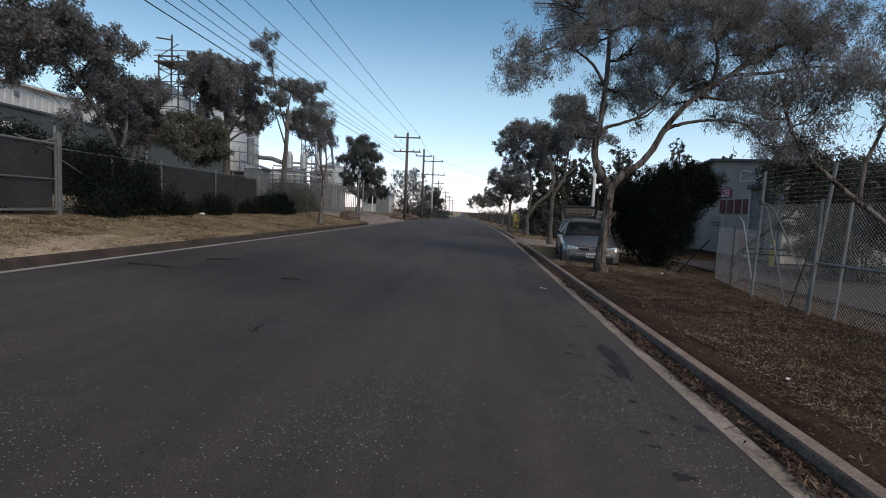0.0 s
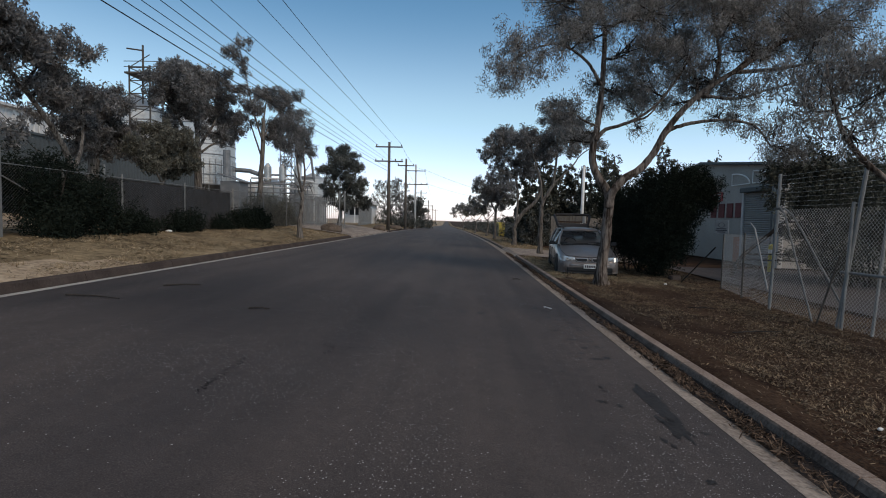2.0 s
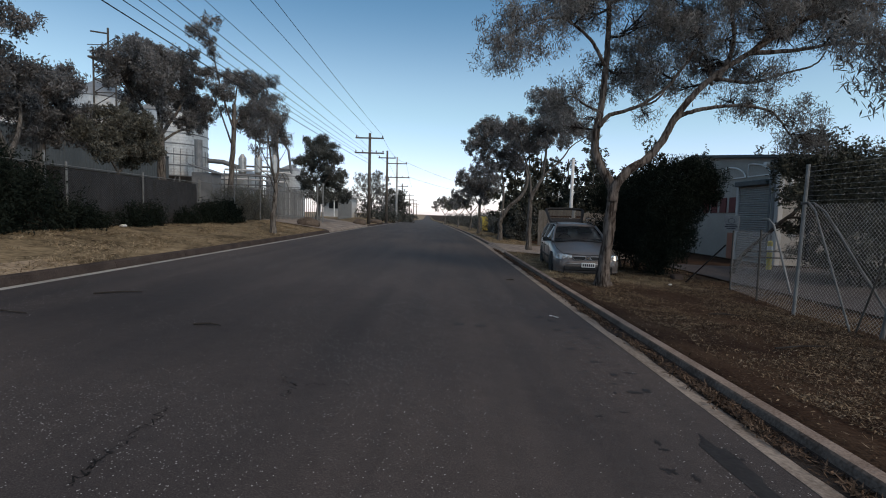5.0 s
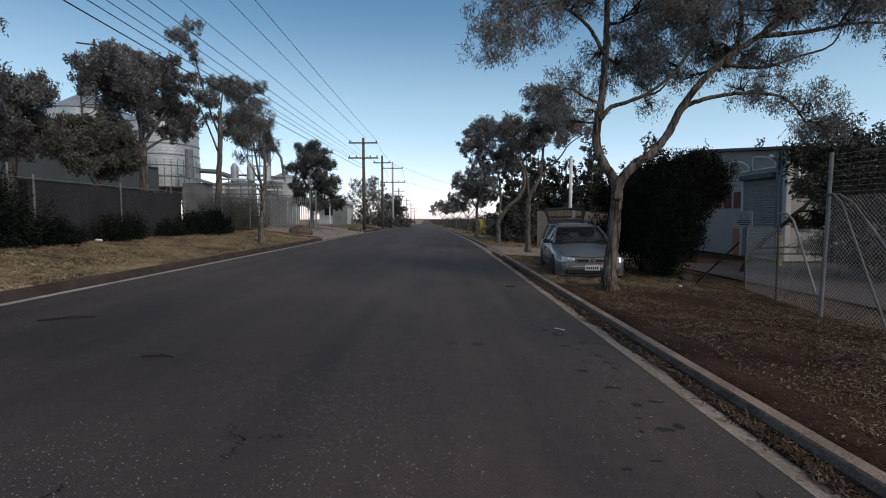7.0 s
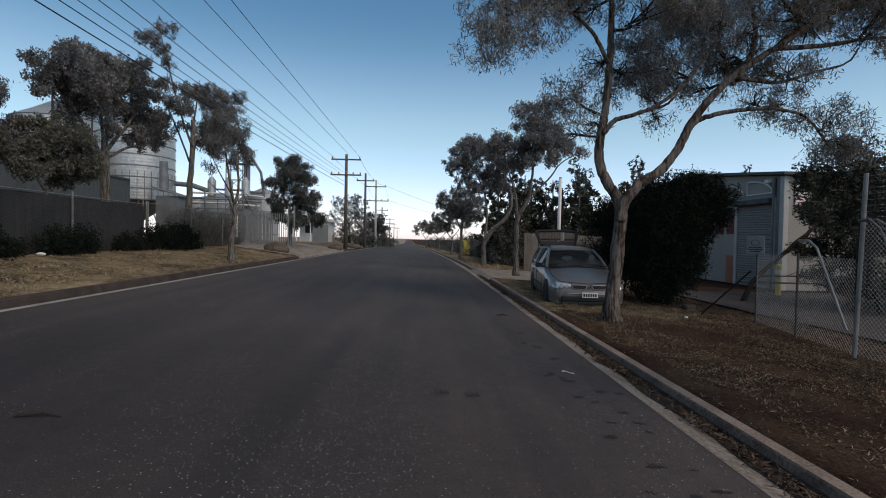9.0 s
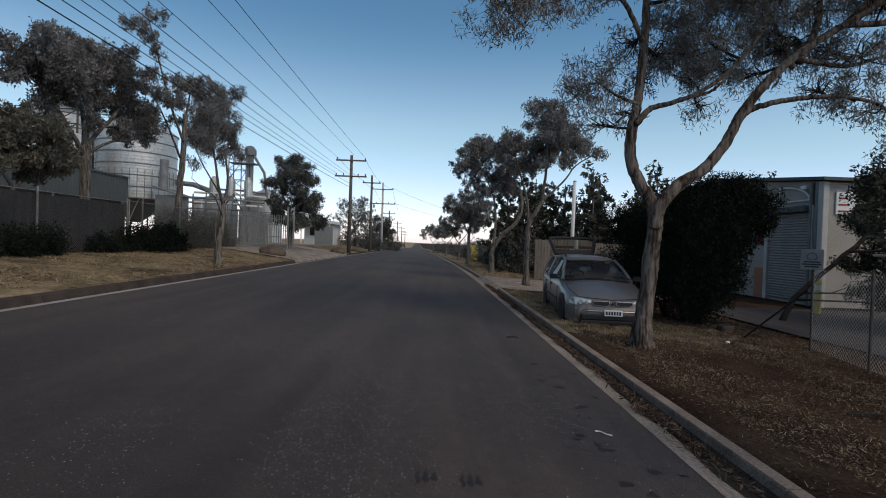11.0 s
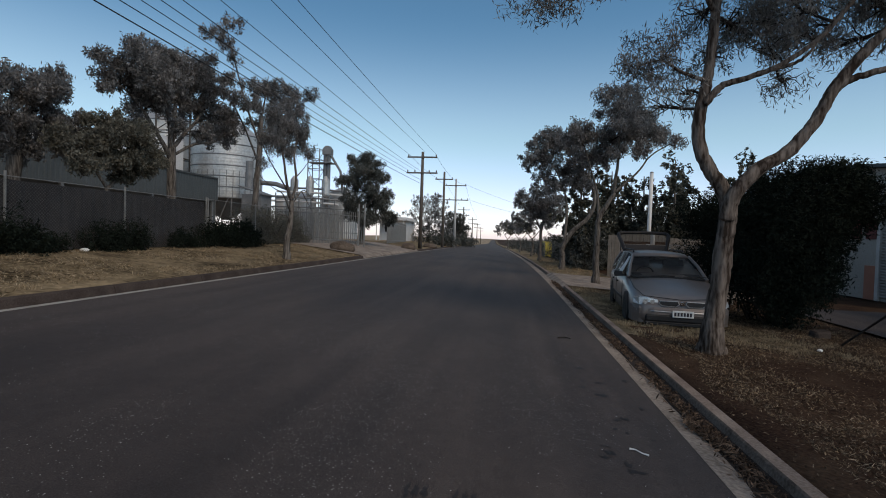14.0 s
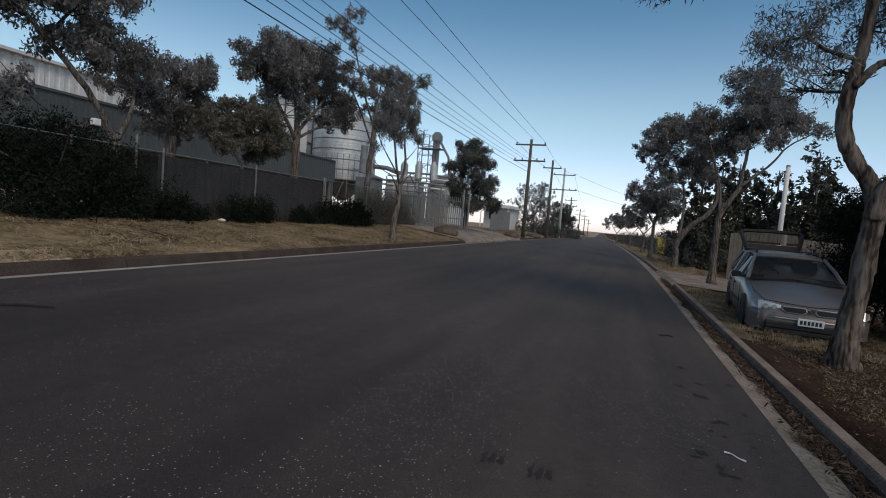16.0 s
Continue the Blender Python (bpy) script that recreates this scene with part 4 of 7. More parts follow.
tree("thin verge gum tree with bare broken lower branches",
     [(0.125, 0.075, [(-6.8, 22.33, 0.55), (-6.83, 22.36, 1.2), (-6.78, 22.5, 1.9), (-6.8, 22.58, 2.6)]),
      (0.06, 0.018, [(-6.8, 22.58, 2.55), (-6.8, 22.2, 3.1), (-6.85, 22.0, 3.9), (-6.8, 21.6, 4.5), (-6.8, 21.4, 5.0)]),
      (0.06, 0.018, [(-6.8, 22.58, 2.6), (-6.75, 22.8, 3.3), (-6.8, 22.7, 4.1), (-6.8, 22.9, 4.8), (-6.8, 22.8, 5.4)]),
      (0.03, 0.010, [(-6.8, 22.35, 2.85), (-6.8, 21.6, 3.3), (-6.8, 20.9, 3.75), (-6.8, 20.5, 4.1)]),
      (0.028, 0.007, [(-6.8, 22.5, 2.2), (-6.75, 21.8, 2.75), (-6.8, 21.2, 2.9), (-6.8, 20.4, 3.15)]),
      (0.026, 0.006, [(-6.8, 22.55, 2.4), (-6.7, 23.1, 2.95), (-6.75, 23.7, 3.0), (-6.8, 24.4, 2.72)]),
      (0.022, 0.005, [(-6.72, 23.2, 2.97), (-6.7, 23.7, 2.6), (-6.75, 24.3, 2.3)]),
      (0.022, 0.005, [(-6.8, 22.45, 2.0), (-6.9, 22.0, 2.1), (-6.9, 21.7, 1.75)]),
      (0.024, 0.006, [(-6.78, 22.8, 3.4), (-6.75, 23.4, 3.8), (-6.8, 24.0, 4.2)])],
     [(-6.8, 21.3, 4.6, 0.42), (-6.8, 21.2, 5.2, 0.45), (-6.8, 22.0, 4.9, 0.42), (-6.8, 22.8, 5.1, 0.45), (-6.8, 22.2, 5.6, 0.4), (-6.8, 23.2, 4.5, 0.35), (-6.8, 20.6, 4.2, 0.32), (-6.8, 24.0, 4.4, 0.28), (-6.8, 22.2, 4.1, 0.28), (-6.8, 20.5, 3.6, 0.2)],
     15000, (0.11, 0.018), LEAF, 1.1, 36, group="gums behind the fence", twigs=8)
for k, (bx, by, h, r, lab) in enumerate(((-8.9, 37.5, 6.0, 2.4, "dense rounded dark gum tree by the plant gates"), (-9.6, 76, 6.6, 3.2, "spreading gum tree beyond the power poles"),
                                         (-6.4, 84, 5.2, 2.4, "dark gum tree beyond the power poles"), (-7.4, 100, 4.4, 2.6, "low dark gum tree far along the street"))):
    X = bx + (bend(by) if k else 0)
    z0 = gz(X, by)
    rng_k = random.Random(40 + k)
    balls = [(X + r * 0.62 * math.cos(a * 1.9) * (1 - 0.45 * a / 9), by + r * 0.5 * math.sin(a * 2.3), z0 + h * (0.24 + 0.66 * a / 9), r * (0.46 + 0.10 * rng_k.random())) for a in range(10)]
    if k == 0:
        balls = [(-9.2, 37.5, 5.95, 0.9), (-8.8, 38.0, 6.35, 0.8), (-7.9, 37.0, 5.1, 1.15), (-9.3, 37.5, 4.8, 1.15), (-8.4, 38.0, 3.9, 1.25), (-9.3, 37.0, 3.6, 1.0), (-7.4, 37.5, 3.7, 0.9), (-7.3, 38.0, 2.8, 0.85), (-8.4, 37.0, 2.5, 1.1), (-6.8, 37.5, 2.7, 0.45), (-9.7, 38.0, 2.7, 0.7), (-8.6, 37.2, 5.4, 1.0)]
    tree(lab, [(0.18, 0.10, [(X, by, z0 - 0.05), (X + 0.1, by, z0 + 1.0), (X, by, z0 + h * 0.45)]),
               (0.09, 0.02, [(X, by, z0 + h * 0.4), (X - 0.5, by, z0 + h * 0.6), (X - 0.4, by, z0 + h * 0.85)]),
               (0.09, 0.02, [(X, by, z0 + h * 0.35), (X + 0.8, by, z0 + h * 0.5), (X + 1.0, by, z0 + h * 0.7)])],
         balls,
         22000 if k else 60000, (0.17, 0.05) if k else (0.125, 0.036), LEAF_GATE if k != 1 else LEAF, 0.3, 40 + k, snug=1.0 if k else 0.85, group="street trees")

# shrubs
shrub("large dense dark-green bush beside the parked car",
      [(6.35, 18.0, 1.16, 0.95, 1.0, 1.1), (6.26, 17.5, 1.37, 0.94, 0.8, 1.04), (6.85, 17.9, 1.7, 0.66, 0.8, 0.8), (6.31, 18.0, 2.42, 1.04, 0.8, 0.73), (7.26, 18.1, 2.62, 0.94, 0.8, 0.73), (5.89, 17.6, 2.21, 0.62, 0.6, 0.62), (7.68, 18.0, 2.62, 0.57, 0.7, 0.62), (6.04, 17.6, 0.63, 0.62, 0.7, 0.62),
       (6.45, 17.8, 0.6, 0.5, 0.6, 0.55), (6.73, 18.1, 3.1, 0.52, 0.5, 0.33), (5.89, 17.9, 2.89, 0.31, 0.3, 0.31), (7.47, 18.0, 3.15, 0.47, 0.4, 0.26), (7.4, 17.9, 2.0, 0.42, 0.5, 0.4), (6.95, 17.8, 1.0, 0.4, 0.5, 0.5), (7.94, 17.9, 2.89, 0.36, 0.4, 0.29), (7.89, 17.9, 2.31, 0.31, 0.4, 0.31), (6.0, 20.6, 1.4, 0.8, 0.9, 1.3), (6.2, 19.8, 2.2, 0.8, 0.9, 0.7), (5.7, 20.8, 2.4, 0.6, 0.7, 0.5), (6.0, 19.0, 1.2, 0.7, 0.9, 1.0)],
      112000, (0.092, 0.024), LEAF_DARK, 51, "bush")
shrub("broad dark bush behind the yard fence",
      [(12.2, 16.6, 1.6, 1.4, 1.2, 1.6), (13.6, 16.2, 2.2, 1.7, 1.3, 1.6), (12.4, 16.4, 3.2, 1.1, 1.0, 0.8), (14.0, 15.6, 3.4, 1.4, 1.2, 0.9), (15.2, 15.2, 1.8, 1.6, 1.3, 1.7), (11.3, 16.8, 0.8, 0.8, 0.8, 0.8), (8.9, 15.5, 3.2, 0.5, 0.5, 0.45), (9.5, 15.3, 2.9, 0.6, 0.6, 0.5), (9.6, 15.8, 3.6, 0.5, 0.5, 0.4), (10.2, 15.2, 2.4, 0.8, 0.7, 0.7), (8.75, 15.3, 2.95, 0.4, 0.5, 0.45), (8.25, 15.3, 2.95, 0.32, 0.4, 0.35), (8.3, 15.3, 2.4, 0.3, 0.4, 0.35), (9.1, 15.3, 3.2, 0.5, 0.5, 0.4), (9.7, 15.3, 3.4, 0.55, 0.5, 0.4), (10.2, 15.3, 2.9, 0.6, 0.6, 0.6), (8.9, 15.4, 2.4, 0.45, 0.5, 0.5), (9.4, 15.3, 2.3, 0.6, 0.5, 0.6)], 56000, (0.105, 0.040), LEAF_SCRUB, 52, "bush")
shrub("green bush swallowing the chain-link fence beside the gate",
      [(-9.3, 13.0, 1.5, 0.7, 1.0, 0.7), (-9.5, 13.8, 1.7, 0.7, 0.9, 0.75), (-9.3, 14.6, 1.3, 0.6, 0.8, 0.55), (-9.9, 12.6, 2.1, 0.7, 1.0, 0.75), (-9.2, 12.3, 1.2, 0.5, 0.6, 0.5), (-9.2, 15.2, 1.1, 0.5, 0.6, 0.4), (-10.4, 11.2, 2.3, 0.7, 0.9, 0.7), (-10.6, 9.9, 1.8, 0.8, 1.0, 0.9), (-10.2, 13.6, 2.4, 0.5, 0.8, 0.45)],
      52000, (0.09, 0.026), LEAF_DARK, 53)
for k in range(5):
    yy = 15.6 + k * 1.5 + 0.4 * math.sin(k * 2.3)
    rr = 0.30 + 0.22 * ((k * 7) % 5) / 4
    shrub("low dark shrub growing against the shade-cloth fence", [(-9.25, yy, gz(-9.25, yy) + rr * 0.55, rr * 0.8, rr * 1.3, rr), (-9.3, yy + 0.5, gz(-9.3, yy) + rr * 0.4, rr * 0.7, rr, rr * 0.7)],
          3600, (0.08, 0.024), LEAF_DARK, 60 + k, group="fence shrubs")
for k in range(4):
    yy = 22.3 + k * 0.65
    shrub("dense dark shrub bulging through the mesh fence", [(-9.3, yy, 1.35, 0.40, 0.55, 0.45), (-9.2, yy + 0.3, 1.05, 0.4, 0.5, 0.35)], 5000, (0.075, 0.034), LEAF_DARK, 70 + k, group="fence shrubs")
for k in range(5):
    yy = 26.2 + k * 1.1
    shrub("tangled grey-green shrub behind the mesh fence", [(-10.3, yy, 1.75, 0.6, 0.9, 0.8), (-10.1, yy + 0.4, 1.2, 0.5, 0.8, 0.6)], 8000, (0.10, 0.022), LEAF_OLIVE, 75 + k, group="fence shrubs")
for k, (bx, by, h, w) in enumerate(((-10.2, 73, 2.0, 1.6), (-7.6, 70, 1.5, 1.2), (-8.6, 78, 2.2, 1.8), (-6.8, 92, 2.0, 1.6), (5.6, 36.8, 2.4, 1.0), (5.5, 40.0, 2.2, 1.0), (6.4, 50, 1.9, 1.5), (7.2, 58, 2.4, 1.9), (6.2, 68, 2.2, 1.8), (7.0, 80, 2.8, 2.2), (5.6, 96, 2.6, 2.2), (5.0, 118, 2.6, 2.6))):
    X = bx + (bend(by) if bx > 0 else 0)
    z0 = gz(X, by)
    shrub("dark roadside scrub far along the street", [(X, by, z0 + h * 0.45, w, w, h * 0.55), (X + w * 0.7, by + 0.6, z0 + h * 0.35, w * 0.7, w * 0.8, h * 0.4), (X - w * 0.7, by - 0.5, z0 + h * 0.4, w * 0.7, w * 0.8, h * 0.45)],
          6000, (0.16, 0.05), LEAF_GATE, 90 + k, group="roadside scrub")


# ---- power poles and wires ----
def power_pole(label, x, y, top, material, arms, lean=0.0):
    z0 = gz(x, y)
    ob = thing("power_pole", label, "utility pole", (x, y, z0))
    h = top - z0
    part("pole", Geo().tube([(0, 0, -0.2), (lean * h * 0.5, 0, h * 0.5), (lean * h, 0, h)], [0.17, 0.14, 0.11], 12), material, ob, smooth=True)
    for z, half, pins in arms:
        cx = lean * (z - z0)
        arm = part("crossarm", Geo().box(cx - half, -0.18, z - z0 - 0.06, cx + half, -0.10, z - z0 + 0.06, 0.01), WOOD_POLE, ob)
        for px in pins:
            part("insulator", Geo().tube([(cx + px, -0.14, z - z0 + 0.05), (cx + px, -0.14, z - z0 + 0.12), (cx + px, -0.14, z - z0 + 0.2), (cx + px, -0.14, z - z0 + 0.24)], [0.02, 0.06, 0.05, 0.015], 8), CERAMIC, arm)
    return ob


power_pole("weathered timber power pole with two crossarms at the kerb", -6.8, 47.6, 8.5, WOOD_POLE, [(8.05, 1.25, (-1.15, 1.15)), (6.75, 1.3, (-1.2, -0.6, 0.6, 1.2))])
power_pole("timber power pole with a short crossarm", -6.85, 62, 8.75, WOOD_POLE, [(7.9, 1.0, (-0.9, 0.9))])
power_pole("pale concrete power pole with crossarms", -6.65, 72.5, 9.2, CONC_POLE, [(8.3, 1.4, (-1.3, 1.3)), (6.4, 1.7, (-1.6, -0.8, 0.8, 1.6))])
for py in (108, 150, 190, 240):
    power_pole("distant timber power pole along the street", -6.8 + bend(py), py, 8.3 + dip(py), WOOD_POLE, [(7.7 + dip(py), 1.2, (-1.1, 1.1)), (6.6 + dip(py), 1.2, (-1.1, 1.1))])
power_pole("timber power pole carrying the street wires", -7.0, -9.0, 9.0, WOOD_POLE, [(8.45, 1.25, (-1.15, 1.15)), (6.95, 1.3, (-1.2, -0.6, 0.6, 1.2))])


def wire(a, b, sag, r, label="thin black overhead wire"):
    pts = []
    for i in range(25):
        t = i / 24
        pts.append((a[0] + (b[0] - a[0]) * t, a[1] + (b[1] - a[1]) * t, a[2] + (b[2] - a[2]) * t - sag * 4 * t * (1 - t)))
    return solo("overhead_wire", Geo().tube(pts, r, 5), CABLE, label, "wire", group="overhead wires")


for dx, za, zb, sag in ((-1.15, 8.7, 8.29, 0.25), (0.2, 8.8, 8.5, 0.25), (1.15, 8.7, 8.29, 0.25), (-1.2, 7.2, 6.99, 0.3), (-0.6, 7.15, 6.99, 0.35), (-0.2, 7.15, 6.95, 0.25)):
    wire((-7.0 + dx, -9.14, za), (-6.8 + dx, 47.46, zb), sag, 0.011)
for za, zb, r in ((6.75, 6.2, 0.012), (6.45, 5.9, 0.015)):
    wire((-8.1, -9.0, za), (-6.95, 47.5, zb), 0.3, r, "thick black service cable slung between poles")
for (xa, ya, za), (xb, yb, zb) in (((-7.9, 47.5, 8.28), (-7.75, 62, 8.1)), ((-5.7, 47.5, 8.28), (-5.95, 62, 8.1)), ((-7.75, 62, 8.1), (-7.9, 72.4, 8.5)), ((-5.95, 62, 8.1), (-5.4, 72.4, 8.5)),
                                   ((-7.9, 72.4, 8.5), (-9.0, 108, 7.2)), ((-5.4, 72.4, 8.5), (-6.9, 108, 7.2)), ((-9.0, 108, 7.2), (-10.4, 150, 6.7)), ((-6.9, 108, 7.2), (-8.3, 150, 6.7))):
    wire((xa, ya, za), (xb, yb, zb), 0.2, 0.012)
wire((-5.4, 72.4, 8.5), (12.0, 100, 6.0), 0.7, 0.014, "overhead wire crossing the street")
wire((-5.0, 72.4, 6.5), (12.0, 101, 5.4), 0.7, 0.014, "overhead wire crossing the street")


# ---- chain-link fences ----
def chain_link(p0, p1, z0, z1, pitch=0.075, r=0.0022):
    """Woven diamond mesh between two feet; z0 and z1 are functions of the way along."""
    g = Geo()
    a, b = Vector((p0[0], p0[1], 0)), Vector((p1[0], p1[1], 0))
    length = (b - a).length
    d = (b - a) / length
    side = Vector((-d.y, d.x, 0))
    h = z1 - z0
    steps = int((length + h) / pitch)
    for sgn in (1, -1):
        for i in range(steps):
            s0 = i * pitch - (h if sgn > 0 else 0)
            s1 = s0 + h
            u0, u1 = max(s0, 0.0), min(s1, length)
            if u1 - u0 < 0.03:
                continue
            w0, w1 = u0 - s0, u1 - s0
            if sgn < 0:
                w0, w1 = h - w0, h - w1
            e = side * (0.002 * sgn)
            q0, q1 = a + d * u0 + e, a + d * u1 + e
            g.tube([(q0.x, q0.y, z0 + w0), (q1.x, q1.y, z0 + w1)], r, 3, cap=False)
    return g


def pipe(g, a, b, r=0.024, n=8):
    return g.tube([a, b], r, n)


def mesh_fence(label, x, ys, base, top, wire_r=0.0022, post_top=0.0, pitch=0.075, tops=()):
    ob = thing("chain_link_fence", label, "fence", (x, ys[0], base))
    h = top - base
    for i, y in enumerate(ys):
        extra = tops[i] if i < len(tops) else post_top
        part("post", pipe(Geo(), (0, y - ys[0], -0.3), (0, y - ys[0], h + extra), 0.026), STEEL, ob)
    part("top_rail", pipe(Geo(), (0, 0, h), (0, ys[-1] - ys[0], h), 0.010), STEEL, ob)
    part("wire_mesh", chain_link((0.03, 0), (0.03, ys[-1] - ys[0]), 0.03, h, pitch, wire_r), WIRE_DULL, ob)
    return ob


lf = mesh_fence("galvanised chain-link fence hung with dark shade cloth", -9.6, [11.4, 13.2, 14.6, 15.3, 18.5, 22.1], 0.95, 2.5, 0.0022, 0.06, 0.075, (0.5, 0.05, 0.3, 0.1, 0.1, 0.12))
cloth = Geo()
N = 60
rows_c = []
for k in range(7):
    rows_c.append([(-0.09 + 0.02 * math.sin(i * 0.9 + k) + 0.012 * math.sin(i * 2.3), 3.85 + 6.85 * i / N, 0.0 + 1.5 * k / 6 - 0.02 * abs(math.sin(i * math.pi * 6 / N)) * (k == 6)) for i in range(N + 1)])
cloth.loft(rows_c, cap=False, closed=False)
part("shade_cloth", cloth, SHADECLOTH, lf, "dark grey shade cloth tied to the wire")
mesh_fence("open chain-link fence in front of shrubs", -9.6, [22.2, 25.4, 28.6, 31.5], 0.98, 2.55, 0.003, 0.05, 0.10)

gate = thing("mesh_gate", "galvanised pipe gate with chain-link infill", "gate", (-9.5, 6.6, 0.93))
part("gate_frame", pipe(pipe(pipe(pipe(pipe(Geo(), (0, 0, 0.15), (0, 4.7, 0.15), 0.028), (0, 0, 1.65), (0, 4.7, 1.65), 0.028), (0, 0, 0.15), (0, 0, 1.65), 0.028), (0, 4.7, 0.15), (0, 4.7, 1.65), 0.028), (0, 0, 0.85), (0, 4.7, 0.85), 0.02), STEEL_OLD, gate)
part("stile", pipe(Geo(), (0, 3.3, 0.1), (0, 3.3, 1.6), 0.024), STEEL_OLD, gate)
part("wire_mesh", chain_link((0.03, 0.03), (0.03, 4.67), 0.17, 1.63, 0.075, 0.0020), WIRE_DULL, gate)
part("shade_cloth", Geo().box(-0.05, 0.05, 0.2, -0.042, 4.65, 1.6), SHADECLOTH, gate, "dark shade cloth behind the mesh")
part("brace", pipe(Geo(), (0, 4.75, 1.5), (-0.2, 3.9, 1.75), 0.02), STEEL_OLD, gate)
gp = thing("gate_post", "square galvanised gate post with a stay", "post", (-9.5, 11.38, 0.9))
part("post", Geo().box(-0.05, -0.05, -0.2, 0.05, 0.05, 1.95, 0.01), STEEL_OLD, gp)
part("stay", pipe(Geo(), (0, -0.05, 1.8), (-0.3, -0.9, 1.5), 0.018), STEEL_OLD, gp)
part("brace", pipe(Geo(), (0, 0.05, 1.35), (0, 1.4, 0.75), 0.016), STEEL_OLD, gp)
footing = Geo().box(-9.75, 6.3, 0.8, -9.3, 7.9, 1.06, 0.02)
solo("concrete_footing", footing, CONCRETE, "low concrete block under the mesh gate", "footing")

# fence on the right, with its taller barbed part
def yard_fence():
    x, base = 6.25, -0.12
    ob = thing("chain_link_fence", "tall galvanised chain-link yard fence topped with barbed wire", "fence", (x, 0, base))
    ys = [0.5, 3.9, 7.3, 9.9, 11.7]
    for y in ys:
        part("post", pipe(Geo(), (0, y, -0.3), (0.02, y - (0.42 if y == 9.9 else 0.08), 2.7), 0.03), STEEL, ob)
    part("post", pipe(Geo(), (-0.05, 9.72, -0.3), (-0.05, 9.62, 2.08), 0.024), STEEL, ob)
    part("wire_mesh", chain_link((0.03, 0.5), (0.03, 11.7), 0.03, 2.0, 0.07, 0.0021), WIRE, ob)
    for k in range(8):
        z = 2.06 + 0.085 * k
        strand = Geo().tube([(0.02, 0.5, z), (0.02, 6.0, z - 0.015), (0.02, 11.7, z)], 0.0022, 4)
        for j in range(40):
            yb = 0.7 + j * 0.28
            strand.tube([(0.0, yb - 0.015, z - 0.015), (0.04, yb + 0.015, z + 0.015)], 0.0016, 3)
        part("barbed_wire", strand, WIRE, ob)
    part("top_rail", pipe(Geo(), (0, 9.85, 0.94), (0, 4.0, 1.0), 0.024), STEEL, ob)
    part("brace", Geo().tube([(0, 11.7, 2.02), (-0.02, 11.5, 2.03), (-0.05, 11.3, 1.9), (-0.10, 10.3, 0.0)], 0.016, 8), STEEL_OLD, ob)
    part("brace", Geo().tube([(0, 11.7, 2.0), (0.0, 11.4, 2.02), (0.0, 11.1, 1.85), (0.0, 9.75, 0.35)], 0.016, 8), STEEL_OLD, ob)
    part("post", pipe(Geo(), (0.12, 9.3, 0.0), (0.16, 9.2, 2.1), 0.022), STEEL, ob)
    part("brace", pipe(Geo(), (0, 9.9, 1.2), (-0.1, 10.2, 0.0), 0.014), POST_DULL, ob)
    coil = Geo()
    for k in range(26):
        z = 0.9 + k * 0.068
        coil.tube([(0.05, 11.60, z), (0.09, 11.56, z + 0.02), (0.05, 11.50, z + 0.035), (0.02, 11.56, z + 0.05)], 0.010, 4)
    part("wire_coil", coil, CABLE, ob, "dark coiled wire down the corner post")["kind"] = "stuff"
    return ob


yard_fence()
low = thing("chain_link_fence", "lower sagging chain-link fence with a warning sign", "fence", (6.3, 11.75, -0.12))
for dx, dy in ((0.25, 1.5), (0.60, 3.1)):
    part("post", pipe(Geo(), (dx, dy, -0.3), (dx, dy, 1.5), 0.020), POST_DULL, low)
part("wire_mesh", chain_link((0.02, 0.05), (0.60, 3.1), 0.02, 1.45, 0.07, 0.0020), WIRE, low)
part("brace", Geo().tube([(0.25, 1.5, 1.72), (0.2, 1.2, 1.72), (0.18, 1.0, 1.6), (0.05, 0.2, 0.35)], 0.02, 8), STEEL, low)
part("brace", pipe(Geo(), (0.2, 2.7, 1.1), (-0.1, 3.9, 0.05), 0.018), BARK_DARK, low)
fence_far = mesh_fence("chain-link fence running behind the bush", 6.92, [21.6, 23.4, 25.2, 27.4], -0.15, 1.5, 0.0026, 0.05, 0.09)

warn = thing("warning_sign", "small white printed warning sign wired to the fence", "sign", (6.76, 14.72, 1.50), -50)
part("panel", Geo().box(-0.17, -0.006, -0.18, 0.17, 0.006, 0.18, 0.004), SIGN_DULL, warn)
emb = Geo()
for k in range(14):
    a0 = math.pi * 2 * k / 14
    a1 = math.pi * 2 * (k + 1) / 14
    emb.tube([(0.075 * math.cos(a0), -0.009, 0.05 + 0.06 * math.sin(a0)), (0.075 * math.cos(a1), -0.009, 0.05 + 0.06 * math.sin(a1))], 0.006, 4)
part("emblem", emb, PLATE_INK, warn)
for k, hw in enumerate((0.12, 0.14, 0.10)):
    part("text_bar", Geo().box(-hw, -0.011, -0.055 - 0.042 * k, hw, -0.007, -0.032 - 0.042 * k), PLATE_INK, warn)


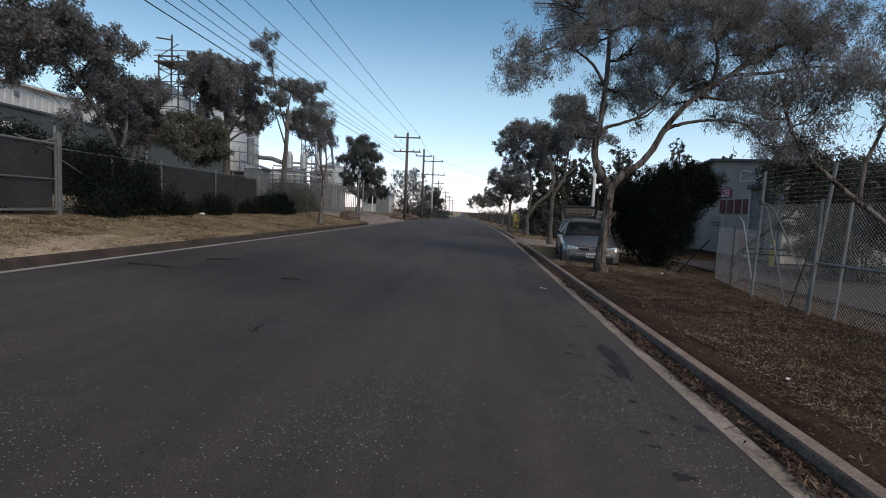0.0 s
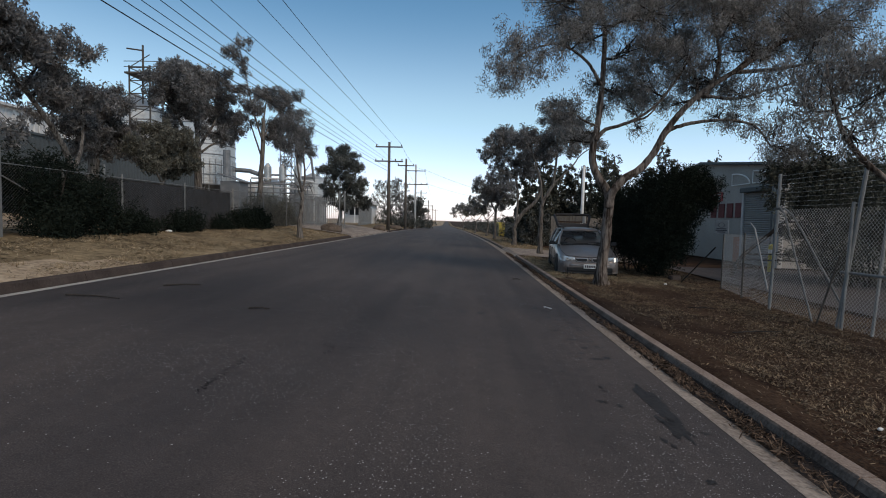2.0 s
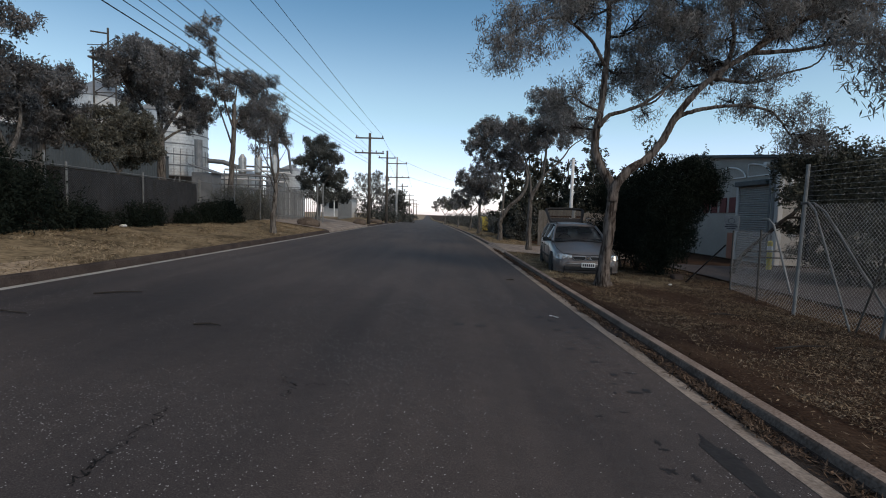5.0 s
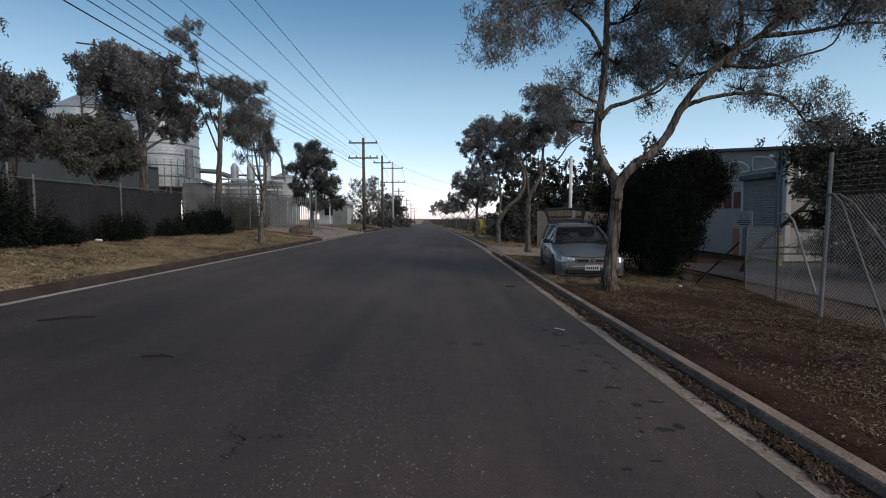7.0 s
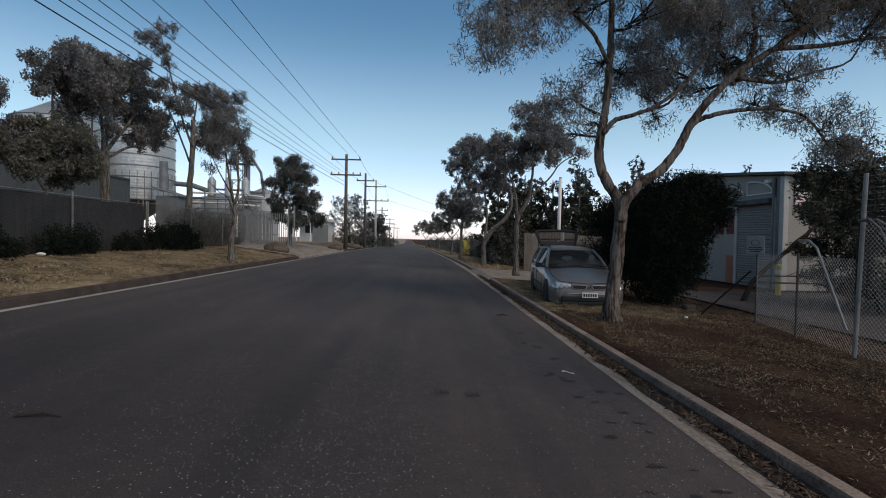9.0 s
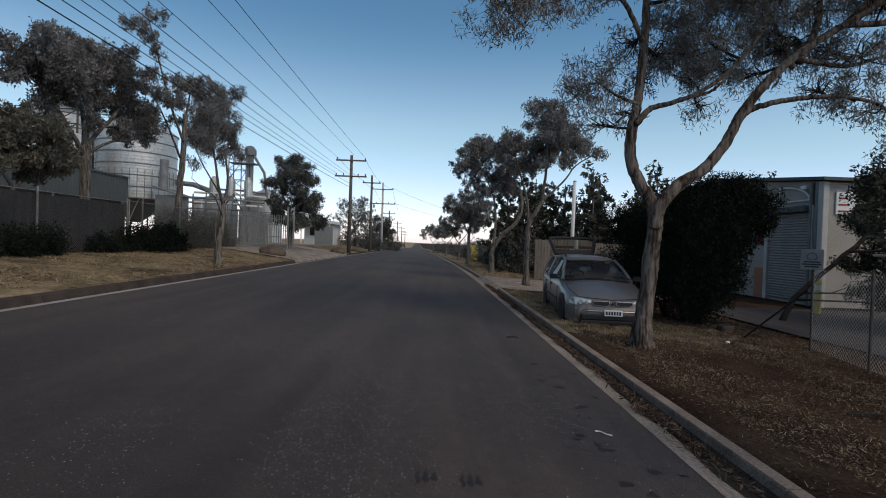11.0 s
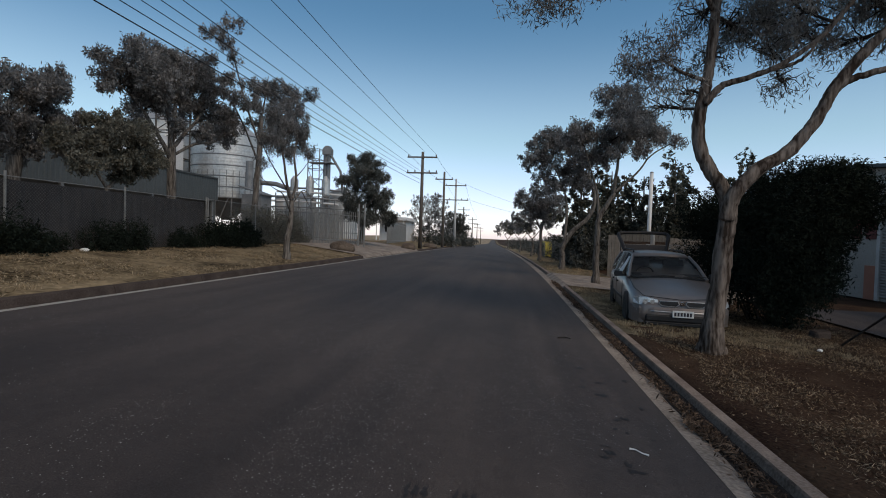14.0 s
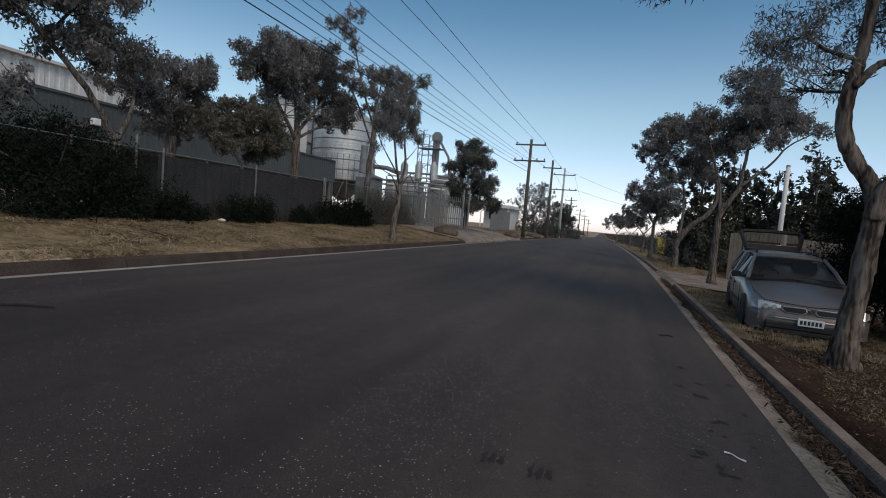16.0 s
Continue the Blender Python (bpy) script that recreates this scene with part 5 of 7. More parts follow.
# ---- timber and mesh boundary beyond the car ----
def paling_fence(label, x0, y0, x1, y1, h):
    ob = thing("paling_fence", label, "fence", (x0, y0, gz(x0, y0)))
    L = math.hypot(x1 - x0, y1 - y0)
    n = int(L / 0.16)
    rp = random.Random(int(L * 10))
    dx, dy = (x1 - x0) / L, (y1 - y0) / L
    for i in range(n):
        s = i * 0.16
        zz = gz(x0 + dx * s, y0 + dy * s) - gz(x0, y0)
        hh = h + rp.uniform(-0.03, 0.03)
        bx, by = dx * s, dy * s
        ox, oy = dx * 0.072, dy * 0.072
        g = Geo()
        tx, ty = -dy * 0.009, dx * 0.009
        v = [(bx - ox - tx, by - oy - ty), (bx + ox - tx, by + oy - ty), (bx + ox + tx, by + oy + ty), (bx - ox + tx, by - oy + ty)]
        g.loft([[(p[0], p[1], zz - 0.05) for p in v], [(p[0], p[1], zz + hh) for p in v]])
        part("paling", g, TIMBER, ob)
    for z in (0.35, h - 0.3):
        part("rail", Geo().tube([(0 - dy * -0.04, 0, z), (x1 - x0, y1 - y0, z + gz(x1, y1) - gz(x0, y0))], 0.03, 4), TIMBER, ob)
    return ob


paling_fence("weathered grey timber paling fence behind the driveway", 5.3, 31.0, 15.5, 31.6, 2.0)
paling_fence("weathered timber paling fence along the verge", 5.9, 45.0, 5.0, 60.0, 1.9)
mesh_fence("pale mesh fence along the far verge", 4.3, [60, 66, 72, 78, 84], -0.35, 1.2, 0.005, 0.05, 0.25)
solo("skip_bin", Geo().loft([[(4.6, 62, gz(4, 62)), (6.4, 62, gz(4, 62)), (6.4, 65, gz(4, 62)), (4.6, 65, gz(4, 62))], [(4.4, 61.7, 1.35), (6.6, 61.7, 1.35), (6.6, 65.3, 1.35), (4.4, 65.3, 1.35)]]), YELLOW, "yellow steel bin beside the far fence", "bin")
wp = thing("flag_pole", "tall white painted steel pole behind the fence", "pole", (6.6, 29.3, gz(6.6, 29.3)))
part("pole", Geo().tube([(0, 0, -0.2), (0, 0, 2.5), (0.02, 0, 4.75)], [0.09, 0.085, 0.075], 12), WHITE_PAINT, wp, smooth=True)
part("cap", Geo().disc((0.02, 0, 4.75), (0, 0, 1), 0.085, 0.06, 0.06, 12), STEEL, wp)
for k in range(-2, 15):
    X, Y = 7.0 + k * 1.05 + 0.3 * math.sin(k * 2.1), 40 + 2.5 * math.sin(k * 1.7)
    H = 6.3 + 0.7 * math.sin(k * 2.9)
    z0 = gz(X, Y)
    tree("dark bushy cypress in the row behind the fence", [(0.12, 0.03, [(X, Y, z0 - 0.1), (X + 0.05, Y, z0 + H * 0.5), (X, Y, z0 + H)])],
         [(X, Y, z0 + H * f, 1.7 * (1.2 - f * f), 1.2 * (1.15 - f * f), H * 0.14) for f in (0.15, 0.3, 0.45, 0.6, 0.75, 0.9)], 5500, (0.27, 0.115), LEAF_SCRUB, -0.3, 93 + k, twigs=3, group="cypress row")


# ---- warehouse, silo and plant on the left ----
def ribbed_wall(x, y0, y1, z0, z1, pitch, depth, out=1):
    """Vertically ribbed sheet facing +x."""
    g = Geo()
    prof = []
    y = y0
    while y < y1:
        prof += [(x, y), (x, y + pitch * 0.35), (x + depth * out, y + pitch * 0.45), (x + depth * out, y + pitch * 0.9)]
        y += pitch
    prof.append((x, y1))
    g.loft([[(p[0], p[1], z0) for p in prof], [(p[0], p[1], z1) for p in prof]], cap=False, closed=False)
    return g


wh = thing("warehouse", "long white-over-grey metal warehouse with a low roof", "building", (-22, 2, 1.3))
T = lambda g: Geo().add([(v[0] + 22, v[1] - 2, v[2] - 1.3) for v in g.v], g.f)
part("wall", T(ribbed_wall(-22, -12, 37, 5.50, 6.48, 0.4, 0.05)), CLAD_WHITE, wh, "off-white ribbed upper cladding")
part("wall", T(ribbed_wall(-21.9, -12, 42.4, 3.72, 5.44, 0.3, 0.012)), CLAD_GREY, wh, "grey lower cladding band")
part("wall", T(Geo().box(-40, 42.2, 1.0, -21.95, 42.4, 5.4)), CLAD_GREY, wh, "grey end wall")
# back wall coloured dark in place of the shade inside the open level
part("wall", T(Geo().box(-24.6, -12, 1.0, -24.4, 42.2, 3.9)), SHADECLOTH, wh, "recessed wall coloured dark for the shade in the opening")
part("roof", T(Geo().loft([[(-21.7, -12.5, 6.48), (-21.7, -12.5, 6.60), (-31, -12.5, 7.2), (-40, -12.5, 6.60), (-40, -12.5, 6.48)], [(-21.7, 37.3, 6.48), (-21.7, 37.3, 6.60), (-31, 37.3, 7.2), (-40, 37.3, 6.60), (-40, 37.3, 6.48)]])), CLAD_WHITE, wh)
part("awning_roof", T(Geo().box(-40, -12, 5.38, -21.8, 42.45, 5.49)), CLAD_GREY, wh)
part("soffit", T(Geo().box(-24.6, -12, 3.66, -21.9, 42.2, 3.73)), CLAD_GREY, wh)
for k in range(6):
    part("downpipe", T(Geo().tube([(-21.9, -6 + k * 8.2, 5.5), (-21.9, -6 + k * 8.2, 6.48)], 0.05, 8)), CLAD_WHITE, wh)
for k in range(10):
    part("wall_vent", T(Geo().box(-21.96, -3.4 + k * 3.3, 5.95, -21.9, -3.15 + k * 3.3, 6.2, 0.01)), PLANT_STEEL, wh)
for k in range(9):
    part("column", T(Geo().box(-22.1, -10 + k * 6.5, 1.0, -21.95, -9.85 + k * 6.5, 3.72)), PLANT_STEEL, wh)
part("security_light", T(Geo().box(-21.85, 22.2, 4.35, -21.6, 22.55, 4.65, 0.03)), WHITE_PAINT, wh)
blk = thing("factory_block", "tall off-white factory block with small windows", "building", (-27, 44, 1.3))
part("wall", Geo().box(-6, -1.2, 0, 0.6, 0.8, 7.4), CLAD_WHITE, blk)
part("window", Geo().box(-1.0, -1.24, 4.6, -0.3, -1.2, 5.6), TRIM, blk)
part("downpipe", Geo().tube([(0.75, -1.1, 0), (0.75, -1.1, 7.4)], 0.12, 8), PLANT_STEEL, blk)


def silo(label, x, y, z0, z1, apex, r, rings):
    ob = thing("grain_silo", label, "silo", (x, y, gz(x, y)))
    b = gz(x, y)
    body = []
    n = 40
    steps = 44
    for i in range(steps + 1):
        z = z0 + (z1 - z0) * i / steps
        rr = r + (0.006 if i % 2 else -0.002)
        body.append([(rr * math.cos(2 * math.pi * k / n), rr * math.sin(2 * math.pi * k / n), z - b) for k in range(n)])
    part("shell", Geo().loft(body), SILO, ob, smooth=False)
    part("roof", Geo().loft([[(q * math.cos(2 * math.pi * k / n), q * math.sin(2 * math.pi * k / n), z - b) for k in range(n)] for q, z in ((r + 0.12, z1), (r * 0.6, z1 + (apex - z1) * 0.42), (0.35, apex - 0.05), (0.1, apex))]), SILO, ob)
    for i in range(rings + 1):
        z = z0 + (z1 - z0) * i / rings - b
        part("hoop", Geo().loft([[((r + q) * math.cos(2 * math.pi * k / n), (r + q) * math.sin(2 * math.pi * k / n), z + dz) for k in range(n)] for q, dz in ((0.02, -0.05), (0.05, -0.03), (0.05, 0.03), (0.02, 0.05))], cap=False), PLANT_STEEL, ob)
    for k in range(36):
        a = 2 * math.pi * k / 36
        part("stiffener", Geo().tube([((r + 0.045) * math.cos(a), (r + 0.045) * math.sin(a), z0 - b), ((r + 0.045) * math.cos(a), (r + 0.045) * math.sin(a), z0 + (z1 - z0) * 0.42 - b)], 0.022, 4), PLANT_STEEL, ob)
    for k in range(14):
        a = 2 * math.pi * k / 14
        a2 = 2 * math.pi * (k + 0.8) / 14
        part("leg", Geo().tube([(r * 0.97 * math.cos(a), r * 0.97 * math.sin(a), -0.2), (r * 0.97 * math.cos(a), r * 0.97 * math.sin(a), z0 - b)], 0.07, 6), PLANT_STEEL, ob)
        if k % 2:
            part("brace", Geo().tube([(r * 0.97 * math.cos(a), r * 0.97 * math.sin(a), 0.2), (r * 0.97 * math.cos(a2), r * 0.97 * math.sin(a2), z0 - b)], 0.05, 6), PLANT_STEEL, ob)
    part("hopper", Geo().loft([[(q * math.cos(2 * math.pi * k / 24), q * math.sin(2 * math.pi * k / 24), z - b) for k in range(24)] for q, z in ((r * 0.95, z0), (0.3, z0 - 1.9))]), PLANT_STEEL, ob)
    return ob


silo("corrugated zinc grain silo on a steel leg frame", -25.3, 49.5, 4.3, 9.9, 12.2, 3.0, 6)


def tank(label, x, y, r, z1, apex, material):
    b = gz(x, y)
    ob = thing("storage_tank", label, "tank", (x, y, b), group="plant tanks")
    n = 28
    part("shell", Geo().loft([[(r * math.cos(2 * math.pi * k / n), r * math.sin(2 * math.pi * k / n), z) for k in range(n)] for z in (-0.1, z1 - b)]), material, ob, smooth=False)
    part("roof", Geo().loft([[(q * math.cos(2 * math.pi * k / n), q * math.sin(2 * math.pi * k / n), z - b) for k in range(n)] for q, z in ((r + 0.06, z1), (0.1, apex))]), material, ob)
    for k in range(4):
        z = (z1 - b) * (k + 0.5) / 4
        part("hoop", Geo().loft([[((r + q) * math.cos(2 * math.pi * j / n), (r + q) * math.sin(2 * math.pi * j / n), z + dz) for j in range(n)] for q, dz in ((0.01, -0.04), (0.03, 0), (0.01, 0.04))], cap=False), PLANT_STEEL, ob)
    return ob


tank("pale steel storage tank with a conical roof", -16.4, 56, 1.5, 5.6, 6.3, SILO)
tank("pale steel storage tank beside the silo", -20.6, 55, 1.6, 5.0, 5.6, SILO)
tank("small white storage tank in the plant yard", -18.3, 58, 1.3, 5.2, 5.6, CLAD_WHITE)
tank("low white storage tank", -22.9, 58, 1.6, 5.1, 5.5, CLAD_WHITE)
shed = thing("pump_shed", "grey ribbed shed with a sloping roof beside the silo", "shed", (-20.2, 46, 1.3))
part("wall", Geo().box(-1.2, -0.8, 0, 0.5, 1.0, 3.2), PLANT_STEEL, shed)
part("roof", Geo().loft([[(-1.4, -1.0, 3.8), (0.7, -1.0, 3.15), (0.7, -1.0, 3.25), (-1.4, -1.0, 3.9)], [(-1.4, 1.2, 3.8), (0.7, 1.2, 3.15), (0.7, 1.2, 3.25), (-1.4, 1.2, 3.9)]]), PLANT_STEEL, shed)
part("stack", Geo().tube([(-1.0, 0, 3.6), (-1.0, 0, 6.0)], 0.32, 12), PLANT_STEEL, shed)


def lattice(label, x, y, w, z1, bays, ladder=True):
    b = gz(x, y)
    ob = thing("lattice_tower", label, "tower", (x, y, b), group="plant towers")
    h = z1 - b
    c = [(-w, -w), (w, -w), (w, w), (-w, w)]
    for px, py in c:
        part("leg", Geo().tube([(px, py, -0.2), (px, py, h)], 0.05, 6), PLANT_STEEL, ob)
    for k in range(bays):
        za, zb = h * k / bays, h * (k + 1) / bays
        for i in range(4):
            p, q = c[i], c[(i + 1) % 4]
            part("girt", Geo().tube([(*p, zb), (*q, zb)], 0.03, 5), PLANT_STEEL, ob)
            if (i + k) % 2:
                part("brace", Geo().tube([(*p, za), (*q, zb)], 0.025, 5), PLANT_STEEL, ob)
    return ob


lattice("pale open steel ladder tower in the plant", -17.5, 51.2, 0.55, 9.2, 9)
el = thing("bucket_elevator", "grey steel bucket elevator with a head box", "elevator", (-16.35, 51.0, gz(-16, 51)))
eb = gz(-16, 51)
part("leg", Geo().box(-0.2, -0.2, -0.1, 0.02, 0.2, 9.0 - eb, 0.02), PLANT_STEEL, el)
part("leg", Geo().box(0.08, -0.2, -0.1, 0.28, 0.2, 9.0 - eb, 0.02), PLANT_STEEL, el)
part("head", Geo().loft([[(-0.35, -0.35, 8.7 - eb), (0.45, -0.35, 8.7 - eb), (0.45, 0.35, 8.7 - eb), (-0.35, 0.35, 8.7 - eb)], [(-0.35, -0.35, 9.2 - eb), (0.45, -0.35, 9.2 - eb), (0.45, 0.35, 9.2 - eb), (-0.35, 0.35, 9.2 - eb)], [(-0.1, -0.3, 9.5 - eb), (0.25, -0.3, 9.5 - eb), (0.25, 0.3, 9.5 - eb), (-0.1, 0.3, 9.5 - eb)]]), PLANT_STEEL, el)
part("chute", Geo().tube([(0.4, 0, 8.6 - eb), (1.3, 0, 7.2 - eb), (1.5, 0.3, 5.0 - eb)], 0.12, 8), PLANT_STEEL, el)
part("platform", Geo().box(-1.6, -0.6, 7.9 - eb, 0.6, 0.6, 7.98 - eb), PLANT_STEEL, el)
rack = thing("pipe_rack", "grey steel pipe rack and walkways across the plant yard", "pipework", (-18, 50, gz(-18, 50)))
for k, z in enumerate((3.2, 3.6, 4.1, 4.5)):
    part("pipe", Geo().tube([(-3.5 + 0.4 * k, -1 + 0.5 * k, z), (1.0, -0.5 + 0.4 * k, z - 0.05), (3.2, 0.5 * k, z - 0.2)], 0.09, 8), PLANT_STEEL if k % 2 else CLAD_WHITE, rack)
for k in range(7):
    part("upright", Geo().tube([(-3.4 + k * 1.1, -1, -0.1), (-3.4 + k * 1.1, -1, 3.4 + 0.5 * (k % 3))], 0.06, 6), PLANT_STEEL, rack)
for k in range(3):
    part("vessel", Geo().tube([(-1.2 + k * 1.5, 0.4, 3.6), (-1.2 + k * 1.5, 0.4, 3.9), (-1.2 + k * 1.5, 0.4, 5.2), (-1.2 + k * 1.5, 0.4, 5.6)], [0.15, 0.36, 0.36, 0.1], 12), SILO, rack)
part("walkway", Geo().box(-3.5, -1.5, 2.6, 3.0, -0.9, 2.68), PLANT_STEEL, rack)
for z in (3.1, 3.6):
    part("handrail", Geo().tube([(-3.5, -1.5, z), (3.0, -1.5, z)], 0.025, 6), PLANT_STEEL, rack)
part("duct", Geo().tube([(-6.0, 0.5, 5.0), (-3.0, 0.4, 4.8), (-1.5, 0.4, 4.3)], 0.22, 10), PLANT_STEEL, rack)
mast = thing("mast_platform", "steel head-house platform with a lattice mast above the silo roofs", "tower", (-30.75, 49.5, gz(-30, 49)))
mb = gz(-30, 49)
for px, py in ((-1, -1), (1, -1), (1, 1), (-1, 1)):
    part("leg", Geo().tube([(px, py, 0), (px, py, 15.4 - mb)], 0.08, 6), POST_DULL, mast)
for k in range(7):
    z = 8.0 + k * 1.2 - mb
    for a, b in (((-1, -1), (1, -1)), ((1, -1), (1, 1)), ((-1, 1), (1, 1)), ((-1, -1), (-1, 1))):
        part("girt", Geo().tube([(*a, z), (*b, z)], 0.05, 5), POST_DULL, mast)
    part("brace", Geo().tube([(-1, -1, z), (1, -1, z + 1.2)], 0.045, 5), POST_DULL, mast)
part("deck", Geo().box(-1.3, -1.3, 14.6 - mb, 3.4, 1.3, 14.75 - mb), POST_DULL, mast)
part("head_box", Geo().box(1.5, -0.5, 15.2 - mb, 2.3, 0.5, 15.9 - mb, 0.05), POST_DULL, mast)
part("mast", Geo().tube([(-0.3, 0, 15 - mb), (-0.3, 0, 17.6 - mb)], 0.09, 6), POST_DULL, mast)
part("arm", Geo().tube([(-0.3, 0, 17.1 - mb), (-1.9, 0, 17.3 - mb)], 0.07, 6), POST_DULL, mast)
for z in (15.2, 15.7):
    part("handrail", Geo().tube([(-1.3, -1.3, z - mb), (3.4, -1.3, z - mb)], 0.035, 5), POST_DULL, mast)
silo("corrugated zinc grain silo behind the warehouse", -33.5, 52, 4.3, 11.5, 13.6, 3.6, 6)
office = thing("site_office", "low white site office with a flat canopy beyond the gates", "building", (-13.6, 70, gz(-13, 70)))
part("wall", Geo().box(-2.2, -1.5, -0.1, 1.2, 4, 3.0), CLAD_WHITE, office)
part("canopy", Geo().box(-2.6, -3.2, 2.55, 1.6, 4.2, 2.75), CLAD_WHITE, office)
part("window", Geo().box(-1.5, -1.54, 1.1, 0.8, -1.5, 2.1), TRIM, office)
for k in range(3):
    part("column", Geo().tube([(-2.2 + 1.7 * k, -3.0, -0.1), (-2.2 + 1.7 * k, -3.0, 2.6)], 0.07, 8), WHITE_PAINT, office)


# ---- palisade fence and gates at the plant entrance ----
def palisade(label, x0, y0, x1, y1, h):
    L = math.hypot(x1 - x0, y1 - y0)
    ob = thing("palisade_fence", label, "fence", (x0, y0, gz(x0, y0)), group="palisades")
    n = int(L / 0.15)
    for i in range(n):
        t = i / n
        px, py = (x1 - x0) * t, (y1 - y0) * t
        zz = gz(x0 + px, y0 + py) - gz(x0, y0)
        part("pale", Geo().box(px - 0.02, py - 0.012, zz + 0.05, px + 0.02, py + 0.012, zz + h), STEEL, ob)
    for z in (0.25, h - 0.2):
        part("rail", Geo().tube([(0, 0, z), (x1 - x0, y1 - y0, z + gz(x1, y1) - gz(x0, y0))], 0.022, 5), STEEL, ob)
    return ob


palisade("galvanised palisade fence beside the plant gates", -9.6, 31.5, -9.0, 34.6, 1.9)
palisade("tall galvanised palisade gate of the plant", -8.3, 36.2, -13.5, 37.6, 2.0)
palisade("galvanised palisade fence across the yard", -9.4, 34.8, -16, 40, 2.0)
palisade("galvanised palisade fence beyond the driveway", -9.0, 45, -10.6, 60, 1.9)
for dx in (0.0, 0.35):
    p = thing("gate_post", "tall galvanised gate post by the driveway", "post", (-8.25 + dx, 35.0, gz(-8.2, 35)), group="gate posts")
    part("post", Geo().box(-0.04, -0.04, -0.2, 0.04, 0.04, 2.5, 0.008), STEEL, p)
    part("cap", Geo().box(-0.05, -0.05, 2.5, 0.05, 0.05, 2.53, 0.008), STEEL, p)


# ---- boulders and litter ----
def boulder(label, x, y, sx, sy, sz, rz, seed):
    g = Geo()
    rings = []
    n = 18
    for i in range(11):
        a = -math.pi / 2 + math.pi * i / 10
        ring = []
        for k in range(n):
            b = 2 * math.pi * k / n
            v = Vector((math.cos(a) * math.cos(b), math.cos(a) * math.sin(b), math.sin(a)))
            q = 1 + 0.22 * noise.noise(v * 1.6 + Vector((seed, 0, 0))) + 0.07 * noise.noise(v * 5 + Vector((0, seed, 0)))
            ring.append((v.x * sx * q, v.y * sy * q, max(v.z * sz * q, -sz * 0.7) + sz * 0.55))
        rings.append(ring)
    g.loft(rings)
    ob = solo("boulder", g, ROCK, label, "rock", "verge boulders", smooth=True)
    ob.matrix_world = pose(x, y, gz(x, y) - 0.02, 0, 0, rz)
    return ob


boulder("long brown boulder at the edge of the driveway", -7.4, 29.6, 0.62, 0.36, 0.32, 12, 1)
boulder("rounded brown boulder beyond the driveway", -6.75, 42.6, 0.52, 0.4, 0.32, 20, 5)
boulder("low brown boulder on the far verge", -6.9, 53.5, 0.7, 0.5, 0.3, 0, 9)
block = solo("concrete_block", Geo().box(-0.17, -0.11, 0, 0.17, 0.11, 0.17, 0.04), KERB_DARK, "broken concrete block at the foot of the bush", "block")
block.matrix_world = pose(6.45, 16.7, gz(6.45, 16.7) - 0.03, 4, -3, 15)


def crumpled(label, x, y, s, seed, z):
    g = Geo()
    rings = []
    for i in range(6):
        a = -math.pi / 2 + math.pi * i / 5
        rings.append([(s * math.cos(a) * math.cos(b) * (1 + 0.5 * noise.noise(Vector((i * 1.3, b * 2, seed)))), s * 0.7 * math.cos(a) * math.sin(b) * (1 + 0.5 * noise.noise(Vector((i, b, seed + 3)))), s * 0.5 * (math.sin(a) + 0.9)) for b in [2 * math.pi * k / 8 for k in range(8)]])
    g.loft(rings)
    ob = solo("litter", g, PAPER, label, "litter")
    ob.matrix_world = pose(x, y, z, 0, 0, 30)
    return ob


crumpled("crumpled white plastic bag on the dry lawn", -9.1, 16.7, 0.10, 3, gz(-9.1, 16.7))
crumpled("scrap of white paper among the leaves", 5.55, 15.1, 0.05, 6, gz(5.55, 15.1))
crumpled("small white scrap lying on the leaf litter", 3.25, 5.3, 0.026, 8, gz(3.25, 5.3))


yard = Geo()
NX, NY = [7.9 + 1.0 * i for i in range(14)], [5.0 + 1.3 * i for i in range(14)]
yard.add([(x + 0.12 * noise.noise(Vector((y * 0.8, 0, 1))), y, gz(x, y) + 0.045) for y in NY for x in NX],
         [(j * 14 + i, j * 14 + i + 1, (j + 1) * 14 + i + 1, (j + 1) * 14 + i) for j in range(13) for i in range(13)])
tagged(part("pavement", yard, ASPHALT), "worn asphalt yard behind the chain-link fence", "pavement", kind="structure")


# ---- building on the right ----
shop = thing("workshop", "grey workshop with a low gable, roller shutter and arched awning frames", "building", (13.0, 22.4, -0.15))
shop.matrix_world = shop.matrix_world @ Matrix.Scale(1.07, 4)
g = Geo()
wall = [(0.0, 0.0), (12.4, 0.0), (12.4, 3.95), (6.2, 4.6), (0.0, 3.92)]
g.loft([[(0, y, z) for y, z in wall], [(0.2, y, z) for y, z in wall]])
part("wall", g, RENDER_WALL, shop, "grey painted gable wall")
part("wall", Geo().box(0.2, 0.0, 0, 18, 0.2, 3.9), RENDER_WALL, shop)
g = Geo()
roof = [(-0.3, 3.92), (6.2, 4.62), (12.7, 3.92), (12.7, 4.02), (6.2, 4.74), (-0.3, 4.02)]
g.loft([[(-0.25, y, z) for y, z in roof], [(18.2, y, z) for y, z in roof]])
part("roof", g, CLAD_GREY, shop)
g = Geo()
prof = []
for k in range(32):
    z = 0.1 + k * 0.09
    prof += [(-0.02, z), (-0.05, z + 0.03), (-0.05, z + 0.06), (-0.02, z + 0.088)]
g.loft([[(x, 0.50, z) for x, z in prof], [(x, 2.4, z) for x, z in prof]], cap=False, closed=False)
part("roller_shutter", g, ROLLER, shop, "grey slatted roller shutter")
for yy in (0.32, 2.42):
    part("door_jamb", Geo().box(-0.09, yy, 0, 0.0, yy + 0.16, 3.2, 0.01), CONC_POLE, shop)
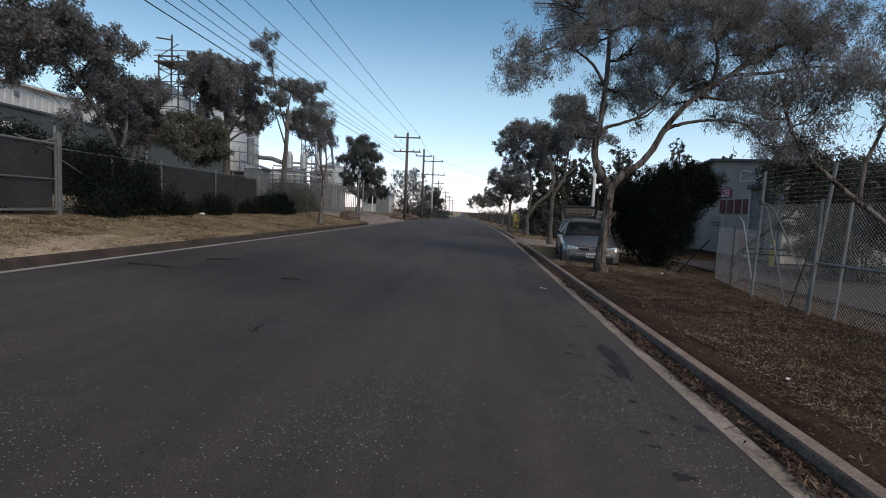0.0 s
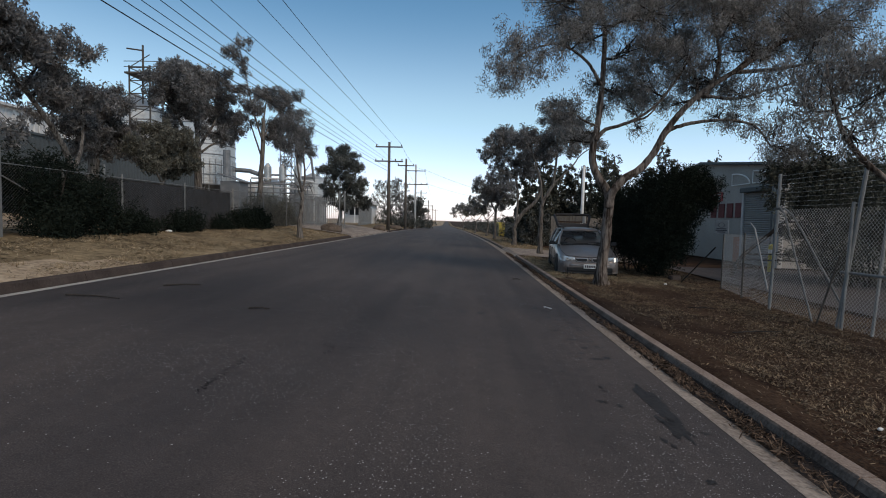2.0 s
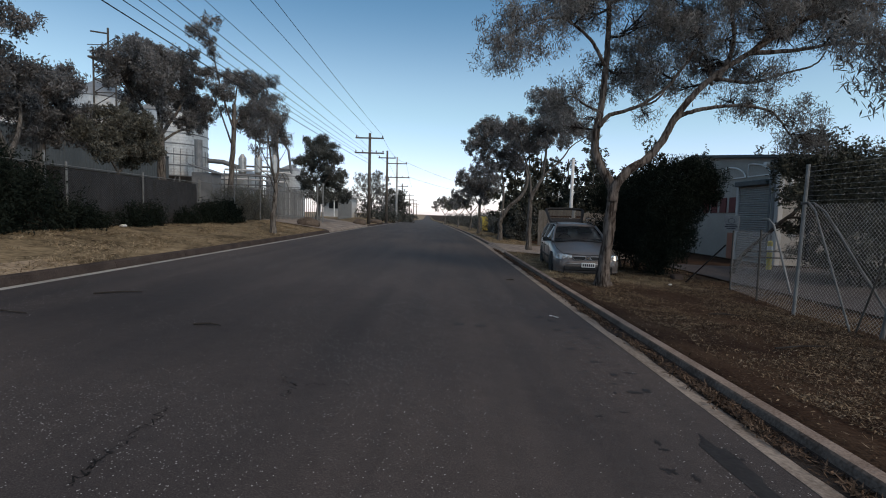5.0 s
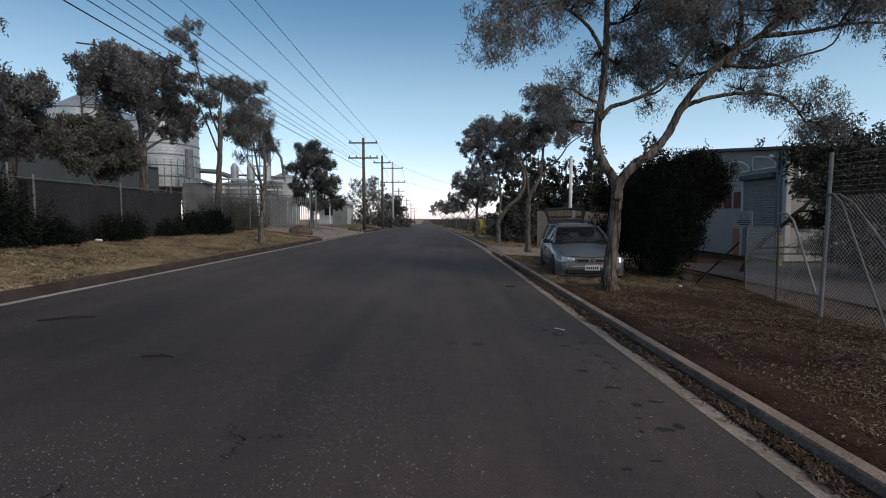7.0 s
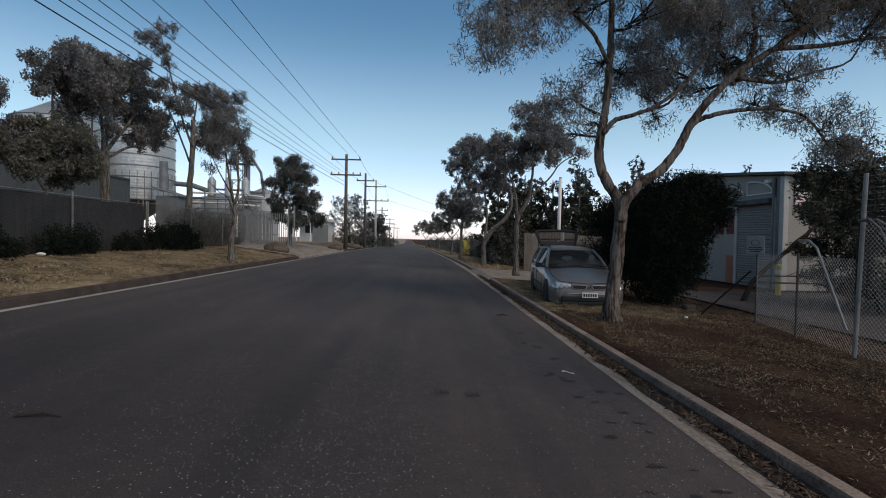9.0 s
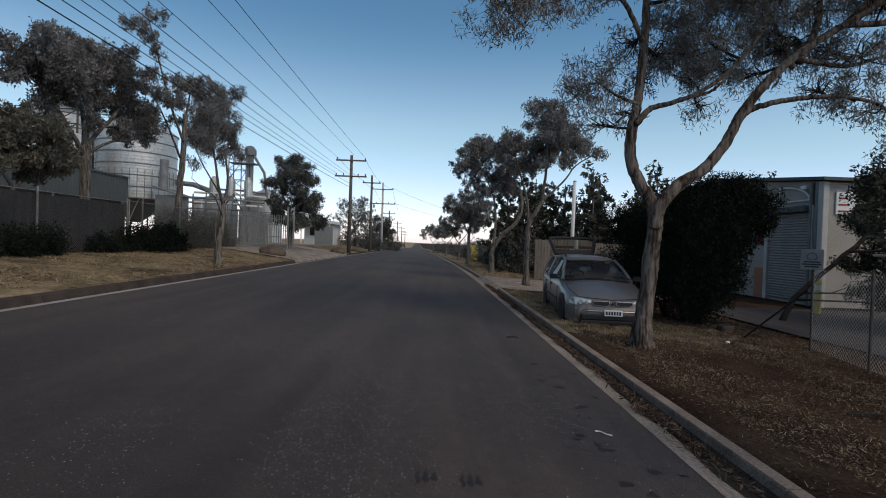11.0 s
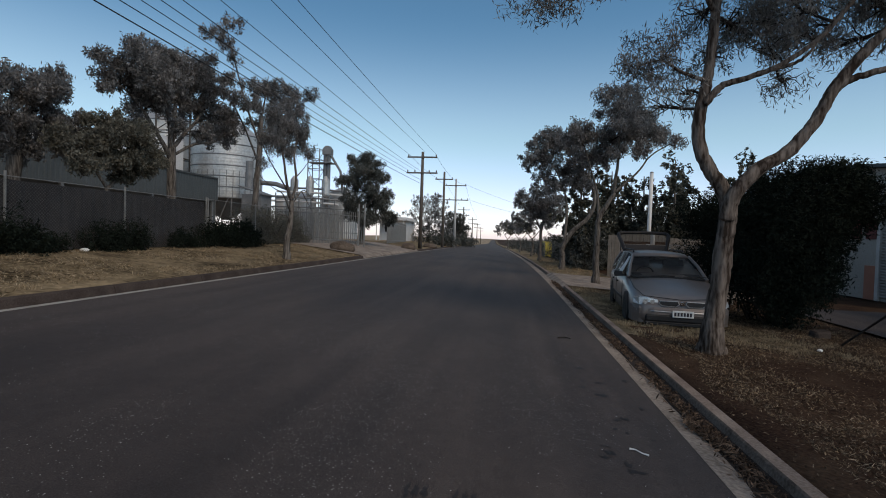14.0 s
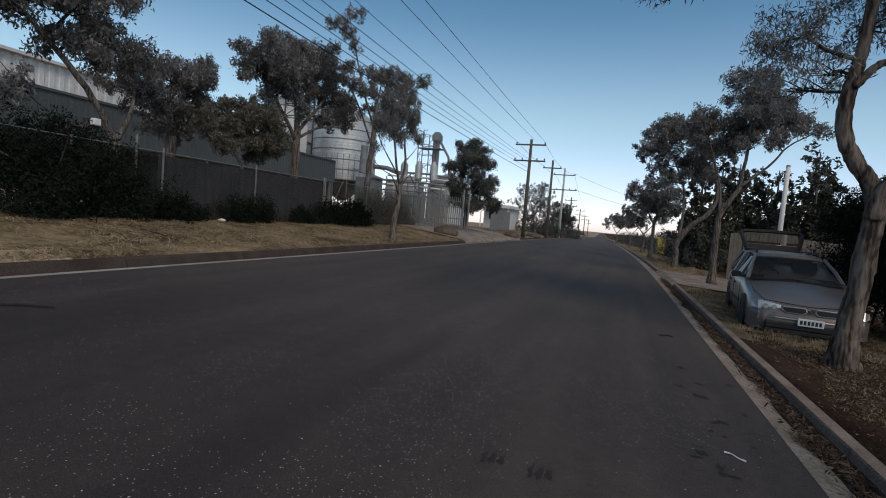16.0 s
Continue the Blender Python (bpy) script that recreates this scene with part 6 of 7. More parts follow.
part("kick_panel", Geo().box(-0.07, 2.60, 0.0, -0.01, 3.1, 1.1, 0.01), ORANGE, shop, "faded orange panel")
part("corner_column", Geo().box(-0.10, -0.10, 0, 0.10, 0.14, 3.9, 0.02), CONC_POLE, shop, "pale corner column")
part("security_light", Geo().box(-0.22, 0.52, 3.72, -0.02, 0.74, 3.84, 0.02), WHITE_PAINT, shop)
part("shutter_box", Geo().box(-0.25, 0.45, 3.0, -0.0, 2.5, 3.2, 0.03), CLAD_GREY, shop)
for k in range(2):
    arch = [(-0.06 - 0.0, 0.5 + k * 1.6 + 1.4 * (1 - math.cos(t * math.pi / 20)), 3.38 + 0.5 * math.sin(t * math.pi / 20)) for t in range(0, 11)]
    part("awning_frame", Geo().tube(arch, 0.03, 6), WHITE_PAINT, shop)
    part("awning_frame", Geo().tube([arch[0], (-0.06, 0.5 + k * 1.6 + 1.4, 3.38), arch[-1]], 0.024, 6), WHITE_PAINT, shop)
for yy in (0.15, 0.4):
    part("downpipe", Geo().tube([(-0.08, yy, 0), (-0.08, yy, 3.9)], 0.06, 8), PLANT_STEEL, shop)
part("red_sign", Geo().box(-0.06, 4.3, 2.72, -0.01, 5.6, 3.14, 0.01), RED, shop, "faded red sign board")
for k in range(3):
    part("text_bar", Geo().box(-0.075, 4.42, 2.78 + 0.12 * k, -0.062, 5.45 - 0.2 * k, 2.83 + 0.12 * k), WHITE_PAINT, shop)
for k in range(4):
    part("letter_shape", Geo().box(-0.05, 2.65 + 0.72 * k, 1.95, -0.01, 3.15 + 0.72 * k, 2.6, 0.01), RED_DARK, shop)
part("side_sign", Geo().box(0.35, -0.06, 2.9, 0.95, -0.01, 3.6, 0.01), WHITE_PAINT, shop, "pale printed sign on the side wall")
for k in range(3):
    part("text_bar", Geo().box(0.42, -0.075, 2.98 + 0.2 * k, 0.88 - 0.12 * k, -0.062, 3.03 + 0.2 * k), RED, shop)
bol = thing("bollard", "yellow steel bollard in front of the workshop", "bollard", (11.85, 21.0, gz(11.85, 21.0)))
part("post", Geo().tube([(0, 0, -0.1), (0, 0, 1.05), (0, 0, 1.1)], [0.09, 0.09, 0.05], 12), YELLOW, bol)
part("band", Geo().tube([(0, 0, 0.75), (0, 0, 0.9)], [0.094, 0.094], 12), WHITE_PAINT, bol)


# ---- parked station wagon with its tailgate up ----
def wagon():
    car = thing("car", "grey metallic station wagon parked on the verge, tailgate raised", "car", (4.01, 18.5, -0.15), -6)
    car.matrix_world = car.matrix_world @ Matrix.Scale(0.97, 4)

    def ring(y, w, zb, zs, zt, crown):
        """Half section mirrored: sill, flank, shoulder, top."""
        half = [(w * 0.90, zb), (w * 0.985, zb + 0.10), (w, (zb + zs) * 0.5), (w * 0.985, zs - 0.06), (w * 0.955, zs), (w * 0.90, zt - 0.02), (w * 0.78, zt), (w * 0.40, zt + crown * 0.75)]
        return [(x, y, z) for x, z in half] + [(0, y, zt + crown)] + [(-x, y, z) for x, z in reversed(half)]

    st = [(-2.50, 0.66, 0.30, 0.50, 0.56, 0.01), (-2.46, 0.74, 0.24, 0.53, 0.61, 0.015), (-2.36, 0.82, 0.21, 0.58, 0.665, 0.02), (-2.15, 0.875, 0.20, 0.63, 0.72, 0.03),
          (-1.80, 0.905, 0.20, 0.70, 0.79, 0.04), (-1.30, 0.915, 0.20, 0.78, 0.87, 0.045), (-0.85, 0.92, 0.20, 0.84, 0.935, 0.04), (-0.2, 0.92, 0.20, 0.86, 0.94, 0.0),
          (0.8, 0.92, 0.20, 0.87, 0.945, 0.0), (1.7, 0.915, 0.20, 0.88, 0.95, 0.0), (2.25, 0.895, 0.22, 0.88, 0.95, 0.0), (2.45, 0.86, 0.27, 0.85, 0.93, 0.0), (2.53, 0.80, 0.33, 0.80, 0.90, 0.0)]
    body = part("body", Geo().loft([ring(*s) for s in st]), PAINT_GREY, car, smooth=True)
    # roof and pillars
    roof_r = []
    for y, w, z in ((-0.12, 0.60, 1.405), (0.15, 0.625, 1.445), (0.8, 0.635, 1.475), (1.6, 0.63, 1.475), (2.15, 0.61, 1.455)):
        roof_r.append([(-w, y, z - 0.06), (-w * 0.97, y, z - 0.01), (-w * 0.5, y, z + 0.025), (0, y, z + 0.035), (w * 0.5, y, z + 0.025), (w * 0.97, y, z - 0.01), (w, y, z - 0.06), (0, y, z - 0.05)])
    part("roof", Geo().loft(roof_r), PAINT_GREY, car, smooth=True)
    for s in (-1, 1):
        part("pillar", Geo().tube([(s * 0.80, -0.98, 0.92), (s * 0.72, -0.55, 1.18), (s * 0.615, -0.08, 1.40)], [0.04, 0.034, 0.036], 6), PAINT_GREY, car)
        part("pillar", Geo().tube([(s * 0.84, 0.32, 0.92), (s * 0.63, 0.42, 1.43)], 0.038, 6), TRIM, car)
        part("pillar", Geo().tube([(s * 0.84, 1.28, 0.93), (s * 0.63, 1.25, 1.43)], 0.045, 6), PAINT_GREY, car)
        part("pillar", Geo().tube([(s * 0.80, 2.42, 0.93), (s * 0.72, 2.30, 1.2), (s * 0.60, 2.12, 1.44)], 0.055, 6), PAINT_GREY, car)
        part("roof_rack", Geo().tube([(s * 0.56, 0.2, 1.47), (s * 0.56, 0.3, 1.52), (s * 0.56, 1.8, 1.53), (s * 0.56, 1.9, 1.49)], 0.018, 6), TRIM, car)
        for ya, yb, nm in ((-0.80, 0.30, "side_window"), (0.40, 1.24, "side_window"), (1.34, 2.30, "side_window")):
            top_a = -0.02 if ya < -0.5 else ya + 0.02
            top_b = min(yb, 2.1)
            g = Geo()
            lo, hi = 0.845, 0.628
            quad = [(s * lo, ya, 0.945), (s * lo, yb, 0.945), (s * hi, top_b, 1.415), (s * hi, top_a, 1.40)]
            inner = [(x - s * 0.006, y, z) for x, y, z in quad]
            g.loft([quad, inner])
            w = part(nm, g, GLASS, car)
            w.visible_shadow = False
        part("rub_strip", Geo().box(s * 0.922 - 0.012, -0.95, 0.50, s * 0.922 + 0.012, 1.75, 0.56, 0.006), TRIM, car)
        part("door_handle", Geo().box(s * 0.925 - 0.015, 0.10, 0.77, s * 0.925 + 0.015, 0.28, 0.80, 0.006), TRIM, car)
        part("door_handle", Geo().box(s * 0.925 - 0.015, 1.05, 0.78, s * 0.925 + 0.015, 1.23, 0.81, 0.006), TRIM, car)
        for yy in (-0.88, 0.36, 1.30):
            part("door_gap", Geo().box(s * 0.921 - 0.004, yy - 0.005, 0.28, s * 0.921 + 0.004, yy + 0.005, 0.86), TRIM, car)
        mirror = part("door_mirror", Geo().loft([[(s * (0.90 + d), -0.72 + e, z) for d, z in ((0.0, 0.93), (0.17, 0.92), (0.19, 0.99), (0.17, 1.05), (0.02, 1.04))] for e in (-0.05, 0.06)]), TRIM, car)
        part("mirror_arm", Geo().box(min(s * 0.82, s * 0.92), -0.74, 0.93, max(s * 0.82, s * 0.92), -0.66, 0.97), TRIM, mirror)
        # headlamps, indicators
        lens = [[(s * 0.43, -2.462, 0.575), (s * 0.43, -2.452, 0.665), (s * 0.45, -2.40, 0.672), (s * 0.45, -2.40, 0.575)],
                [(s * 0.60, -2.455, 0.565), (s * 0.60, -2.43, 0.685), (s * 0.60, -2.36, 0.692), (s * 0.60, -2.36, 0.565)],
                [(s * 0.76, -2.425, 0.565), (s * 0.765, -2.37, 0.688), (s * 0.75, -2.28, 0.700), (s * 0.75, -2.28, 0.565)],
                [(s * 0.862, -2.30, 0.585), (s * 0.855, -2.24, 0.672), (s * 0.83, -2.16, 0.680), (s * 0.83, -2.16, 0.59)]]
        hl = part("headlight", Geo().loft(lens), LAMP_CLEAR, car, smooth=False)
        for cx, rr in ((0.53, 0.038), (0.66, 0.042)):
            part("reflector", Geo().disc((s * cx, -2.475, 0.625), (0, 1, 0), rr, rr * 0.6, 0.03, 14), LAMP_CLEAR, hl)
        part("fog_recess", Geo().box(min(s * 0.42, s * 0.62), -2.475, 0.33, max(s * 0.42, s * 0.62), -2.43, 0.40, 0.01), TRIM, car)
    # grille halves, bumper slot, plate
    for s in (-1, 1):
        kid = [[(s * 0.06, -2.515 + e, 0.605), (s * 0.12, -2.515 + e, 0.560), (s * 0.35, -2.505 + e, 0.566), (s * 0.415, -2.495 + e, 0.612), (s * 0.39, -2.490 + e, 0.650), (s * 0.08, -2.500 + e, 0.655)] for e in (-0.012, 0.06)]
        gr = part("grille", Geo().loft(kid), TRIM, car)
        part("grille_rim", Geo().tube([kid[0][i] for i in (0, 1, 2, 3, 4, 5, 0)], 0.009, 6), ALLOY, gr)
    part("badge", Geo().tube([(0, -2.51, 0.615), (0, -2.525, 0.615)], [0.042, 0.036], 14), CHROME, car)
    bump = part("bumper", Geo().loft([[(x, y - (0.06 if 0.38 < z < 0.50 else 0.03), z) for z in (0.22, 0.28, 0.39, 0.49, 0.54)] + [(x, y + 0.18, z) for z in (0.54, 0.22)] for x, y in
                                      ((-0.885, -2.02), (-0.86, -2.24), (-0.76, -2.39), (-0.5, -2.475), (0, -2.50), (0.5, -2.475), (0.76, -2.39), (0.86, -2.24), (0.885, -2.02))]), PAINT_GREY, car, smooth=False)
    part("air_intake", Geo().box(-0.66, -2.565, 0.265, 0.66, -2.50, 0.400, 0.03), TRIM, bump)
    part("bumper_strip", Geo().tube([(-0.80, -2.38, 0.46), (-0.5, -2.535, 0.46), (0, -2.565, 0.46), (0.5, -2.535, 0.46), (0.80, -2.38, 0.46)], 0.016, 5), ALLOY, bump)
    part("lower_lip", Geo().box(-0.66, -2.552, 0.195, 0.66, -2.40, 0.268, 0.015), TRIM, bump)
    plate = part("number_plate", Geo().box(-0.186, -2.60, 0.37, 0.186, -2.575, 0.495, 0.006), WHITE_PAINT, car, "white number plate")
    for k in range(6):
        part("plate_bar", Geo().box(-0.155 + k * 0.054, -2.604, 0.395, -0.118 + k * 0.054, -2.600, 0.465), PLATE_INK, plate)
    # windscreen, wipers, cowl
    ws = Geo()
    rows_w = []
    for t in range(7):
        u = t / 6
        y, z, w = -1.0 + 0.90 * u, 0.955 + 0.45 * u, 0.775 - 0.17 * u
        rows_w.append([(w * q, y + 0.07 * q * q * (1 - 0.3 * u), z) for q in (-1, -0.66, -0.33, 0, 0.33, 0.66, 1)])
    ws.loft(rows_w, cap=False, closed=False)
    wsob = part("windscreen", ws, GLASS, car, smooth=True)
    wsob.visible_shadow = False
    part("cowl", Geo().box(-0.74, -1.06, 0.925, 0.74, -0.93, 0.962, 0.01), TRIM, car)
    for x0 in (-0.35, 0.30):
        part("wiper", Geo().tube([(x0, -1.03, 0.965), (x0 + 0.28, -0.965, 0.99), (x0 + 0.50, -0.975, 0.985)], 0.010, 5), TRIM, car)
    part("bonnet_gap", Geo().tube([(-0.80, -1.10, 0.925), (-0.79, -1.8, 0.805), (-0.66, -2.30, 0.705), (0, -2.43, 0.675), (0.66, -2.30, 0.705), (0.79, -1.8, 0.805), (0.80, -1.10, 0.925)], 0.006, 4), TRIM, car)
    # tailgate, open
    def hatch_pt(u, x):
        """u along the tailgate from hinge to lip."""
        return (x, 2.16 + 0.62 * u, 1.46 + 0.70 * u - 0.20 * u * u)
    rim_o = [hatch_pt(0, -0.54), hatch_pt(0.5, -0.63), hatch_pt(0.86, -0.68), hatch_pt(0.97, -0.65), hatch_pt(1.03, -0.55), hatch_pt(1.09, 0), hatch_pt(1.03, 0.55), hatch_pt(0.97, 0.65), hatch_pt(0.86, 0.68), hatch_pt(0.5, 0.63), hatch_pt(0, 0.54), hatch_pt(0, -0.54)]
    tg = part("tailgate", Geo().tube(rim_o, 0.055, 8), TRIM, car, "raised tailgate frame")
    panel = Geo()
    panel.loft([[hatch_pt(0.02, -0.54), hatch_pt(0.02, 0.54), (0.54, 2.2, 1.50), (-0.54, 2.2, 1.50)], [hatch_pt(0.28, -0.6), hatch_pt(0.28, 0.6), (0.6, 2.36, 1.62), (-0.6, 2.36, 1.62)]])
    part("tailgate_panel", panel, TRIM, tg)
    part("tailgate_skin", Geo().tube([hatch_pt(1.06, -0.5), hatch_pt(1.12, 0), hatch_pt(1.06, 0.5)], 0.04, 6), PAINT_GREY, tg)
    gl = Geo()
    gl.loft([[hatch_pt(0.30, -0.58), hatch_pt(0.30, 0.58)], [hatch_pt(0.98, -0.60), hatch_pt(0.98, 0.60)]], cap=False, closed=False)
    gp = part("tailgate_glass", gl, GLASS, tg)
    gp.visible_shadow = False
    for s in (-1, 1):
        part("gas_strut", Geo().tube([(s * 0.64, 2.28, 1.15), hatch_pt(0.7, s * 0.62)], 0.014, 6), TRIM, tg)
    # wheels
    for s in (-1, 1):
        for wy in (-1.55, 1.38):
            part("wheel_arch", Geo().disc((s * 0.80, wy, 0.335), (s, 0, 0), 0.375, 0.375, 0.128, 28), TRIM, car)
            tyre = [(s * 0.735, 0.20), (s * 0.735, 0.29), (s * 0.76, 0.318), (s * 0.90, 0.318), (s * 0.935, 0.29), (s * 0.935, 0.20)]
            rings = [[(x, wy + r * math.cos(2 * math.pi * k / 28), 0.318 + r * math.sin(2 * math.pi * k / 28)) for k in range(28)] for x, r in tyre]
            wh_ = part("wheel", Geo().loft(rings), RUBBER, car, "black tyre", smooth=False)
            part("rim", Geo().loft([[(s * x, wy + r * math.cos(2 * math.pi * k / 20), 0.318 + r * math.sin(2 * math.pi * k / 20)) for k in range(20)] for x, r in ((0.80, 0.205), (0.932, 0.205), (0.915, 0.17), (0.925, 0.06), (0.93, 0.02))]), ALLOY, wh_)
            for k in range(5):
                a = 2 * math.pi * k / 5
                part("rim_opening", Geo().disc((s * 0.915, wy + 0.125 * math.cos(a), 0.318 + 0.125 * math.sin(a)), (s, 0, 0), 0.034, 0.03, 0.014, 8), TRIM, wh_)
    # cabin
    part("dashboard", Geo().box(-0.76, -0.86, 0.72, 0.76, -0.50, 0.955, 0.05), TRIM, car)
    part("floor_pan", Geo().box(-0.80, -0.9, 0.45, 0.80, 2.4, 0.5), UPHOLSTERY, car)
    for x in (-0.38, 0.38):
        seat = part("front_seat", Geo().box(x - 0.25, -0.1, 0.5, x + 0.25, 0.45, 0.72, 0.05), UPHOLSTERY, car)
        part("backrest", Geo().loft([[(x - 0.24, 0.36, 0.6), (x + 0.24, 0.36, 0.6), (x + 0.24, 0.50, 0.6), (x - 0.24, 0.50, 0.6)], [(x - 0.22, 0.55, 1.12), (x + 0.22, 0.55, 1.12), (x + 0.22, 0.65, 1.12), (x - 0.22, 0.65, 1.12)]]), UPHOLSTERY, seat)
        part("headrest", Geo().box(x - 0.13, 0.55, 1.13, x + 0.13, 0.65, 1.31, 0.03), UPHOLSTERY, seat)
    part("rear_seat", Geo().loft([[(-0.66, 1.05, 0.6), (0.66, 1.05, 0.6), (0.66, 1.2, 0.6), (-0.66, 1.2, 0.6)], [(-0.62, 1.2, 1.08), (0.62, 1.2, 1.08), (0.62, 1.3, 1.08), (-0.62, 1.3, 1.08)]]), UPHOLSTERY, car)
    wheel_c = Vector((-0.38, -0.42, 0.93))
    part("steering_wheel", Geo().tube([wheel_c + Vector((0.18 * math.cos(2 * math.pi * k / 18), 0.07 * math.sin(2 * math.pi * k / 18), 0.165 * math.sin(2 * math.pi * k / 18))) for k in range(19)], 0.016, 6), TRIM, car)
    part("rear_mirror", Geo().box(-0.12, -0.16, 1.28, 0.12, -0.13, 1.34, 0.01), TRIM, car)
    # the glasshouse stands a little taller over the waistline
    for ob in car.children_recursive:
        for v in ob.data.vertices:
            v.co.z += 0.065 * max(0.0, min(1.0, (v.co.z - 0.62) / 0.3))
    return car


car = wagon()
# white sheet added outside the glass as the window's bright sky reflection
g = Geo()
fold = []
for i in range(9):
    u = i / 8
    fold.append([(-0.868 + 0.20 * u + 0.008 * math.sin(q * 2.2 + i * 0.5), -0.18 + 0.085 * q * (1 + 0.25 * (1 - u)), 1.03 + 0.40 * u) for q in range(6)])
g.loft(fold, cap=False, closed=False)
sheet = solo("reflection_sheet", g, PAPER, "white sheet standing in for a sky reflection on the front side window", "cloth", smooth=True)
sheet.matrix_world = car.matrix_world


# ---- marks, cracks and scraps on the road ----
CRACK = mat("open crack", (0.004, 0.004, 0.004), (0.012, 0.011, 0.011), 20, 0.95, bump=0.2)

def patch(label, x, y, rx, ry, seed, material=TAR, lift=0.003):
    n = 22
    g = Geo()
    v = [(x, y, road_z(x, y) + lift)]
    for k in range(n):
        a = 2 * math.pi * k / n
        q = 1 + 0.95 * noise.noise(Vector((math.cos(a) * 1.9, math.sin(a) * 1.9, seed))) + 0.6 * noise.noise(Vector((math.cos(a) * 4, math.sin(a) * 4, seed)))
        px, py = x + rx * q * math.cos(a), y + ry * q * math.sin(a)
        v.append((px, py, road_z(px, py) + lift))
    g.add(v, [(0, k + 1, (k + 1) % n + 1) for k in range(n)])
    return solo("tar_stain", g, material, label, "stain", "road stains", kind="structure")


rs = random.Random(5)
patch("dark oily stain on the asphalt near the gutter", 1.68, 5.7, 0.08, 0.40, 3)
patch("dark oily stain on the asphalt near the gutter", 1.64, 5.15, 0.07, 0.22, 7)
for k in range(64):
    patch("small dark drip stain on the asphalt", 1.50 + rs.gauss(0, 0.15), 2.2 + k * 0.165 + rs.uniform(-0.3, 0.3), rs.uniform(0.015, 0.06), rs.uniform(0.012, 0.045), 20 + k * 1.7)
for x0, y0 in ((0.02, 9.15), (0.30, 9.14)):
    for k in range(3):
        patch("short dark paint mark on the asphalt", x0 + 0.05 * k, y0 + 0.01 * k, 0.017, 0.09 - 0.014 * k, 60 + k)


def crack(label, pts, w, seed):
    rc = random.Random(seed)
    P = smooth_path([Vector((x, y, 0)) for x, y in pts], 8)
    P = [p + Vector((rc.uniform(-0.04, 0.04), rc.uniform(-0.03, 0.03), 0)) for p in P]
    g = Geo()
    left, right = [], []
    for i, p in enumerate(P):
        ww = w * (0.35 + 0.9 * rc.random()) * (1 if 0 < i < len(P) - 1 else 0.1)
        for lst, sgn in ((left, -1), (right, 1)):
            X, Y = p.x + sgn * ww * 0.8, p.y + sgn * ww * 0.35
            lst.append((X, Y, road_z(X, Y) + 0.003))
    g.loft([left, right], cap=False, closed=False)
    return solo("road_crack", g, CRACK, label, "crack", "road cracks", kind="structure")


crack("jagged dark crack across the asphalt", [(-1.96, 5.90), (-1.92, 5.68), (-1.93, 5.52), (-1.93, 5.37), (-1.92, 5.25), (-1.93, 5.14), (-1.91, 5.04), (-1.89, 4.95)], 0.007, 1)
crack("jagged dark crack in the asphalt", [(-1.48, 6.77), (-1.43, 6.62), (-1.37, 6.52), (-1.31, 6.50), (-1.29, 6.44), (-1.30, 6.34), (-1.30, 6.24)], 0.004, 2)
crack("fine crack branching across the asphalt", [(-1.31, 6.50), (-1.16, 6.54), (-1.00, 6.56), (-0.85, 6.60)], 0.004, 5)
for (x, y, ang, ln, label) in ((-4.5, 9.35, 40, 0.55, "dry bent stick lying on the asphalt"), (-2.7, 8.05, 8, 0.28, "short dry stick lying on the asphalt"), (-4.9, 7.9, 5, 0.7, "dry stick lying on the asphalt"),
                               (1.45, 14.3, 10, 0.2, "short twig lying on the asphalt"), (4.4, 8.9, 12, 0.8, "thin twig lying on the leaf litter"), (4.6, 11.0, -10, 0.5, "thin twig lying on the leaf litter")):
    c, s = math.cos(radians(ang)), math.sin(radians(ang))
    zz = (road_z(x, y) if x < 2 else gz(x, y) + 0.02) + 0.012
    sl = -0.0557 if x < 2 else 0.0
    solo("stick", Geo().tube([(x - c * ln / 2, y - s * ln / 2, zz - sl * c * ln / 2), (x + 0.02, y + 0.03, zz + 0.008), (x + c * ln / 2, y + s * ln / 2, zz + sl * c * ln / 2)], [0.012, 0.011, 0.006], 6), BARK_DARK, label, "stick", "fallen sticks")
bz = road_z(1.54, 10.16) + 0.012
solo("bone_scrap", Geo().tube([(1.48, 10.19, bz + 0.004), (1.52, 10.18, bz + 0.006), (1.56, 10.14, bz - 0.002), (1.60, 10.12, bz - 0.005)], [0.008, 0.004, 0.004, 0.007], 7), PAPER, "pale curled scrap lying on the asphalt", "litter")

# ---- loose stuff: stone chips, leaf litter, dry grass ----
rng = np.random.default_rng(77)
SILT = mat("dark gutter silt", (0.018, 0.013, 0.011), (0.045, 0.033, 0.027), 6, 0.95, fine=60, bump=0.8)


def flat_bits(n, xs, ys, heights, ln, wd, tilt):
    """Loose flat bits lying about on a surface."""
    a = rng.random(n) * 2 * np.pi
    ax = np.stack([np.cos(a), np.sin(a), rng.normal(size=n) * tilt], axis=1)
    sd = np.stack([-np.sin(a), np.cos(a), rng.normal(size=n) * tilt], axis=1)
    p = np.stack([xs, ys, heights + 0.006 + np.abs(rng.normal(size=n)) * 0.012 * (tilt > 0.05)], axis=1)
    l2, w2 = (ln * (0.5 + rng.random(n)))[:, None], (wd * (0.5 + rng.random(n)))[:, None]
    return np.stack([p - ax * l2, p + sd * w2, p + ax * l2, p - sd * w2], axis=1)


def verge_z(x, y):
    return gz(x, y) + (0.035 * (noise.noise(Vector((x * 0.9, y * 0.9, 0))) + 0.5 * noise.noise(Vector((x * 3.1, y * 3.1, 5)))) if (x < -6.2 or x > 2.55) else 0)


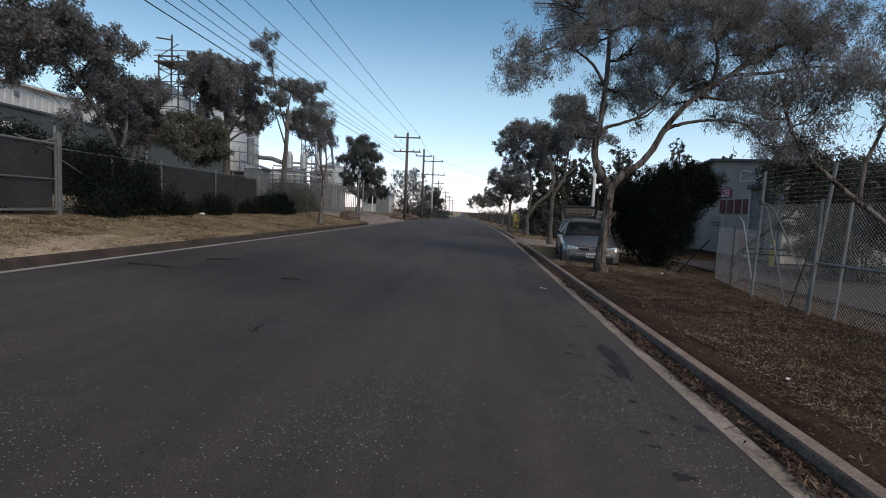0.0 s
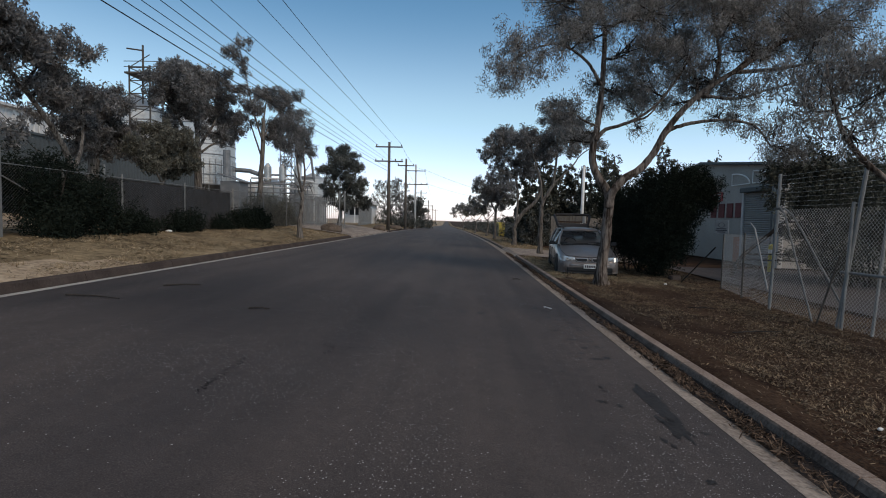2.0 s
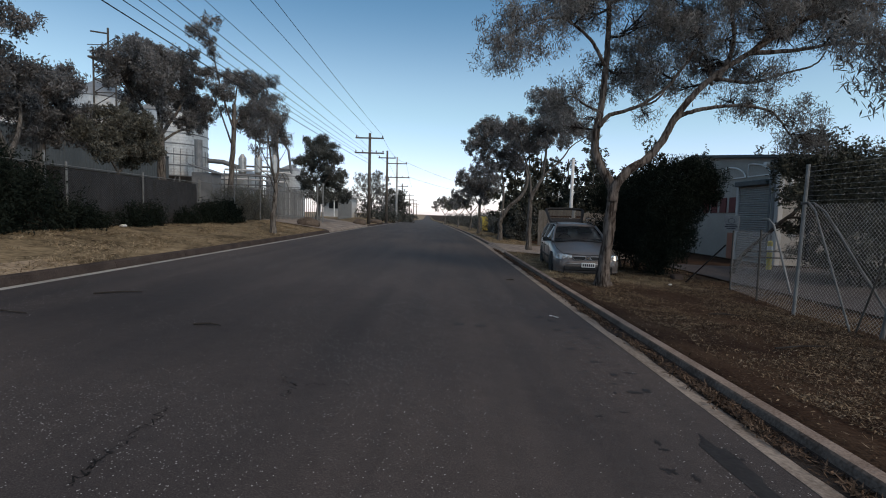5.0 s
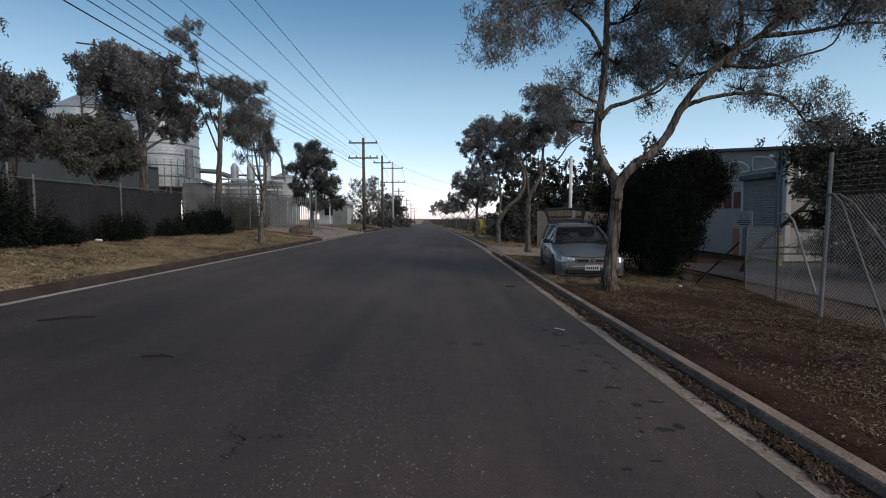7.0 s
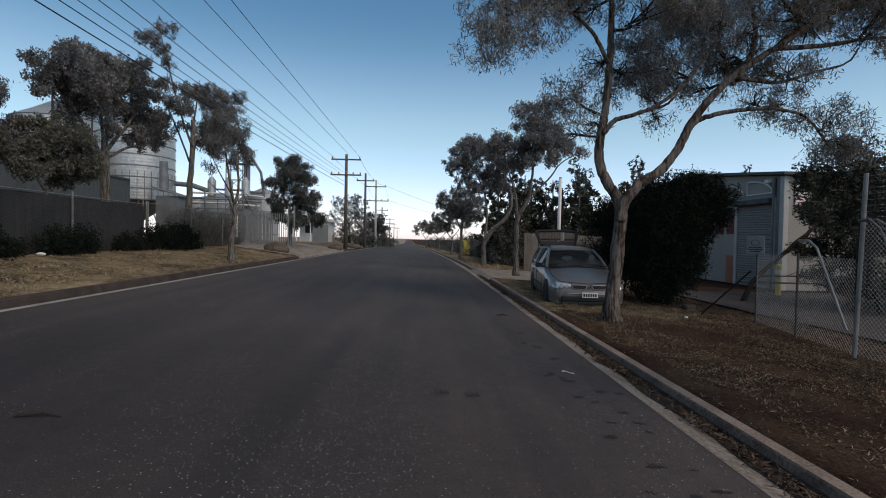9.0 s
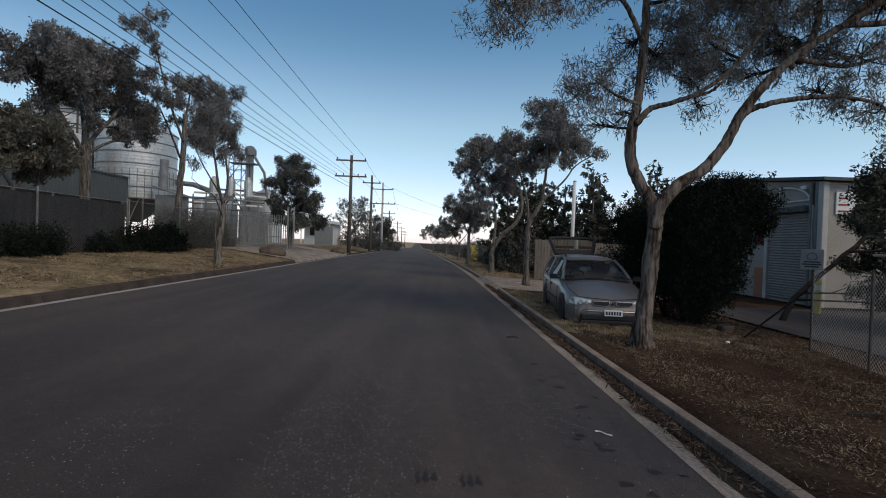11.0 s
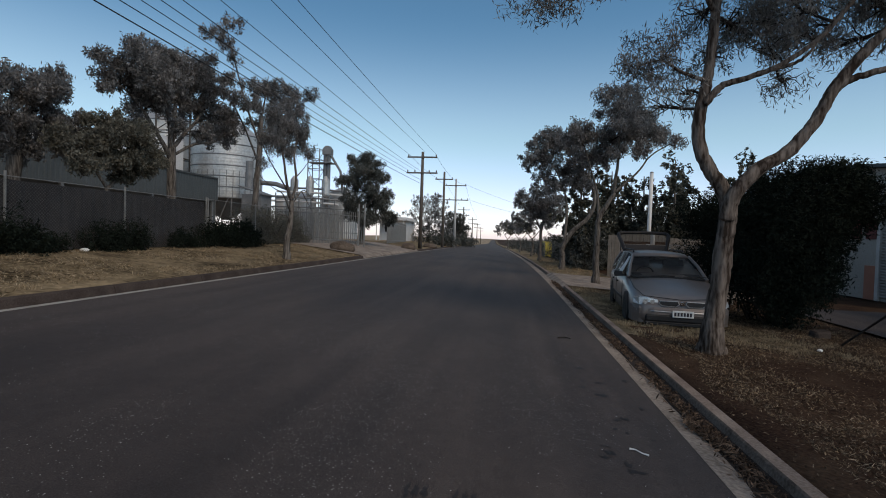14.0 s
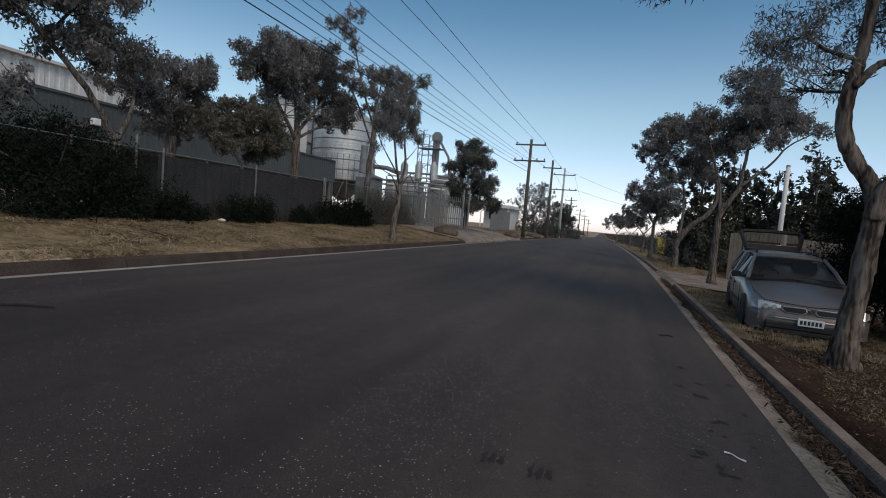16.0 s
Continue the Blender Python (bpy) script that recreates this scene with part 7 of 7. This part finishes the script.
def scatter(n, x0, x1, y0, y1, keep):
    out = []
    while len(out) < n:
        x, y = x0 + (x1 - x0) * rng.random(), y0 + (y1 - y0) * rng.random() ** 1.3
        if rng.random() < keep(x, y):
            out.append((x, y))
    return np.array(out)


def stuff(name, corners, material, label, category):
    return tagged(new(name, quads(name, corners, None, material)), label, category, kind="stuff")


cl = lambda x, y: max(0.04, min(1.0, 0.58 + 0.9 * noise.noise(Vector((x * 0.8, y * 0.5, 9)))) * (0.10 if x < 2.92 + 0.35 * noise.noise(Vector((0, y * 0.7, 6))) else 1.0))
q = scatter(170000, 2.55, 8.5, -1.0, 24, lambda x, y: cl(x, y) * min(1.0, (8.5 - x) / 1.6, (y + 1.0) / 2.0))
hz = np.array([verge_z(x, y) for x, y in q])
stuff("leaf_litter", flat_bits(len(q), q[:, 0], q[:, 1], hz, 0.0145, 0.0046, 0.55), LEAFLITTER, "brown fallen gum leaves and bark over the verge soil", "leaf litter")
STRIP = mat("shed bark and straw", (0.07, 0.050, 0.036), (0.33, 0.258, 0.185), 5, 0.9, island=0.6, bump=0, spec=0.1)
q = scatter(34000, 2.56, 7.6, 0.0, 22, lambda x, y: cl(x, y) * min(1.0, (7.6 - x) / 1.2, y / 1.5 + 0.05))
hz = np.array([verge_z(x, y) for x, y in q])
stuff("bark_litter", flat_bits(len(q), q[:, 0], q[:, 1], hz + 0.006, 0.028, 0.0030, 0.35), STRIP, "pale strips of shed bark and straw on the verge", "leaf litter")
gl_ = lambda x, y: max(0.12, min(1.0, 0.5 + 1.6 * noise.noise(Vector((2.0, y * 0.8, 4))))) * (0.05 if x < 2.17 + 0.08 * noise.noise(Vector((0, y * 1.7, 8))) else 1.0)
q = scatter(16000, 2.06, 2.375, 0.5, 26, gl_)
hz = np.array([0.004 - 0.15 * (x - 2.0) + 0.016 for x, y in q])
stuff("leaf_litter", flat_bits(len(q), q[:, 0], q[:, 1], hz, 0.032, 0.0062, 0.45), GUTTER_LEAF, "brown gum leaves banked up in the gutter", "leaf litter")
silt = Geo()
vs = []
SY = [2.0 + 0.25 * i for i in range(90)]
for y in SY:
    e = 0.055 + 0.06 * noise.noise(Vector((0, y * 1.1, 3)))
    for x, z in ((2.27 - e * 1.6, 0.001), (2.30 - e, 0.010), (2.345, 0.026), (2.366, 0.050)):
        vs.append((x, y, 0.004 - 0.15 * (min(x, 2.348) - 2.0) + z))
silt.add(vs, [(j * 4 + i, j * 4 + i + 1, (j + 1) * 4 + i + 1, (j + 1) * 4 + i) for j in range(len(SY) - 1) for i in range(3)])
tagged(part("gutter_silt", silt, SILT, smooth=True), "dark silt lying in the gutter", "silt", kind="stuff")
q = scatter(40000, -9.3, -6.15, 1.0, 30, lambda x, y: max(0.02, min(1.0, 0.38 + 1.7 * noise.noise(Vector((x * 0.9, y * 0.55, 2))))))
hz = np.array([verge_z(x, y) for x, y in q])
stuff("dry_grass", flat_bits(len(q), q[:, 0], q[:, 1], hz, 0.050, 0.0055, 0.35), GRASS, "straw-coloured dry mown grass on the verge", "dry grass")


def blades(pts, h, w):
    n = len(pts)
    a = rng.random(n) * 2 * np.pi
    sd = np.stack([np.cos(a), np.sin(a), np.zeros(n)], axis=1) * w
    lean = rng.normal(size=(n, 3)) * h * 0.35
    lean[:, 2] = h * (0.5 + 0.7 * rng.random(n))
    return np.stack([pts - sd, pts + sd, pts + sd * 0.3 + lean, pts - sd * 0.3 + lean], axis=1)


tufts = []
for x0, x1, y0, y1, n, h in ((2.6, 4.6, 14.9, 16.4, 40, 0.075), (2.6, 3.4, 16.4, 23, 45, 0.08), (4.4, 6.2, 14.6, 16.6, 26, 0.06), (-9.3, -6.3, 4, 29, 150, 0.07), (2.6, 4.8, 29.8, 48, 120, 0.12)):
    for k in range(n):
        cx, cy = x0 + (x1 - x0) * rng.random(), y0 + (y1 - y0) * rng.random()
        m = 55
        P = np.stack([cx + rng.normal(size=m) * 0.07, cy + rng.normal(size=m) * 0.09, np.zeros(m)], axis=1)
        P[:, 2] = verge_z(cx, cy) - 0.005
        tufts.append(blades(P, h, 0.004))
stuff("grass_tufts", np.concatenate(tufts), GRASS, "tufts of dry yellow grass standing on the verges", "dry grass")
n = 24000
q = scatter(n, -5.6, 1.95, 1.0, 15.0, lambda x, y: max(0.06, min(1.0, 0.30 + 1.9 * noise.noise(Vector((x * 0.9, y * 0.6, 11))))))
xs, ys = q[:, 0], q[:, 1]
hz = np.array([road_z(x, y) for x, y in zip(xs, ys)])
CHIP = mat("pale stone chip", (0.16, 0.155, 0.15), (0.5, 0.49, 0.47), 40, 0.8, island=0.5, bump=0)
stuff("stone_chips", flat_bits(n, xs, ys, hz - 0.004, 0.0048, 0.0036, 0.02), CHIP, "tiny pale stone chips worn out of the asphalt", "gravel")
